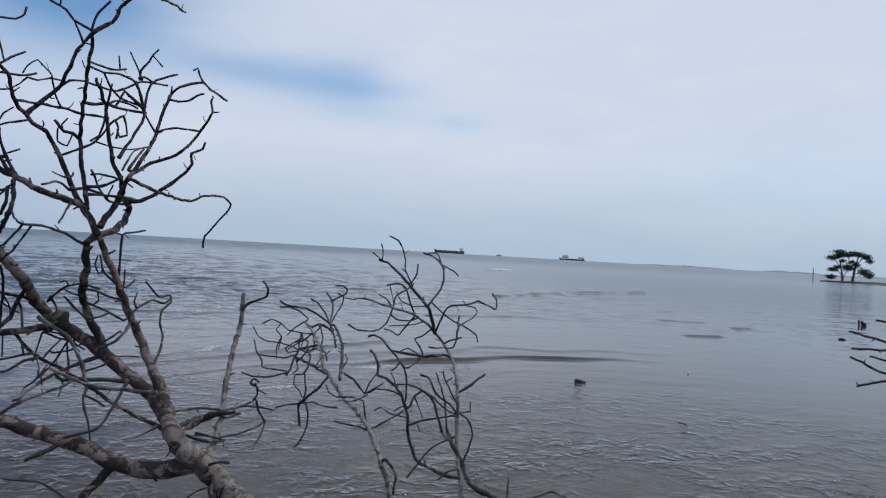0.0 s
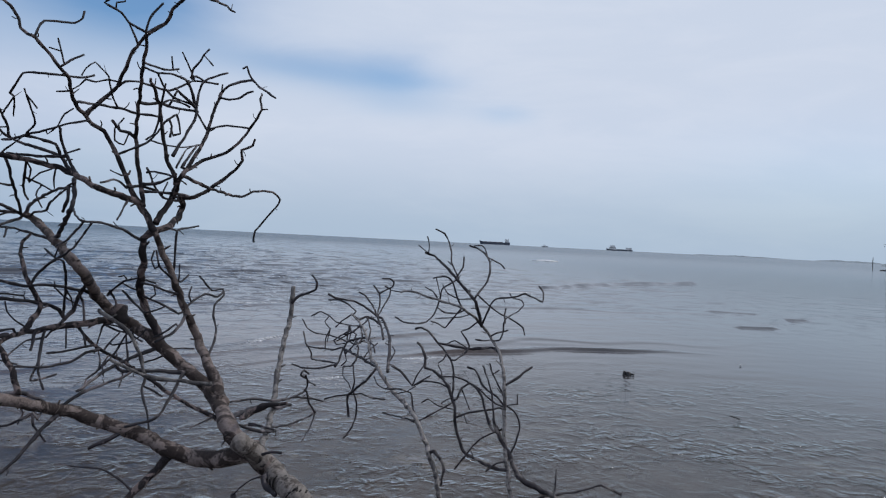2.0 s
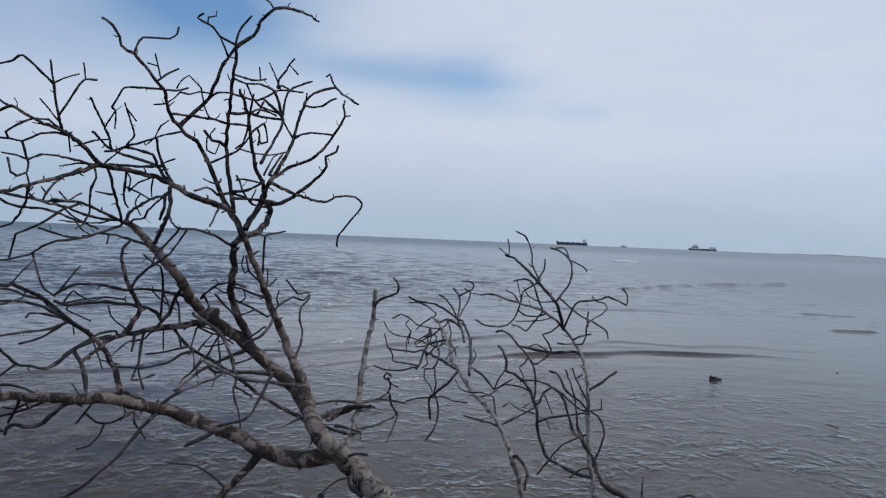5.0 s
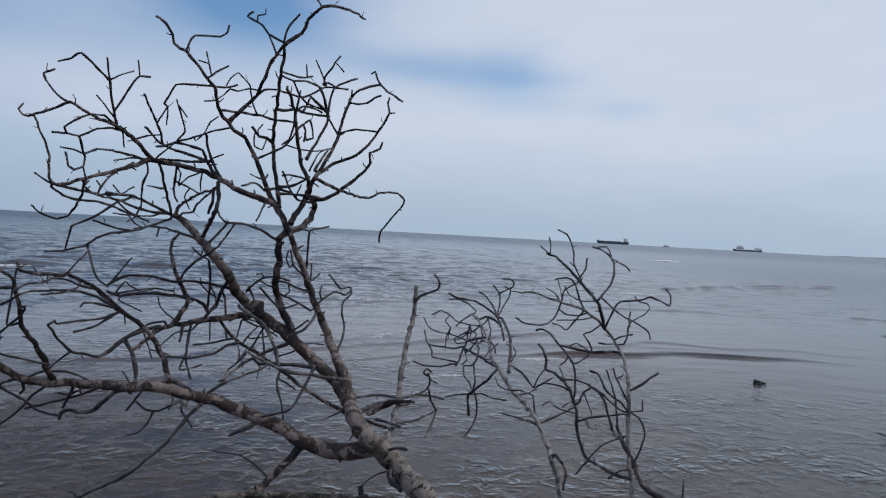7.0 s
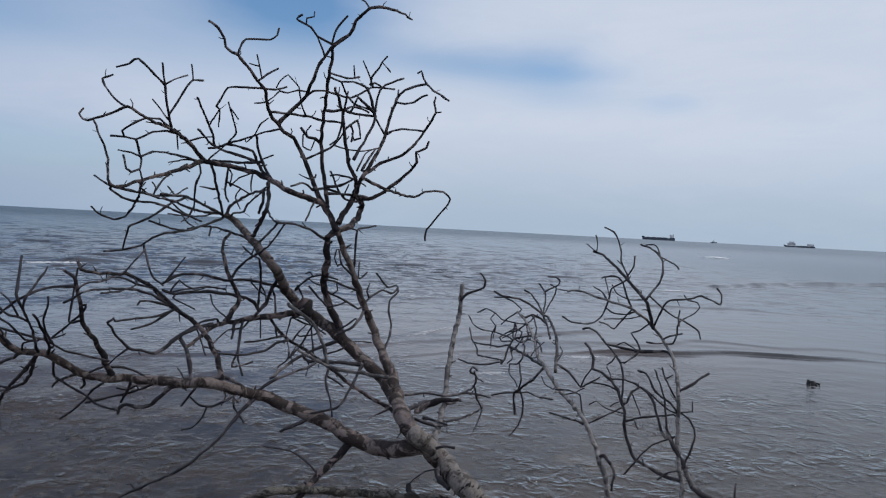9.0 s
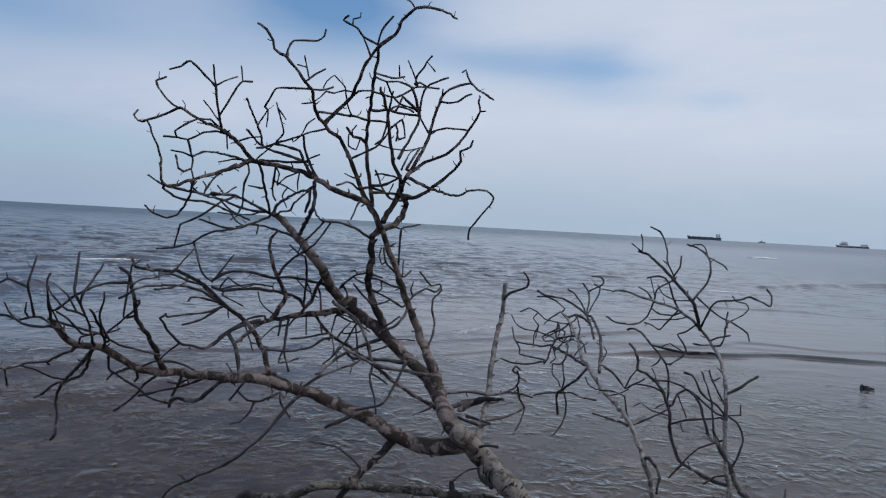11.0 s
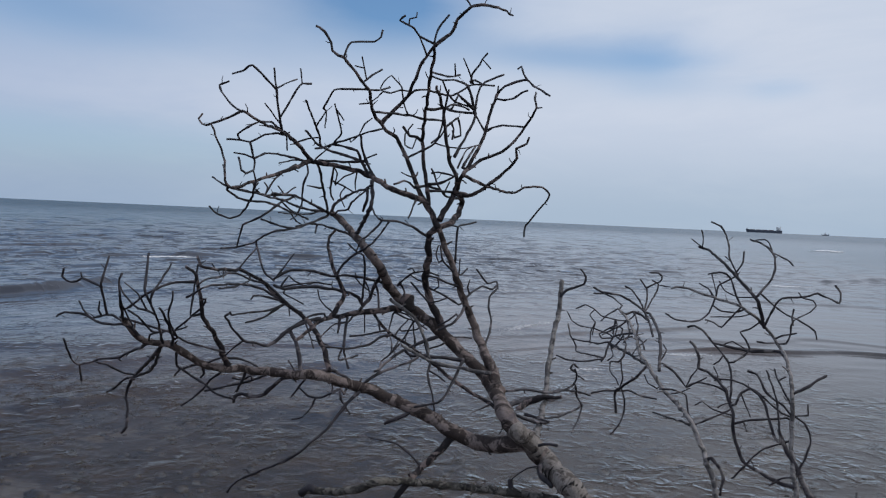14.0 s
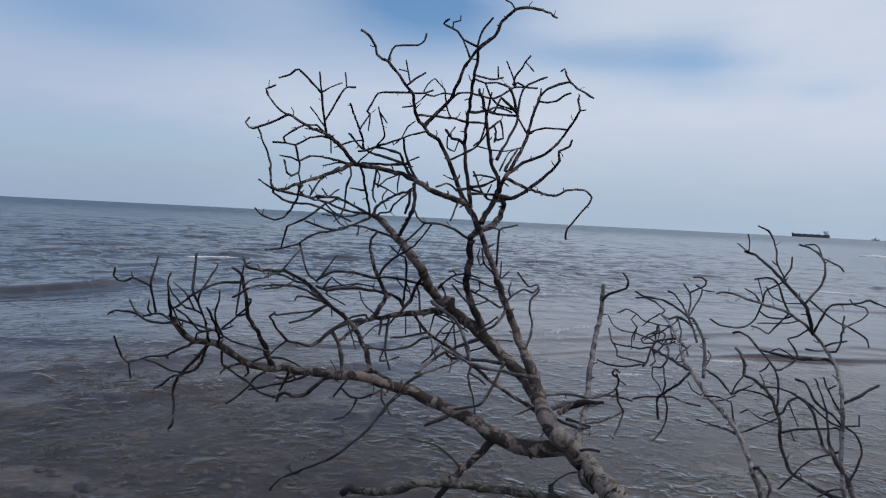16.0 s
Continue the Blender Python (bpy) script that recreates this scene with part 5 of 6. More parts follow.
limb("twig", limb1, 0.0038, 0.0033, (-1.047, 2.845, 1.103), (-1.050, 2.845, 1.097), (-.945, 2.752, .949))
limb("twig", limb22, 0.0030, 0.0025, (-1.092, 2.788, 1.043), (-1.080, 2.783, 1.039), (-1.014, 2.779, 1.052), (-.979, 2.781, 1.077), (-.962, 2.782, 1.100))
limb("twig", limb1, 0.0030, 0.0025, (-.908, 2.815, 1.028), (-.864, 2.859, 1.031), (-.837, 2.892, 1.024))
limb("twig", limb1, 0.0037, 0.0025, (-.970, 2.774, .982), (-.902, 2.823, 1.012))
limb("twig", limb22, 0.0036, 0.0032, (-.918, 2.692, .927), (-.882, 2.690, .915), (-.845, 2.683, .898))
limb("twig", limb22, 0.0037, 0.0024, (-1.078, 2.760, 1.008), (-1.067, 2.706, .983), (-1.030, 2.651, .959))
limb("twig", limb19, 0.0030, 0.0024, (-1.437, 2.616, 1.499), (-1.431, 2.579, 1.457), (-1.403, 2.505, 1.440))
limb("twig", limb19, 0.0029, 0.0026, (-1.416, 2.516, 1.471), (-1.447, 2.598, 1.435), (-1.478, 2.693, 1.418))
limb("twig", limb1, 0.0032, 0.0023, (-1.481, 2.793, 1.478), (-1.480, 2.733, 1.463), (-1.421, 2.561, 1.461), (-1.357, 2.379, 1.465))
limb("twig", limb7, 0.0030, 0.0024, (-1.320, 2.663, 1.585), (-1.336, 2.681, 1.577), (-1.259, 2.626, 1.605), (-1.202, 2.600, 1.618))
limb("twig", limb7, 0.0030, 0.0026, (-1.292, 2.684, 1.571), (-1.368, 2.764, 1.540), (-1.365, 2.796, 1.497))
limb("twig", limb7, 0.0029, 0.0024, (-1.190, 2.603, 1.625), (-1.213, 2.627, 1.591), (-1.225, 2.650, 1.559))
limb("twig", limb8, 0.0042, 0.0031, (-.902, 2.700, 1.850), (-.914, 2.710, 1.802), (-.927, 2.706, 1.752), (-.945, 2.690, 1.733))
limb("twig", limb8, 0.0043, 0.0032, (-.887, 2.728, 1.809), (-.882, 2.738, 1.786), (-.884, 2.733, 1.751))
limb("twig", limb8, 0.0035, 0.0024, (-.857, 2.731, 1.649), (-.849, 2.788, 1.721), (-.831, 2.821, 1.739))
limb("twig", limb8, 0.0043, 0.0031, (-.904, 2.702, 1.841), (-.871, 2.662, 1.913))
limb("twig", limb17, 0.0052, 0.0040, (-.850, 2.840, 1.872), (-.874, 2.732, 1.914))
limb("twig", limb13, 0.0036, 0.0032, (-.903, 2.752, 1.858), (-.887, 2.773, 1.911))
limb("twig", limb6, 0.0029, 0.0024, (-.940, 2.805, 1.559), (-.903, 2.769, 1.603))
limb("twig", limb16, 0.0028, 0.0024, (-.843, 2.730, 1.611), (-.838, 2.772, 1.599))
limb("twig", limb7, 0.0037, 0.0024, (-1.353, 2.574, 1.654), (-1.351, 2.573, 1.663), (-1.264, 2.543, 1.711))
limb("twig", limb19, 0.0037, 0.0023, (-1.370, 2.558, 1.653), (-1.398, 2.509, 1.655), (-1.364, 2.382, 1.632))
limb("twig", limb7, 0.0051, 0.0037, (-1.359, 2.573, 1.654), (-1.388, 2.563, 1.681), (-1.373, 2.489, 1.713), (-1.292, 2.313, 1.730))
limb("twig", limb7, 0.0029, 0.0024, (-1.372, 2.485, 1.714), (-1.345, 2.513, 1.730), (-1.300, 2.522, 1.735))
limb("twig", limb7, 0.0029, 0.0024, (-1.166, 2.602, 1.645), (-1.137, 2.603, 1.651))
limb("twig", limb7, 0.0029, 0.0025, (-1.284, 2.586, 1.644), (-1.277, 2.607, 1.615), (-1.325, 2.663, 1.581))
limb("twig", limb19, 0.0033, 0.0022, (-1.347, 2.272, 1.522), (-1.310, 2.198, 1.537), (-1.311, 2.217, 1.556))
limb("twig", limb19, 0.0027, 0.0022, (-1.353, 2.303, 1.520), (-1.349, 2.308, 1.546), (-1.337, 2.277, 1.560))
limb("twig", limb19, 0.0034, 0.0026, (-1.373, 2.364, 1.523), (-1.396, 2.441, 1.505), (-1.425, 2.531, 1.477), (-1.478, 2.683, 1.451))
limb("twig", limb3, 0.0035, 0.0031, (-1.111, 2.478, .891), (-1.116, 2.457, .861), (-1.122, 2.443, .882))
limb("twig", limb3, 0.0028, 0.0023, (-1.500, 2.286, .929), (-1.481, 2.283, .953), (-1.480, 2.262, .976))
limb("twig", limb3, 0.0027, 0.0022, (-1.650, 2.041, 1.081), (-1.635, 2.033, 1.089), (-1.616, 1.980, 1.151), (-1.611, 1.956, 1.197))
limb("twig", limb3, 0.0026, 0.0022, (-1.506, 1.968, 1.158), (-1.519, 1.946, 1.207), (-1.597, 1.966, 1.233))
limb("twig", limb3, 0.0034, 0.0030, (-1.567, 2.092, 1.068), (-1.599, 2.075, 1.070), (-1.574, 1.999, 1.127), (-1.602, 1.983, 1.147))
limb("twig", limb3, 0.0029, 0.0023, (-1.793, 2.047, 1.104), (-1.800, 2.040, 1.121), (-1.758, 2.009, 1.158))
limb("twig", limb3, 0.0036, 0.0024, (-1.427, 2.358, .884), (-1.432, 2.356, .899), (-1.464, 2.349, .881), (-1.494, 2.333, .887))
limb("twig", limb3, 0.0028, 0.0023, (-1.161, 2.429, .913), (-1.153, 2.443, .877), (-1.164, 2.437, .847))
limb("twig", limb1, 0.0029, 0.0024, (-1.026, 2.723, .985), (-.986, 2.690, .959), (-.968, 2.637, .930))
limb("twig", limb2, 0.0028, 0.0023, (-.894, 2.721, 1.321), (-.907, 2.718, 1.312), (-.909, 2.695, 1.343), (-.898, 2.690, 1.373))
limb("twig", limb6, 0.0037, 0.0025, (-.992, 2.793, 1.229), (-1.021, 2.782, 1.238), (-1.038, 2.757, 1.254))
limb("twig", limb2, 0.0029, 0.0024, (-.936, 2.748, 1.208), (-.919, 2.753, 1.223), (-.919, 2.740, 1.253))
limb("twig", limb4, 0.0138, 0.0140, (-1.127, 2.329, .568), (-1.155, 2.324, .576), (-1.180, 2.321, .550))

limb("branch", tree, 0.0075, 0.0125, (-0.533, 2.560, 0.881), (-0.527, 2.620, 0.883), (-0.505, 2.620, 0.897), (-0.482, 2.620, 0.908))
limb("branch", tree, 0.0125, 0.0042, (-0.488, 2.620, 0.905), (-0.465, 2.620, 0.912), (-0.441, 2.620, 0.914), (-0.408, 2.620, 0.922))
limb("twig", limb0, 0.0052, 0.0040, (-0.441, 2.500, 0.793), (-0.411, 2.500, 0.802), (-0.382, 2.500, 0.803))
limb("twig", limb0, 0.0030, 0.0020, (-0.454, 2.550, 0.712), (-0.489, 2.550, 0.697), (-0.518, 2.550, 0.675), (-0.543, 2.550, 0.647))
limb("twig", limb0, 0.0050, 0.0036, (-0.522, 2.600, 0.853), (-0.480, 2.600, 0.848), (-0.440, 2.600, 0.842))
limb("branch", tree, 0.0075, 0.0050, (-1.131, 2.780, 1.154), (-1.035, 2.700, 1.137), (-0.988, 2.700, 1.111), (-0.958, 2.700, 1.069), (-0.933, 2.700, 1.017), (-0.914, 2.700, 0.962), bark=STICK_BARK)
limb("branch", tree, 0.0070, 0.0052, (-0.655, 2.620, 0.966), (-0.720, 2.620, 0.965), (-0.793, 2.620, 0.969), (-0.868, 2.620, 0.975), (-0.931, 2.620, 0.997), (-0.992, 2.620, 1.021), bark=STICK_BARK)

# the first sapling: thickness at both ends, then the bends from root to tip
left0 = limb("trunk", sapling_a, 0.0133, 0.0061, (.223, 3.058, -.150), (.173, 3.068, -.020), (.123, 3.088, .197), (.069, 3.074, .424), (.018, 3.083, .606), (-.030, 3.147, .698), (-.077, 3.203, .765), (-.134, 3.354, .776), (-.207, 3.414, .819), (-.266, 3.463, .882), (-.341, 3.661, .911), (-.398, 3.888, .936), (-.459, 4.091, .963), (-.518, 4.214, 1.000), (-.567, 4.253, 1.030))
left1 = limb("branch", sapling_a, 0.0073, 0.0061, (-.227, 3.449, .883), (-.243, 3.581, .949), (-.283, 3.819, .978), (-.388, 4.216, 1.021), (-.424, 4.249, 1.028), (-.514, 4.294, 1.077), (-.569, 4.270, 1.103), (-.656, 4.258, 1.111), (-.703, 4.261, 1.133))
limb("twig", left0, 0.0075, 0.0053, (-.004, 3.113, .649), (.016, 3.104, .663), (.045, 3.095, .638), (.058, 3.099, .606), (.051, 3.113, .534))
limb("twig", left0, 0.0044, 0.0049, (-.559, 4.246, 1.025), (-.544, 4.261, 1.047), (-.596, 4.263, 1.086), (-.640, 4.258, 1.103), (-.699, 4.256, 1.101))
limb("twig", left1, 0.0043, 0.0049, (-.427, 4.250, 1.030), (-.470, 4.341, 1.077), (-.513, 4.350, 1.127), (-.542, 4.309, 1.148))
limb("twig", left1, 0.0043, 0.0051, (-.427, 4.251, 1.030), (-.436, 4.376, 1.078), (-.450, 4.447, 1.132), (-.489, 4.449, 1.181))
limb("twig", left1, 0.0046, 0.0051, (-.453, 4.448, 1.136), (-.385, 4.479, 1.176), (-.378, 4.484, 1.204), (-.400, 4.486, 1.220), (-.446, 4.481, 1.220))
limb("twig", left1, 0.0043, 0.0051, (-.422, 4.247, 1.028), (-.400, 4.467, 1.120), (-.398, 4.496, 1.158), (-.432, 4.503, 1.176))
limb("twig", left1, 0.0028, 0.0038, (-.398, 4.492, 1.153), (-.329, 4.463, 1.151))
limb("twig", left1, 0.0035, 0.0031, (-.234, 3.505, .910), (-.221, 3.539, .935), (-.221, 3.589, .951), (-.242, 3.656, .960))
limb("twig", left1, 0.0061, 0.0054, (-.422, 4.247, 1.028), (-.375, 4.094, .995), (-.314, 3.821, .966))
limb("twig", left0, 0.0070, 0.0070, (-.567, 4.253, 1.030), (-.517, 4.222, 1.006), (-.483, 4.250, 1.024), (-.432, 4.220, 1.013), (-.385, 4.135, .998))
limb("twig", left0, 0.0057, 0.0057, (-.427, 3.986, .948), (-.514, 4.073, .919), (-.552, 4.106, .898), (-.566, 4.073, .860), (-.563, 3.991, .822), (-.575, 3.955, .794))
limb("twig", left0, 0.0048, 0.0041, (-.413, 3.937, .942), (-.355, 3.792, .941), (-.322, 3.653, .927))
limb("twig", left0, 0.0051, 0.0051, (-.561, 4.085, .874), (-.658, 4.210, .838), (-.831, 4.356, .826), (-.860, 4.365, .904))
limb("twig", left0, 0.0046, 0.0046, (-.830, 4.355, .826), (-.800, 4.329, .793), (-.785, 4.291, .766), (-.574, 3.996, .805))
limb("twig", left0, 0.0049, 0.0051, (-.570, 3.970, .805), (-.707, 4.130, .747), (-.824, 4.237, .725), (-.893, 4.278, .734))
limb("twig", left0, 0.0042, 0.0038, (-.552, 4.106, .898), (-.617, 4.208, .903), (-.696, 4.293, .904), (-.788, 4.355, .902), (-.839, 4.364, .926), (-.864, 4.349, .976))
limb("twig", left0, 0.0043, 0.0038, (-.490, 4.156, .982), (-.564, 4.211, .975), (-.650, 4.269, .980), (-.701, 4.287, 1.012), (-.751, 4.299, 1.030), (-.812, 4.340, .998))
limb("twig", left0, 0.0035, 0.0037, (-.704, 4.250, .834), (-.709, 4.276, .883), (-.680, 4.253, .948))
limb("twig", left0, 0.0057, 0.0071, (-.296, 3.544, .892), (-.305, 3.550, .885), (-.452, 3.876, .874), (-.578, 4.131, .859))
limb("twig", left0, 0.0042, 0.0044, (-.494, 4.054, .925), (-.447, 3.898, .901), (-.434, 3.785, .866), (-.457, 3.783, .837), (-.510, 3.859, .817))
limb("twig", left0, 0.0039, 0.0042, (-.449, 3.784, .847), (-.411, 3.665, .786), (-.427, 3.684, .737), (-.451, 3.700, .714))
limb("twig", left0, 0.0043, 0.0035, (-.564, 4.211, .975), (-.542, 4.153, .940), (-.542, 4.098, .900))
limb("twig", left0, 0.0043, 0.0035, (-.499, 4.174, .988), (-.529, 4.144, .948), (-.603, 4.203, .921), (-.653, 4.242, .885), (-.628, 4.198, .870), (-.552, 4.103, .893))
limb("twig", left0, 0.0064, 0.0065, (-.281, 3.505, .887), (-.344, 3.578, .813), (-.451, 3.716, .708), (-.451, 3.725, .639), (-.445, 3.728, .608))
limb("twig", left0, 0.0038, 0.0043, (-.449, 3.699, .716), (-.506, 3.712, .706), (-.564, 3.727, .682))
limb("twig", left0, 0.0038, 0.0039, (-.446, 3.709, .714), (-.374, 3.639, .739), (-.296, 3.518, .750), (-.228, 3.428, .769))
limb("twig", left0, 0.0032, 0.0032, (-.510, 3.859, .817), (-.489, 3.763, .788), (-.449, 3.699, .774), (-.431, 3.678, .750))
limb("twig", left0, 0.0045, 0.0043, (-.418, 3.675, .741), (-.400, 3.677, .684), (-.403, 3.687, .625), (-.419, 3.697, .573), (-.448, 3.706, .524), (-.462, 3.707, .511))
limb("twig", left0, 0.0045, 0.0040, (-.065, 3.190, .749), (-.071, 3.191, .744), (-.109, 3.243, .741), (-.248, 3.490, .696))
limb("twig", left0, 0.0028, 0.0029, (-.215, 3.420, .827), (-.230, 3.428, .813), (-.270, 3.456, .824), (-.290, 3.484, .851))
limb("twig", left0, 0.0027, 0.0028, (-.180, 3.392, .803), (-.129, 3.380, .821), (-.095, 3.373, .845))
limb("twig", left1, 0.0042, 0.0038, (-.232, 3.493, .904), (-.218, 3.484, .909), (-.169, 3.447, .885), (-.126, 3.422, .849))
limb("twig", left0, 0.0038, 0.0036, (-.064, 3.188, .747), (-.019, 3.189, .771), (.064, 3.244, .815))
limb("twig", left0, 0.0043, 0.0045, (-.567, 4.213, .975), (-.561, 4.145, .909), (-.494, 4.020, .903), (-.434, 3.976, .933))
limb("twig", left0, 0.0043, 0.0045, (-.498, 4.163, .982), (-.451, 4.006, .941), (-.466, 3.942, .903))
limb("twig", left0, 0.0043, 0.0035, (-.603, 4.203, .921), (-.557, 4.182, .949), (-.507, 4.116, .943), (-.511, 4.064, .909))
limb("twig", left0, 0.0044, 0.0044, (-.481, 4.249, 1.024), (-.426, 4.080, .977), (-.404, 3.918, .944))
limb("twig", left0, 0.0036, 0.0037, (-.696, 4.286, 1.009), (-.724, 4.304, .974), (-.691, 4.290, .936), (-.701, 4.285, .868))
limb("twig", left0, 0.0044, 0.0037, (-.565, 4.251, 1.029), (-.618, 4.256, .991), (-.655, 4.272, .952))
limb("twig", left0, 0.0043, 0.0037, (-.456, 4.234, 1.018), (-.456, 4.258, 1.027), (-.488, 4.181, .987), (-.555, 4.175, .936), (-.637, 4.235, .882))
limb("twig", left0, 0.0042, 0.0047, (-.537, 4.051, .863), (-.540, 4.031, .850), (-.511, 4.039, .887), (-.488, 4.078, .927))
limb("twig", left0, 0.0042, 0.0034, (-.565, 4.105, .860), (-.513, 3.932, .832), (-.538, 3.933, .806))
limb("twig", left0, 0.0029, 0.0032, (-.334, 3.643, .908), (-.343, 3.646, .901), (-.385, 3.713, .884), (-.370, 3.759, .918), (-.336, 3.795, .951))

# the second sapling: thickness at both ends, then the bends from root to tip
right0 = limb("trunk", sapling_b, 0.0153, 0.0049, (.460, 3.502, -.150), (.430, 3.502, -.020), (.390, 3.502, .084), (.330, 3.542, .312), (.298, 3.552, .500), (.282, 3.597, .639), (.276, 3.605, .816), (.249, 3.712, .939), (.223, 3.796, .981), (.154, 3.840, 1.062), (.120, 3.809, 1.098), (.076, 3.757, 1.135), (.049, 3.758, 1.149), (-.206, 3.886, 1.200), (-.251, 3.884, 1.191))
right1 = limb("branch", sapling_b, 0.0090, 0.0057, (.154, 3.839, 1.057), (.135, 3.780, 1.134), (.116, 3.733, 1.189), (-.029, 3.863, 1.326), (-.116, 4.050, 1.378), (-.159, 4.057, 1.389))
right2 = limb("branch", sapling_b, 0.0077, 0.0064, (.311, 3.550, .470), (.263, 3.554, .469), (.204, 3.572, .483), (.114, 3.620, .510), (.091, 3.629, .540), (.074, 3.633, .587), (.057, 3.632, .655), (.058, 3.634, .706), (.018, 3.675, .792), (-.021, 3.716, .826), (-.058, 3.742, .845), (-.101, 3.761, .857), (-.104, 3.788, .907), (-.127, 3.807, .944), (-.148, 3.818, .962))
limb("twig", right1, 0.0032, 0.0034, (-.135, 4.053, 1.383), (-.190, 4.022, 1.425))
limb("twig", right1, 0.0033, 0.0033, (-.141, 4.054, 1.384), (-.136, 4.020, 1.431), (-.141, 3.962, 1.470))
limb("twig", right1, 0.0045, 0.0044, (.027, 3.814, 1.272), (.032, 3.814, 1.279), (-.009, 3.881, 1.352), (-.015, 3.934, 1.400), (-.030, 3.946, 1.450), (-.055, 3.929, 1.490), (-.098, 3.922, 1.510))
limb("twig", right1, 0.0031, 0.0033, (-.000, 3.867, 1.336), (-.030, 3.932, 1.354))
limb("twig", right1, 0.0038, 0.0043, (.026, 3.824, 1.290), (.050, 3.835, 1.333), (.052, 3.864, 1.381))
limb("twig", right1, 0.0059, 0.0043, (.113, 3.735, 1.191), (.172, 3.770, 1.277), (.180, 3.774, 1.322), (.177, 3.777, 1.366), (.153, 3.795, 1.404), (.120, 3.823, 1.423), (.075, 3.864, 1.437))
limb("twig", right1, 0.0038, 0.0042, (.164, 3.787, 1.387), (.228, 3.766, 1.361), (.248, 3.765, 1.337))
limb("twig", right1, 0.0030, 0.0032, (.168, 3.785, 1.385), (.152, 3.805, 1.426), (.134, 3.823, 1.441), (.097, 3.851, 1.436))
limb("twig", right0, 0.0052, 0.0043, (.061, 3.758, 1.143), (.030, 3.774, 1.201), (.008, 3.802, 1.258), (-.012, 3.814, 1.280), (-.048, 3.851, 1.282), (-.095, 3.902, 1.268))
limb("twig", right1, 0.0038, 0.0043, (.031, 3.814, 1.277), (-.043, 3.829, 1.224), (-.051, 3.820, 1.177), (-.075, 3.813, 1.100), (-.112, 3.816, 1.063), (-.159, 3.824, 1.051), (-.219, 3.829, 1.054), (-.264, 3.830, 1.077))
limb("twig", right0, 0.0031, 0.0032, (-.080, 3.886, 1.273), (-.049, 3.821, 1.184))
limb("twig", right0, 0.0038, 0.0032, (-.057, 3.813, 1.170), (-.090, 3.855, 1.208), (-.131, 3.889, 1.225))
limb("twig", right1, 0.0038, 0.0042, (-.064, 3.816, 1.137), (-.023, 3.796, 1.115), (.033, 3.778, 1.116), (.069, 3.766, 1.133))
limb("twig", right0, 0.0030, 0.0032, (.098, 3.784, 1.116), (.056, 3.788, 1.100), (-.069, 3.840, 1.080))
limb("twig", right0, 0.0037, 0.0043, (.058, 3.758, 1.144), (-.020, 3.813, 1.044), (-.055, 3.829, 1.058), (-.092, 3.849, 1.064))
limb("twig", right1, 0.0030, 0.0032, (.115, 3.736, 1.193), (.044, 3.774, 1.185), (-.015, 3.830, 1.202), (-.044, 3.865, 1.242))
limb("twig", right0, 0.0054, 0.0043, (.154, 3.840, 1.062), (.194, 3.786, 1.169), (.215, 3.784, 1.195), (.320, 3.814, 1.210), (.350, 3.827, 1.224), (.434, 3.858, 1.187), (.437, 3.858, 1.230), (.415, 3.852, 1.261))
limb("twig", right1, 0.0037, 0.0042, (.129, 3.744, 1.213), (.190, 3.800, 1.155), (.234, 3.824, 1.122), (.272, 3.823, 1.110))
limb("twig", right0, 0.0046, 0.0042, (.210, 3.804, .996), (.242, 3.786, 1.001), (.256, 3.793, 1.038), (.257, 3.794, 1.080), (.275, 3.785, 1.112), (.348, 3.775, 1.068), (.355, 3.759, 1.037))
limb("twig", right0, 0.0030, 0.0032, (.275, 3.785, 1.112), (.324, 3.799, 1.144), (.347, 3.814, 1.171), (.335, 3.811, 1.193), (.294, 3.801, 1.201), (.277, 3.796, 1.223))
limb("twig", right0, 0.0038, 0.0042, (.260, 3.793, 1.085), (.265, 3.793, 1.081), (.259, 3.796, 1.118), (.263, 3.794, 1.152))
limb("twig", right0, 0.0038, 0.0043, (.207, 3.806, .999), (.169, 3.816, .992), (.127, 3.817, .994))
limb("twig", right0, 0.0046, 0.0042, (.195, 3.814, 1.013), (.224, 3.808, 1.032), (.279, 3.786, 1.051))
limb("twig", right0, 0.0038, 0.0042, (.137, 3.825, 1.080), (.095, 3.820, 1.045), (.059, 3.809, 1.030), (.083, 3.818, .995), (.101, 3.813, .961), (.078, 3.787, .926), (.041, 3.767, .899), (.019, 3.767, .896))
limb("twig", right0, 0.0067, 0.0064, (.240, 3.739, .952), (.207, 3.793, .965), (.086, 3.818, .949), (-.050, 3.834, .963))
limb("twig", right0, 0.0054, 0.0054, (-.050, 3.834, .963), (-.101, 3.852, 1.015), (-.138, 3.865, 1.029), (-.168, 3.869, 1.020))
limb("twig", right0, 0.0054, 0.0051, (-.050, 3.834, .963), (.013, 3.797, .902), (.033, 3.754, .859), (.042, 3.692, .805), (.041, 3.650, .749))
limb("twig", right0, 0.0046, 0.0042, (-.005, 3.808, .920), (-.020, 3.792, .894), (-.041, 3.783, .877))
limb("twig", right0, 0.0038, 0.0032, (-.012, 3.830, .959), (.028, 3.837, .980), (.092, 3.840, .946))
limb("twig", right0, 0.0065, 0.0051, (.274, 3.615, .827), (.283, 3.614, .830), (.394, 3.672, .906))
limb("twig", right2, 0.0052, 0.0042, (.020, 3.674, .788), (-.029, 3.698, .799), (-.099, 3.729, .799), (-.132, 3.729, .779))
limb("twig", right2, 0.0030, 0.0032, (-.015, 3.710, .820), (-.019, 3.732, .845), (-.038, 3.755, .872))
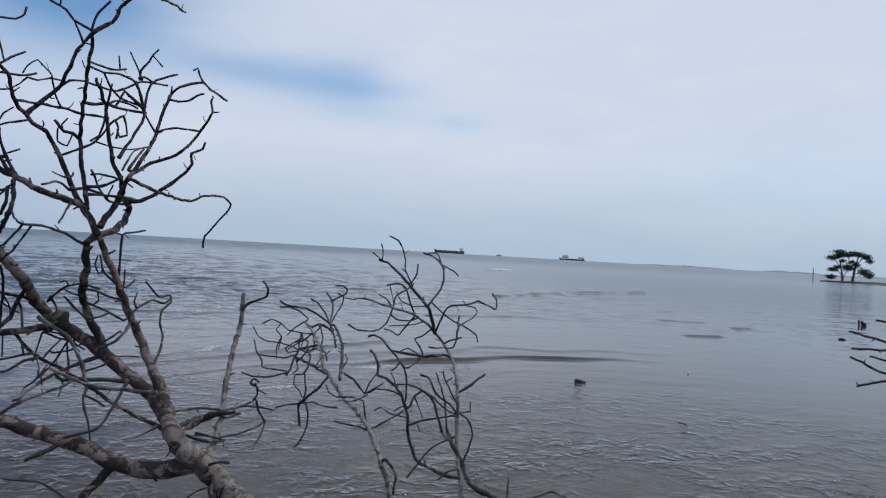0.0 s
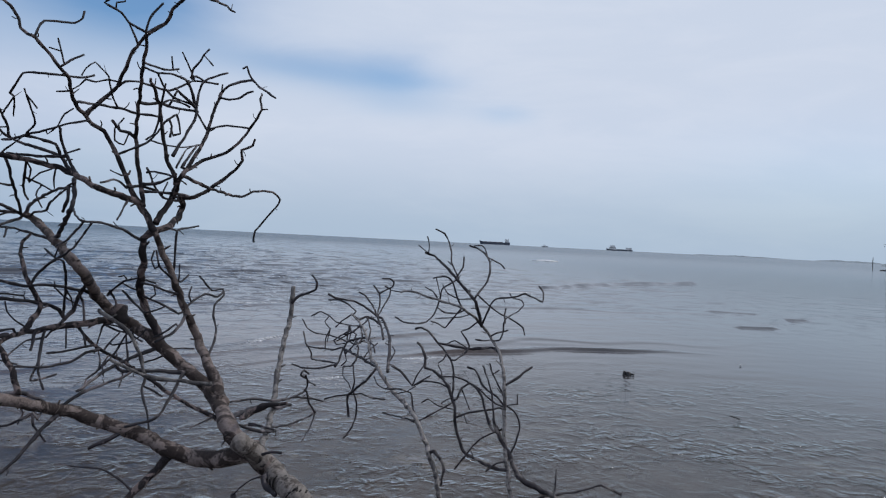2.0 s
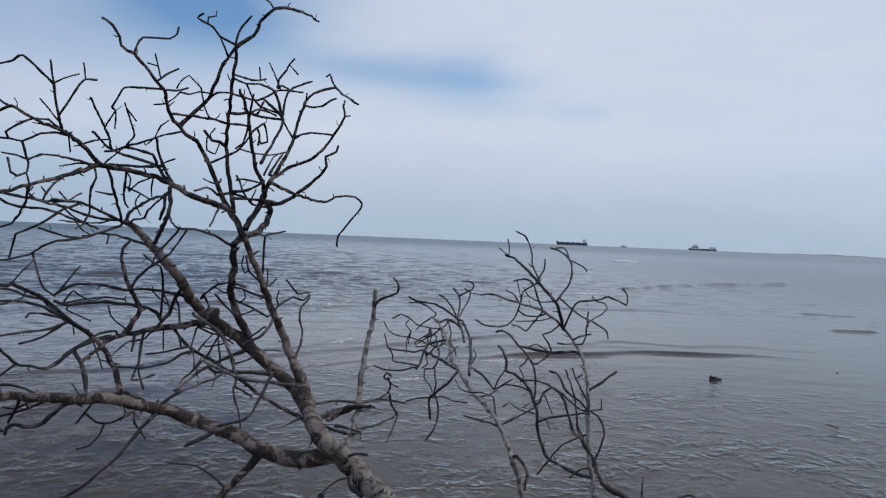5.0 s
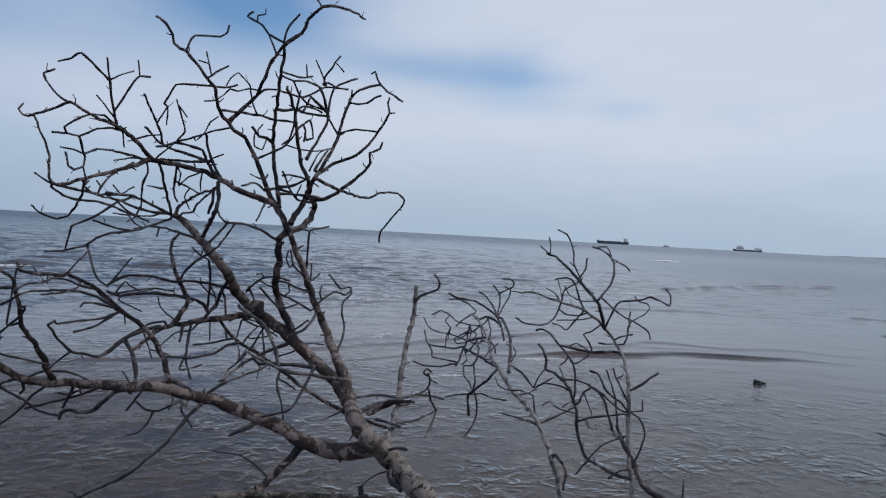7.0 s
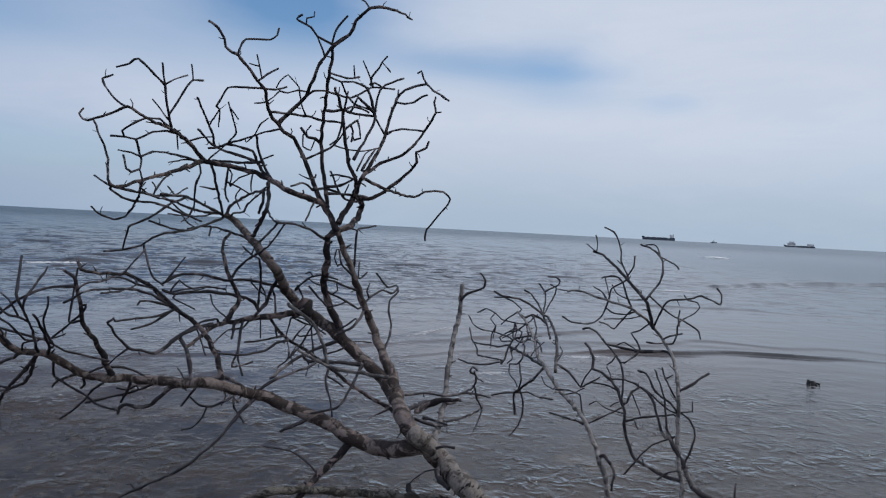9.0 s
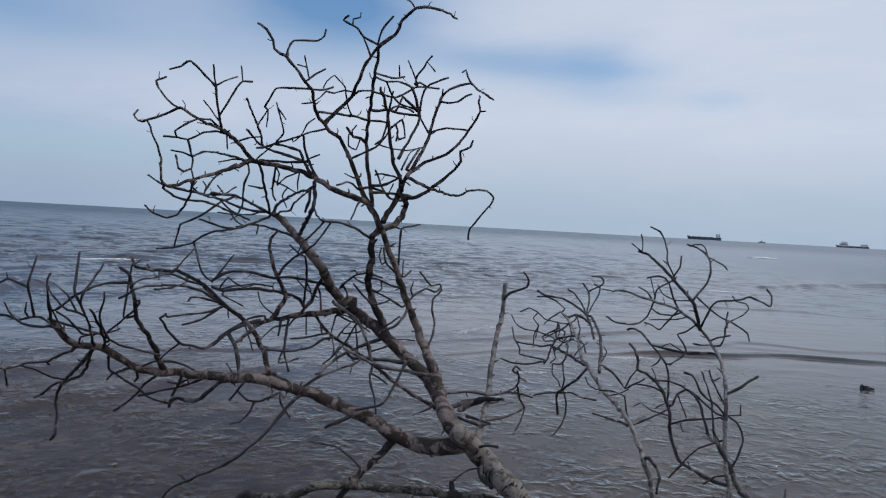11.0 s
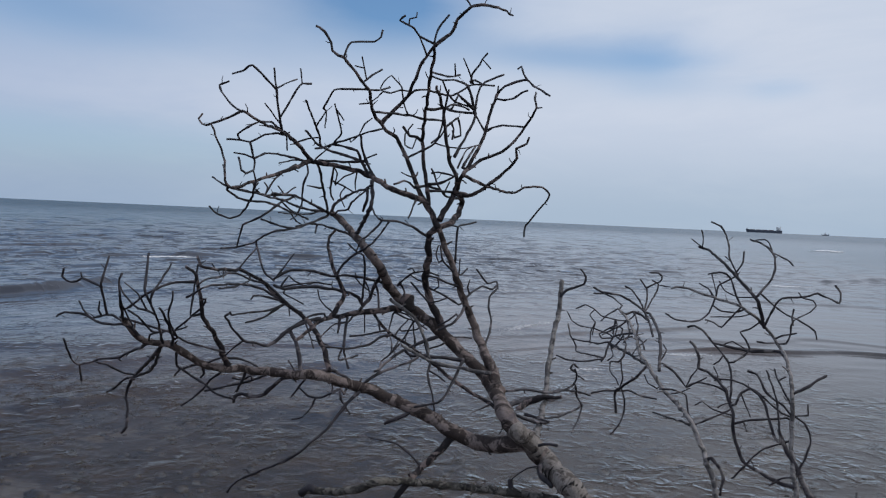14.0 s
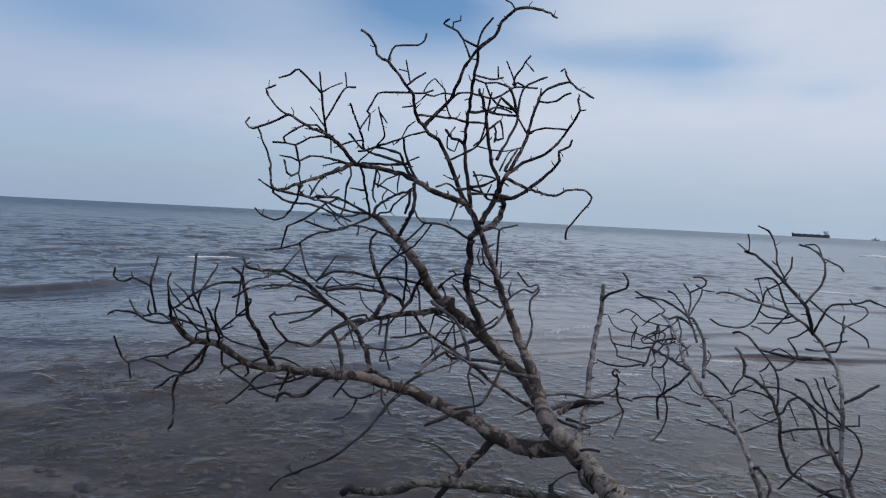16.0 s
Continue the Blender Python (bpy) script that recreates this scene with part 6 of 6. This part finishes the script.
limb("twig", right0, 0.0044, 0.0042, (.279, 3.601, .732), (.236, 3.607, .745), (.152, 3.646, .802), (.088, 3.687, .825), (.044, 3.709, .833), (-.018, 3.724, .825))
limb("twig", right2, 0.0059, 0.0061, (.044, 3.648, .735), (.065, 3.646, .747), (.082, 3.660, .792), (.116, 3.665, .815), (.151, 3.636, .799), (.178, 3.610, .763), (.216, 3.576, .654), (.233, 3.563, .634))
limb("twig", right2, 0.0030, 0.0031, (.082, 3.660, .790), (.124, 3.633, .702))
limb("twig", right0, 0.0051, 0.0052, (.279, 3.601, .734), (.254, 3.603, .765), (.174, 3.638, .814), (.160, 3.666, .843), (.137, 3.713, .868), (.100, 3.740, .874))
limb("twig", right2, 0.0043, 0.0041, (.233, 3.563, .634), (.239, 3.562, .633), (.220, 3.585, .788), (.200, 3.606, .848), (.172, 3.682, .896))
limb("twig", right0, 0.0044, 0.0041, (.278, 3.603, .771), (.219, 3.646, .866), (.203, 3.714, .901))
limb("twig", right0, 0.0022, 0.0031, (.219, 3.646, .866), (.247, 3.643, .887))
limb("twig", right0, 0.0051, 0.0051, (.280, 3.600, .714), (.257, 3.605, .727), (.129, 3.628, .693), (.067, 3.632, .666))
limb("twig", right0, 0.0029, 0.0031, (.099, 3.630, .680), (.116, 3.620, .641))
limb("twig", right2, 0.0037, 0.0031, (.057, 3.633, .697), (-.020, 3.641, .709), (-.067, 3.666, .731), (-.099, 3.671, .710))
limb("twig", right0, 0.0030, 0.0031, (.041, 3.651, .750), (.050, 3.649, .751), (.015, 3.640, .737), (-.005, 3.634, .721))
limb("twig", right0, 0.0044, 0.0051, (.279, 3.601, .745), (.324, 3.608, .712), (.347, 3.604, .673), (.349, 3.590, .633), (.303, 3.558, .508))
limb("twig", right0, 0.0044, 0.0042, (.282, 3.597, .639), (.187, 3.606, .590), (.149, 3.609, .549), (.069, 3.619, .435))
limb("twig", right0, 0.0044, 0.0041, (.297, 3.555, .508), (.252, 3.550, .495), (.210, 3.548, .458))
limb("twig", right0, 0.0059, 0.0062, (.294, 3.562, .529), (.286, 3.575, .568), (.243, 3.625, .646))
limb("twig", right0, 0.0036, 0.0031, (.279, 3.601, .739), (.334, 3.609, .748))
limb("twig", right0, 0.0029, 0.0030, (.335, 3.609, .745), (.332, 3.610, .791))
limb("twig", right0, 0.0052, 0.0054, (.394, 3.535, .306), (.454, 3.563, .362), (.604, 3.604, .378), (.720, 3.649, .404), (.818, 3.671, .361))
limb("twig", right0, 0.0052, 0.0052, (.518, 3.581, .484), (.502, 3.486, .249), (.513, 3.462, .092))
limb("branch", sapling_b, 0.0052, 0.0118, (0.230, 3.570, 0.685), (0.247, 3.570, 0.629), (0.274, 3.570, 0.588), (0.306, 3.570, 0.539), (0.332, 3.570, 0.479), (0.354, 3.570, 0.441))
limb("branch", sapling_b, 0.0135, 0.0105, (0.345, 3.550, 0.456), (0.381, 3.550, 0.427), (0.431, 3.550, 0.404), (0.496, 3.550, 0.377), (0.564, 3.550, 0.314), (0.608, 3.550, 0.182))
limb("twig", left0, 0.0042, 0.0036, (-0.213, 3.450, 0.909), (-0.173, 3.450, 0.893), (-0.143, 3.450, 0.861), (-0.119, 3.450, 0.829), (-0.079, 3.450, 0.856), (-0.042, 3.450, 0.880))
limb("twig", left0, 0.0038, 0.0034, (-0.119, 3.450, 0.831), (-0.100, 3.450, 0.878), (-0.075, 3.450, 0.916))
limb("twig", left0, 0.0038, 0.0034, (-0.196, 3.250, 0.852), (-0.146, 3.250, 0.858), (-0.098, 3.250, 0.843), (-0.088, 3.250, 0.785), (-0.068, 3.250, 0.737))

# a dark knot where the upper limb forks
v, f = tube(spline([(-1.065, 2.835, 1.105), (-1.085, 2.84, 1.135), (-1.105, 2.845, 1.165)], 0.01), lambda t: 0.028 * (0.75 + t * (1 - t) * 1.4), 12, 0.5, 0.5)
part_mesh("knot", v, f, BRANCH_BARK, limb1, "dark knobbly knot").data.uv_layers.new(name="UVMap")

# a fallen dead tree whose twigs reach over the water from the shore side
fallen = thing("fallen_tree", 3.9, 4.35, -0.12, "bare dark dead tree leaning low over the water", "tree")
BARKS[fallen.name] = (TRUNK_BARK, TWIG_BARK, TWIG_BARK)
limb("trunk", fallen, 0.06, 0.03, (3.9, 4.35, -0.12), (3.55, 4.3, 0.3), (3.3, 4.25, 0.62), (3.05, 4.2, 0.86))
for bends in (((3.05, 4.2, 0.86), (2.80, 4.2, 1.02), (2.49, 4.2, 1.112), (2.294, 4.2, 1.155)),
              ((3.05, 4.2, 0.86), (2.75, 4.25, 1.05), (2.49, 4.2, 1.071), (2.313, 4.2, 1.068)),
              ((3.1, 4.2, 0.82), (2.75, 4.15, 0.96), (2.49, 4.2, 1.013), (2.408, 4.2, 1.032)),
              ((3.1, 4.2, 0.80), (2.7, 4.2, 0.86), (2.494, 4.2, 0.945), (2.307, 4.2, 1.023)),
              ((3.2, 4.22, 0.72), (2.75, 4.25, 0.88), (2.496, 4.2, 0.907), (2.349, 4.2, 0.874)),
              ((3.0, 4.2, 0.9), (2.8, 4.3, 1.15), (2.55, 4.2, 1.215), (2.43, 4.2, 1.222))):
    limb("branch", fallen, 0.011, 0.006, *bends)


def stump(x, y, z, rad, tall, lean, name, label, category="stump"):
    ob = thing(name, x, y, z, label, category)
    line = spline([(x, y, z), (x + lean * 0.5, y, z + tall * 0.55), (x + lean, y + 0.02, z + tall)], 0.03)
    v, f = tube(line, lambda t: rad * (1.15 - 0.35 * t), 12, 0.4, 0.2)
    part_mesh("stem", v, f, WOOD_DARK, ob)
    return ob


s = stump(1.726, 8.904, -0.5, 0.024, 0.538, -0.005, "stump", "black rotten twin stump standing in the water")
v, f = tube(spline([(1.768, 8.904, -0.5), (1.768, 8.884, -0.1), (1.765, 8.904, 0.03)], 0.03), lambda t: 0.026, 10, 0.45, 0.3)
part_mesh("stem", v, f, WOOD_DARK, s)
v, f = tube(spline([(1.783, 8.904, 0.008), (1.808, 8.884, 0.014), (1.825, 8.874, 0.008)], 0.02), lambda t: 0.013, 8, 0.4, 0.3)
part_mesh("root_stub", v, f, WOOD_DARK, s)
s = stump(12.06, 21.4, -0.85, 0.03, 1.03, -0.05, "mooring_post", "black bent twin post standing in the water", "post")
v, f = tube(spline([(12.11, 21.4, -0.85), (12.11, 21.4, 0.0), (12.09, 21.4, 0.15)], 0.05), lambda t: 0.034, 10, 0.4, 0.3)
part_mesh("stem", v, f, WOOD_DARK, s)
v, f = tube(spline([(12.09, 21.38, 0.09), (12.17, 21.38, 0.07), (12.19, 21.38, -0.1)], 0.03), lambda t: 0.034, 10, 0.3, 0.3)
part_mesh("brace", v, f, WOOD_DARK, s)
drift = thing("drift_twig", 2.37, 7.03, 0.0, "short dark twig afloat in the shallows", "twig")
v, f = tube(spline([(2.35, 7.08, 0.001), (2.38, 7.03, 0.004), (2.41, 6.97, 0.0)], 0.02), lambda t: 0.005, 7, 0.3, 0.4)
part_mesh("stem", v, f, WOOD_DARK, drift)
log = thing("drift_log", 8.96, 16.6, -0.05, "small dark log afloat in calm water", "log")
v, f = tube(spline([(8.89, 16.62, 0.012), (8.95, 16.6, 0.02), (9.02, 16.57, -0.01)], 0.02), lambda t: 0.026, 10, 0.3, 0.4)
part_mesh("stem", v, f, WOOD_DARK, log)
flt = thing("float", 3.43, 10.12, 0.0, "small white float on the water", "float")
bm = bmesh.new()
bmesh.ops.create_icosphere(bm, subdivisions=2, radius=0.015)
for w in bm.verts:
    w.co = Vector((w.co.x * 1.25, w.co.y, w.co.z * 0.7)) + Vector((3.43, 10.12, 0.014))
part_mesh("body", [w.co.copy() for w in bm.verts], [[w.index for w in q.verts] for q in bm.faces], SHIP_WHITE, flt)
bm.free()

# ---- stones on the sea bed, foam ----


def blobs(name, spots, mat, label, category):
    """Many small lumps in one mesh: (place, size along x, y, z, turn)."""
    ico = bmesh.new()
    bmesh.ops.create_icosphere(ico, subdivisions=1, radius=1.0)
    base = [w.co.copy() for w in ico.verts]
    tris = [[w.index for w in q.verts] for q in ico.faces]
    ico.free()
    verts, faces = [], []
    for place, sx, sy, sz, turn in spots:
        n = len(verts)
        m = Matrix.Rotation(turn, 3, "Z")
        for w in base:
            k = 1 + 0.35 * noise.noise(w * 1.3 + Vector(place) * 3.7)
            verts.append(Vector(place) + m @ Vector((w.x * sx * k, w.y * sy * k, w.z * sz * k)))
        faces += [[a + n for a in q] for q in tris]
    return tagged(mesh_object(name, verts, faces, mat), label, category, kind="stuff")


rng = random.Random(11)
spots = []
for i in range(2600):
    x, y = rng.uniform(-6.5, 3.5), rng.uniform(2.6, 7.5)
    if noise.noise(Vector((x * 0.7, y * 0.7, 2))) < -0.05:
        continue
    size = rng.uniform(0.012, 0.034) * (1.6 if rng.random() < 0.1 else 1)
    z = float(bed_height(np.array(x), np.array(y)))
    spots.append(((x, y, z + size * 0.15), size * rng.uniform(0.8, 1.5), size, size * rng.uniform(0.35, 0.6), rng.uniform(0, 3.1)))
blobs("pebble_field", spots, STONE, "pale rounded stones lying on the shallow sea bed", "pebbles")


def foam_streak(x0, y0, x1, y1, wide, count, size):
    got = []
    for i in range(count):
        t = rng.random()
        fall = 1 - abs(2 * t - 1) ** 2
        x = x0 + (x1 - x0) * t + rng.gauss(0, wide * 0.6)
        y = y0 + (y1 - y0) * t + rng.gauss(0, wide) * fall
        z = float(wave_height(np.array([x]), np.array([y]))[0])
        s = size * rng.uniform(0.4, 1.1) * (0.4 + 0.6 * fall)
        got.append(((x, y, z + 0.1 * s), s * rng.uniform(1.2, 2.6), s * rng.uniform(0.7, 1.2), s * 0.4, rng.uniform(-0.3, 0.6)))
    return got


for f in ((3.5, 71.2, 5.4, 72.6, 0.25, 420, 0.26), (0.1, 21.9, 1.1, 22.7, 0.10, 260, 0.034), (-0.9, 9.0, -0.45, 9.3, 0.05, 170, 0.009), (-1.65, 7.4, -1.35, 7.65, 0.04, 150, 0.008),
          (-16.0, 14.9, -15.2, 16.2, 0.14, 240, 0.045), (-3.05, 9.35, -2.75, 10.6, 0.06, 170, 0.012), (-5.3, 13.9, -4.3, 15.0, 0.08, 170, 0.014)):
    blobs("foam", foam_streak(*f), FOAM, "white foam breaking on a wave crest", "foam")

# ---- ships ----


def box_mesh(x0, x1, y0, y1, z0, z1, taper=0.0):
    v = [(x0, y0, z0), (x1, y0, z0), (x1, y1, z0), (x0, y1, z0),
         (x0 + taper, y0 + taper, z1), (x1 - taper, y0 + taper, z1), (x1 - taper, y1 - taper, z1), (x0 + taper, y1 - taper, z1)]
    return v, [(3, 2, 1, 0), (4, 5, 6, 7), (0, 1, 5, 4), (1, 2, 6, 5), (2, 3, 7, 6), (3, 0, 4, 7)]


def ship_hull(x0, x1, y, beam, deck, bow_rise, z0=-1.0):
    """A hull from its bow at x0 to its stern at x1, flared and rising to the bow."""
    verts, n = [], 24
    for i in range(n + 1):
        t = i / n
        x = x0 + (x1 - x0) * t
        w = beam / 2 * min(1, (t / 0.18) ** 0.6 + 0.02) * (1 - 0.25 * max(0, (t - 0.85) / 0.15))
        top = deck + bow_rise * max(0, 1 - t / 0.12) ** 0.8 + (1.2 if t > 0.84 else 0)
        low = 0.75 + 0.25 * min(1, t * 3)
        verts += [(x + (1 - t) * 3 * (1 if t < 0.1 else 0), y - w * low, z0), (x, y - w, top), (x, y + w, top), (x + (1 - t) * 3 * (1 if t < 0.1 else 0), y + w * low, z0)]
    faces = []
    for i in range(n):
        a, b = i * 4, i * 4 + 4
        faces += [(a, b, b + 1, a + 1), (a + 1, b + 1, b + 2, a + 2), (a + 2, b + 2, b + 3, a + 3), (a + 3, b + 3, b, a)]
    faces += [(0, 1, 2, 3), (n * 4 + 3, n * 4 + 2, n * 4 + 1, n * 4)]
    return verts, faces


def box_part(name, dims, mat, parent, label="", taper=0.0):
    v, f = box_mesh(*dims, taper)
    return part_mesh(name, v, f, mat, parent, label, smooth=False)


def cargo_ship():
    x0, x1, y = -88.0, 19.0, 2500.0
    ob = thing("cargo_ship", -34, y, 0, "long dark-hulled cargo ship with a white stern house at anchor", "ship")
    v, f = ship_hull(x0, x1, y, 17, 8.5, 4.0)
    part_mesh("hull", v, f, HULL_DARK, ob, "dark blue hull", smooth=False)
    house = box_part("deckhouse", (2, 15, y - 7, y + 7, 9, 17), SHIP_WHITE, ob, "white deckhouse")
    box_part("window_band", (1.8, 2.0, y - 6, y + 6, 14.4, 15.8), SHIP_GLASS, house)
    box_part("bridge", (1, 9, y - 8, y + 8, 17, 20), SHIP_WHITE, ob)
    box_part("funnel", (11, 15, y - 2, y + 2, 17, 22.5), SHIP_WHITE, ob, taper=0.4)
    for x, h in ((-82, 19), (-50, 15), (-18, 15), (5, 27)):
        line = [Vector((x, y, 8.5)), Vector((x, y, (8.5 + h) / 2)), Vector((x, y, h))]
        v, f = tube(line, lambda t: 0.45 - 0.2 * t, 8, 0.0, 0.1)
        part_mesh("mast", v, f, SHIP_WHITE, ob)
    for i in range(4):
        box_part("hatch_cover", (-74 + i * 18, -60 + i * 18, y - 6, y + 6, 8.4, 10.0), HULL_RED, ob)
    return ob


def coaster():
    x0, x1, y = 352.0, 442.0, 2500.0
    ob = thing("ferry", 397, y, 0, "low dark-hulled vessel with white houses fore and aft", "ship")
    v, f = ship_hull(x0, x1, y, 15, 4.0, 4.0)
    part_mesh("hull", v, f, HULL_DARK, ob, "dark hull", smooth=False)
    house = box_part("forward_house", (362, 386, y - 6, y + 6, 4, 13), SHIP_WHITE, ob, "white forward house", taper=0.6)
    box_part("window_band", (363.9, 383, y - 6.2, y - 6.0, 9, 10.2), SHIP_GLASS, house)
    box_part("bridge", (367, 382, y - 6.5, y + 6.5, 13, 18), SHIP_WHITE, ob, taper=0.5)
    box_part("aft_house", (420, 439, y - 5, y + 5, 4, 12), SHIP_WHITE, ob)
    box_part("cargo_cover", (388, 418, y - 5.5, y + 5.5, 4, 5.6), SHIP_GLASS, ob)
    for x, h in ((376, 23), (430, 19)):
        v, f = tube([Vector((x, y, 10)), Vector((x, y, h / 2 + 5)), Vector((x, y, h))], lambda t: 0.5 - 0.25 * t, 8, 0.0, 0.1)
        part_mesh("mast", v, f, SHIP_WHITE, ob)
    return ob


def tug():
    x0, x1, y = 129.0, 151.0, 2500.0
    ob = thing("tug", 140, y, 0, "small dark tug far out on the horizon", "ship")
    v, f = ship_hull(x0, x1, y, 7, 2.6, 1.2)
    part_mesh("hull", v, f, HULL_DARK, ob, smooth=False)
    box_part("wheelhouse", (136, 144, y - 2, y + 2, 2.6, 6.5), SHIP_WHITE, ob, taper=0.4)
    v, f = tube([Vector((141, y, 6)), Vector((141, y, 8)), Vector((141, y, 10))], lambda t: 0.3, 8, 0.0, 0.1)
    part_mesh("mast", v, f, HULL_DARK, ob)
    return ob


cargo_ship()
coaster()
tug()

# ---- far shore ----


def low_land(name, az0, az1, dist, tall, label, seed):
    """A low wooded rise on the horizon, between two bearings."""
    verts, n = [], 60
    for i in range(n + 1):
        t = i / n
        a = radians(az0 + (az1 - az0) * t)
        h = tall * math.sin(math.pi * t) ** 0.6 * (0.75 + 0.5 * noise.noise(Vector((t * 5, seed, 0))) + 0.18 * noise.noise(Vector((t * 25, seed, 3))))
        for d, z in ((dist, -1.0), (dist + 20, h * 0.8), (dist + 90, h), (dist + 300, -1.0)):
            verts.append((math.sin(a) * d, math.cos(a) * d, z))
    return tagged(mesh_object(name, verts, grid_faces(n + 1, 4), HAZED_LAND), label, "land", kind="structure")


low_land("backdrop_island", 14.5, 21.0, 4100, 7, "low wooded island on the horizon, blue-grey with painted haze", 1.0)
low_land("backdrop_headland", 22.8, 27.0, 3300, 9, "low headland on the horizon, blue-grey with painted haze", 2.0)
low_land("backdrop_coast", 26.0, 60.0, 3600, 6, "low coast on the horizon, blue-grey with painted haze", 4.0)


def mud_spit():
    verts, n = [], 50
    for i in range(n + 1):
        t = i / n
        a = radians(26.8 + 24 * t)
        c = 166 - 20 * t + 2 * noise.noise(Vector((t * 6, 0, 0)))
        w = 1.5 + 9 * min(1, t * 4)
        h = 0.25 + 0.6 * min(1, t * 3)
        for d, z in ((-w, -0.6), (-w * 0.5, h * 0.7), (0, h), (w * 0.6, h * 0.7), (w, -0.6)):
            z2 = z + 0.1 * noise.noise(Vector((t * 40, d, 1)))
            verts.append((math.sin(a) * (c + d), math.cos(a) * (c + d), z2))
    return tagged(mesh_object("ground_spit", verts, grid_faces(n + 1, 5), MUD), "low grey mud spit at the water's edge", "shore", kind="structure")


mud_spit()


def at_bearing(az, dist, z=0.0):
    return Vector((math.sin(radians(az)) * dist, math.cos(radians(az)) * dist, z))


def leaf_clump(verts, faces, c, wide, high, count, rnd, leaf):
    """Leaves scattered in a flat ragged clump."""
    for i in range(count):
        p = Vector((rnd.gauss(0, 0.45), rnd.gauss(0, 0.45), rnd.gauss(0, 0.4)))
        q = c + Vector((p.x * wide, p.y * wide, p.z * high))
        s = leaf * rnd.uniform(0.6, 1.3)
        m = Euler((rnd.uniform(-0.7, 0.7), rnd.uniform(-0.7, 0.7), rnd.uniform(0, 6.3))).to_matrix()
        k = len(verts)
        for w in ((-1, 0, 0), (0, -0.45, 0.06), (1, 0, 0), (0, 0.45, 0.06)):
            verts.append(q + m @ (Vector(w) * s))
        faces.append((k, k + 1, k + 2, k + 3))


SX, SZ = 0.52, 0.72


def mangrove(az, dist, stems, clumps, label, seed, leaf=0.21):
    rnd = random.Random(seed)
    base = at_bearing(az, dist, 0.2)
    ob = thing("mangrove_tree", *base, label, "tree")
    side = Vector((math.cos(radians(az)), -math.sin(radians(az)), 0))
    for bends, rad in stems:
        line = spline([base + side * a * SX + Vector((0, 0, h * SZ)) + at_bearing(az, 1) * d for a, d, h in bends], 0.25)
        v, f = tube(line, lambda t: rad * (1 - 0.65 * t), 9, 0.2, 0.5)
        part_mesh("trunk" if rad > 0.15 else "limb", v, f, FAR_BARK, ob)
    for a, d, h, wide, high, count in clumps:
        verts, faces = [], []
        leaf_clump(verts, faces, base + side * a * SX + Vector((0, 0, h * SZ)) + at_bearing(az, 1) * d, wide * 0.66, high * 0.85, count * 2, rnd, leaf)
        tagged(part_mesh("crown_clump", verts, faces, LEAF, ob, smooth=False), kind="stuff")
    return ob


mangrove(28.55, 166,
         [(((-2.0, 0, -0.5), (-2.1, 0, 1.6), (-2.7, 0, 4.0), (-3.2, 0.4, 6.4)), 0.26), (((1.3, 0, -0.5), (1.7, 0.2, 2.0), (2.2, 0, 4.6), (3.0, 0, 7.2)), 0.30),
          (((-2.1, 0, 1.6), (-3.6, 0.5, 2.8), (-5.2, 0, 3.6)), 0.10), (((1.8, 0, 3.0), (0.6, 0, 5.0), (-0.8, 0, 7.4)), 0.11), (((2.2, 0, 4.6), (4.0, 0, 6.4), (5.6, 0, 7.4)), 0.12),
          (((1.7, 0, 2.0), (3.2, 0.6, 2.6), (5.0, 0.3, 3.2)), 0.10), (((-2.7, 0, 4.0), (-4.6, 0, 5.8), (-6.0, 0, 6.6)), 0.10), (((-1.9, 0, 0.8), (-1.0, 0, 2.6), (0.0, 0, 4.0)), 0.09)],
         [(-6.0, 0, 6.7, 1.5, 0.7, 260), (-3.6, 0, 8.4, 1.6, 0.6, 260), (-3.9, 0.6, 7.2, 1.6, 0.6, 180), (-1.0, 0, 7.7, 2.0, 0.7, 380), (1.5, 0.4, 8.0, 2.0, 0.6, 380), (3.6, 0, 7.7, 1.7, 0.6, 320),
          (5.6, 0, 7.2, 1.3, 0.7, 260), (6.8, 0.2, 6.1, 1.0, 0.6, 150), (-5.4, 0, 3.4, 1.5, 0.55, 240), (-3.9, 0.5, 4.1, 1.0, 0.5, 120), (-6.2, 0, 1.2, 1.5, 0.6, 260), (-0.4, 0.3, 4.0, 1.7, 0.9, 320),
          (2.4, 0, 4.9, 1.0, 0.7, 160), (5.1, 0.2, 3.0, 1.6, 1.0, 340), (6.9, 0, 2.2, 1.4, 0.9, 260), (0.8, 0, 5.6, 1.1, 0.5, 120), (-2.4, 0, 5.9, 1.0, 0.5, 100)],
         "flat-topped green mangrove with two trunks on a mud spit", 3)
mangrove(31.3, 158, [(((0, 0, -0.4), (0.2, 0, 1.0), (0.5, 0, 2.2)), 0.16)],
         [(-0.8, 0, 1.4, 1.2, 0.9, 260), (0.8, 0, 2.2, 1.5, 1.1, 360), (2.4, 0, 1.5, 1.5, 0.9, 320)], "low round mangrove bush on a mud spit", 8)
post = thing("marker_post", *at_bearing(26.35, 166, -0.6), "thin grey post standing in the water", "post")
v, f = tube([at_bearing(26.35, 166, z) for z in (-0.6, 0.8, 2.6)], lambda t: 0.07, 8, 0.1, 0.2)
part_mesh("stem", v, f, FAR_BARK, post)
